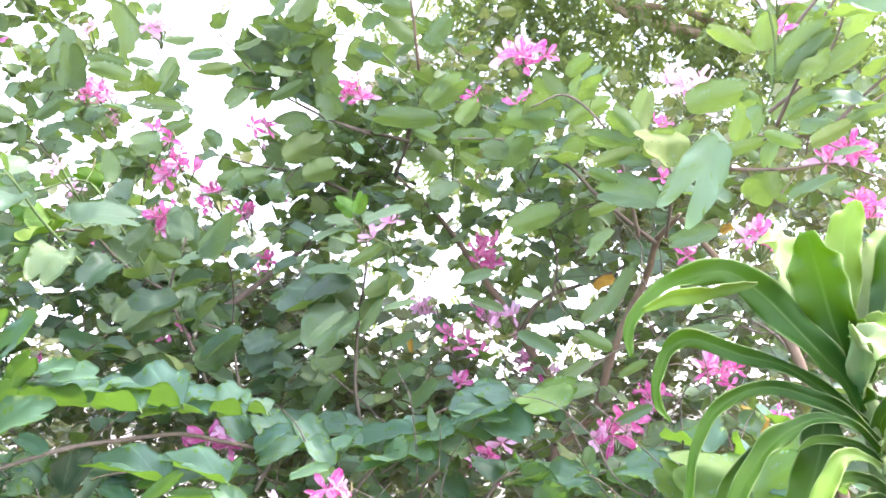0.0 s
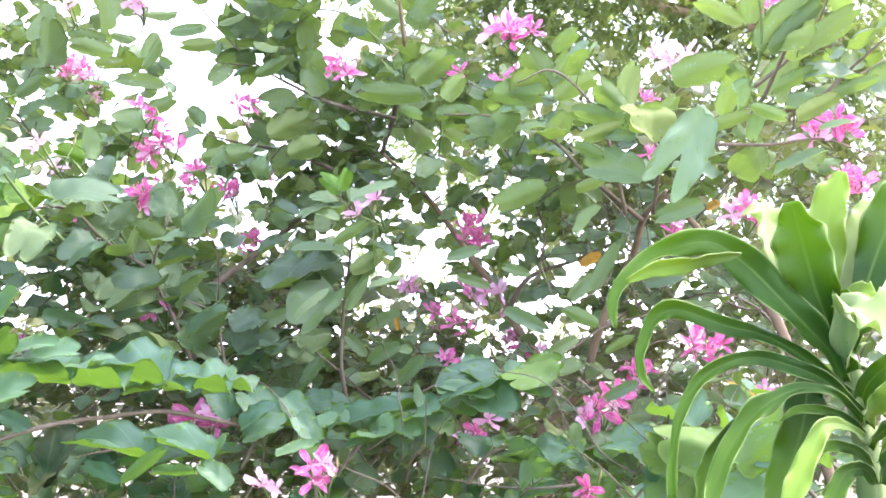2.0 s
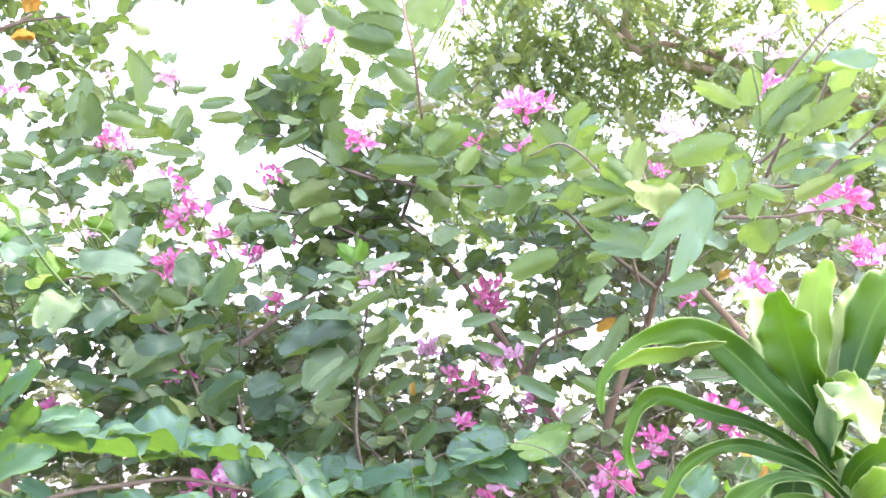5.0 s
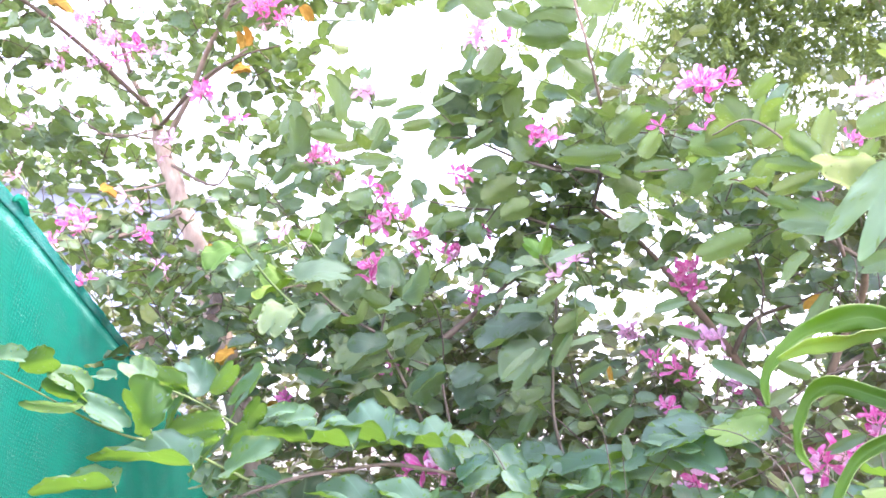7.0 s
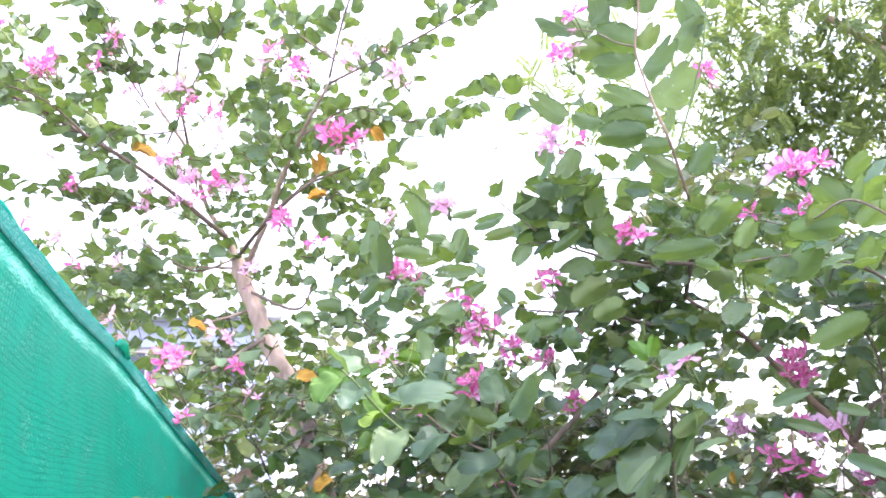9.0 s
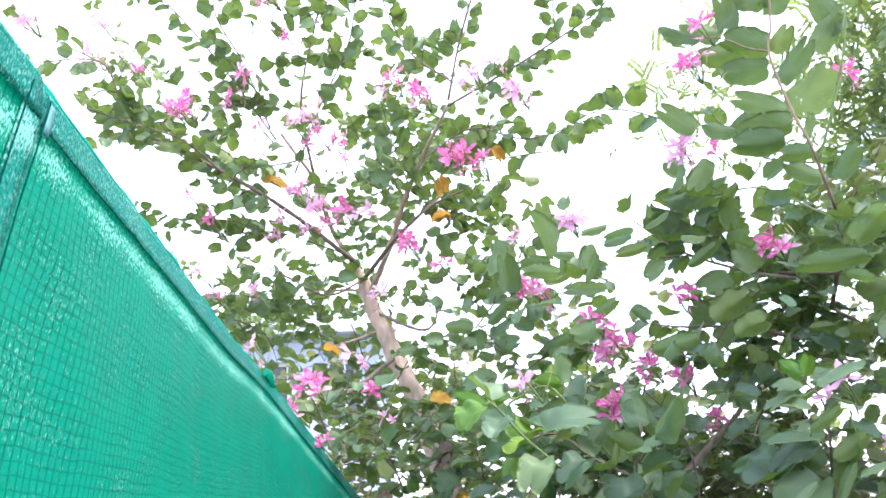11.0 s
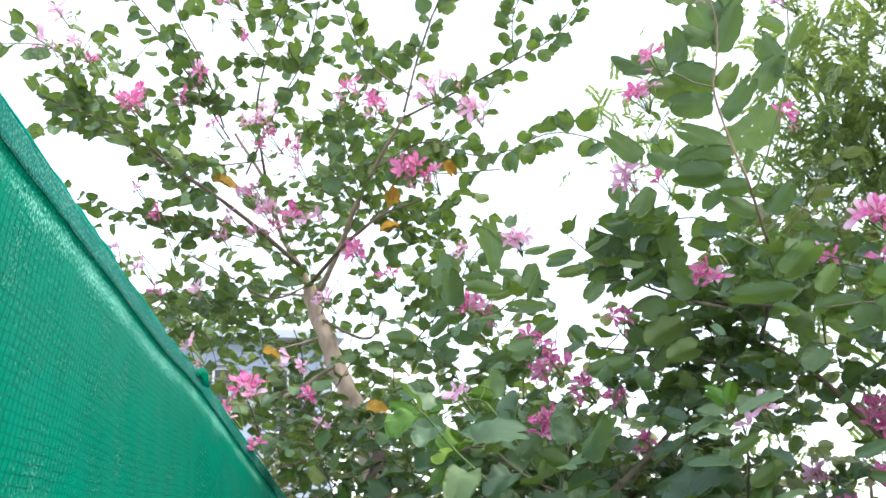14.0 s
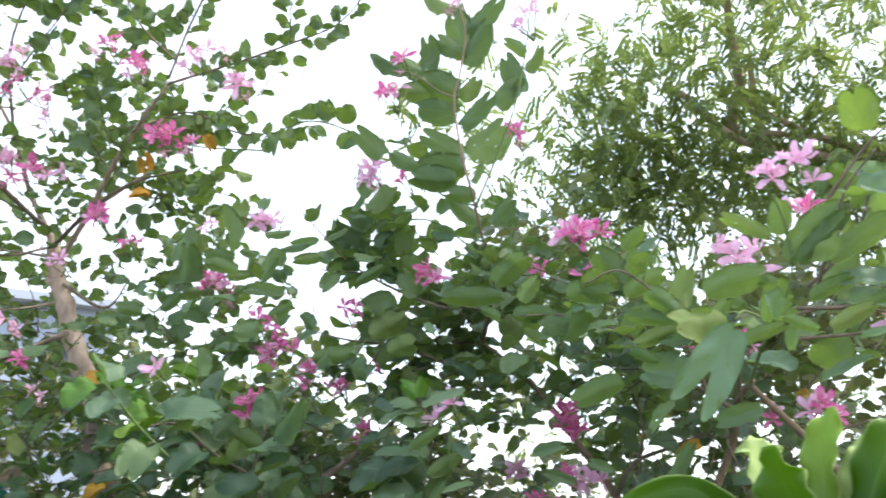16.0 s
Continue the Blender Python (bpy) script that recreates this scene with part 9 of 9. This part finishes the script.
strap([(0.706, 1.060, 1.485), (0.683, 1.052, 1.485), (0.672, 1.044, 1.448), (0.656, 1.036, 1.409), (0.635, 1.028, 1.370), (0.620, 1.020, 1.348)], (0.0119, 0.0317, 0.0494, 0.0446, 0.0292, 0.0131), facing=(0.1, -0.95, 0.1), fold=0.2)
strap([(0.653, 1.080, 1.467), (0.613, 1.075, 1.445), (0.582, 1.070, 1.412), (0.568, 1.065, 1.379), (0.559, 1.060, 1.347)], (0.0047, 0.0158, 0.0203, 0.0229, 0.0183))
strap([(0.720, 1.040, 1.510), (0.715, 1.012, 1.566), (0.720, 0.985, 1.567), (0.727, 0.958, 1.546), (0.725, 0.930, 1.523)], (0.0179, 0.0304, 0.0439, 0.0393, 0.0135), PALEBLADE, facing=(-0.1, -0.55, 0.8), fold=0.5, wave=0.5)
strap([(0.732, 1.050, 1.552), (0.735, 1.040, 1.585), (0.741, 1.030, 1.587), (0.747, 1.020, 1.578)], (0.0136, 0.0197, 0.0204, 0.0088), LIME)
strap([(0.735, 1.050, 1.465), (0.738, 1.038, 1.486), (0.754, 1.025, 1.506), (0.773, 1.012, 1.517), (0.786, 1.000, 1.511)], (0.0127, 0.0196, 0.0238, 0.0217, 0.0086))
strap([(0.731, 1.030, 1.446), (0.738, 1.010, 1.465), (0.754, 0.990, 1.482), (0.772, 0.970, 1.488)], (0.0159, 0.0243, 0.0272, 0.0166), LIME)
strap([(0.728, 1.020, 1.424), (0.741, 1.000, 1.443), (0.757, 0.980, 1.450), (0.764, 0.960, 1.445)], (0.0114, 0.0172, 0.0185, 0.0082))
strap([(0.721, 1.010, 1.432), (0.697, 0.992, 1.447), (0.673, 0.974, 1.448), (0.653, 0.956, 1.427), (0.634, 0.938, 1.402), (0.616, 0.920, 1.372)], (0.0095, 0.0122, 0.0154, 0.0199, 0.0222, 0.0165), LIME, fold=0.35, wave=0.35)
strap([(0.729, 1.030, 1.438), (0.708, 1.022, 1.454), (0.682, 1.015, 1.462), (0.653, 1.008, 1.461), (0.635, 1.000, 1.451)], (0.0062, 0.0088, 0.0105, 0.0086, 0.0021))
strap([(0.731, 1.020, 1.404), (0.713, 1.005, 1.420), (0.686, 0.990, 1.427), (0.663, 0.975, 1.421), (0.648, 0.960, 1.399)], (0.0070, 0.0112, 0.0127, 0.0109, 0.0033))
strap([(0.726, 1.000, 1.388), (0.711, 0.988, 1.404), (0.689, 0.975, 1.401), (0.669, 0.962, 1.377), (0.657, 0.950, 1.358)], (0.0086, 0.0144, 0.0184, 0.0181, 0.0122))
strap([(0.731, 1.000, 1.410), (0.733, 0.983, 1.429), (0.745, 0.967, 1.437), (0.756, 0.950, 1.431)], (0.0069, 0.0110, 0.0124, 0.0057), LIME)
strap([(0.731, 1.000, 1.388), (0.732, 0.983, 1.412), (0.740, 0.967, 1.418), (0.747, 0.950, 1.402)], (0.0086, 0.0169, 0.0182, 0.0081))
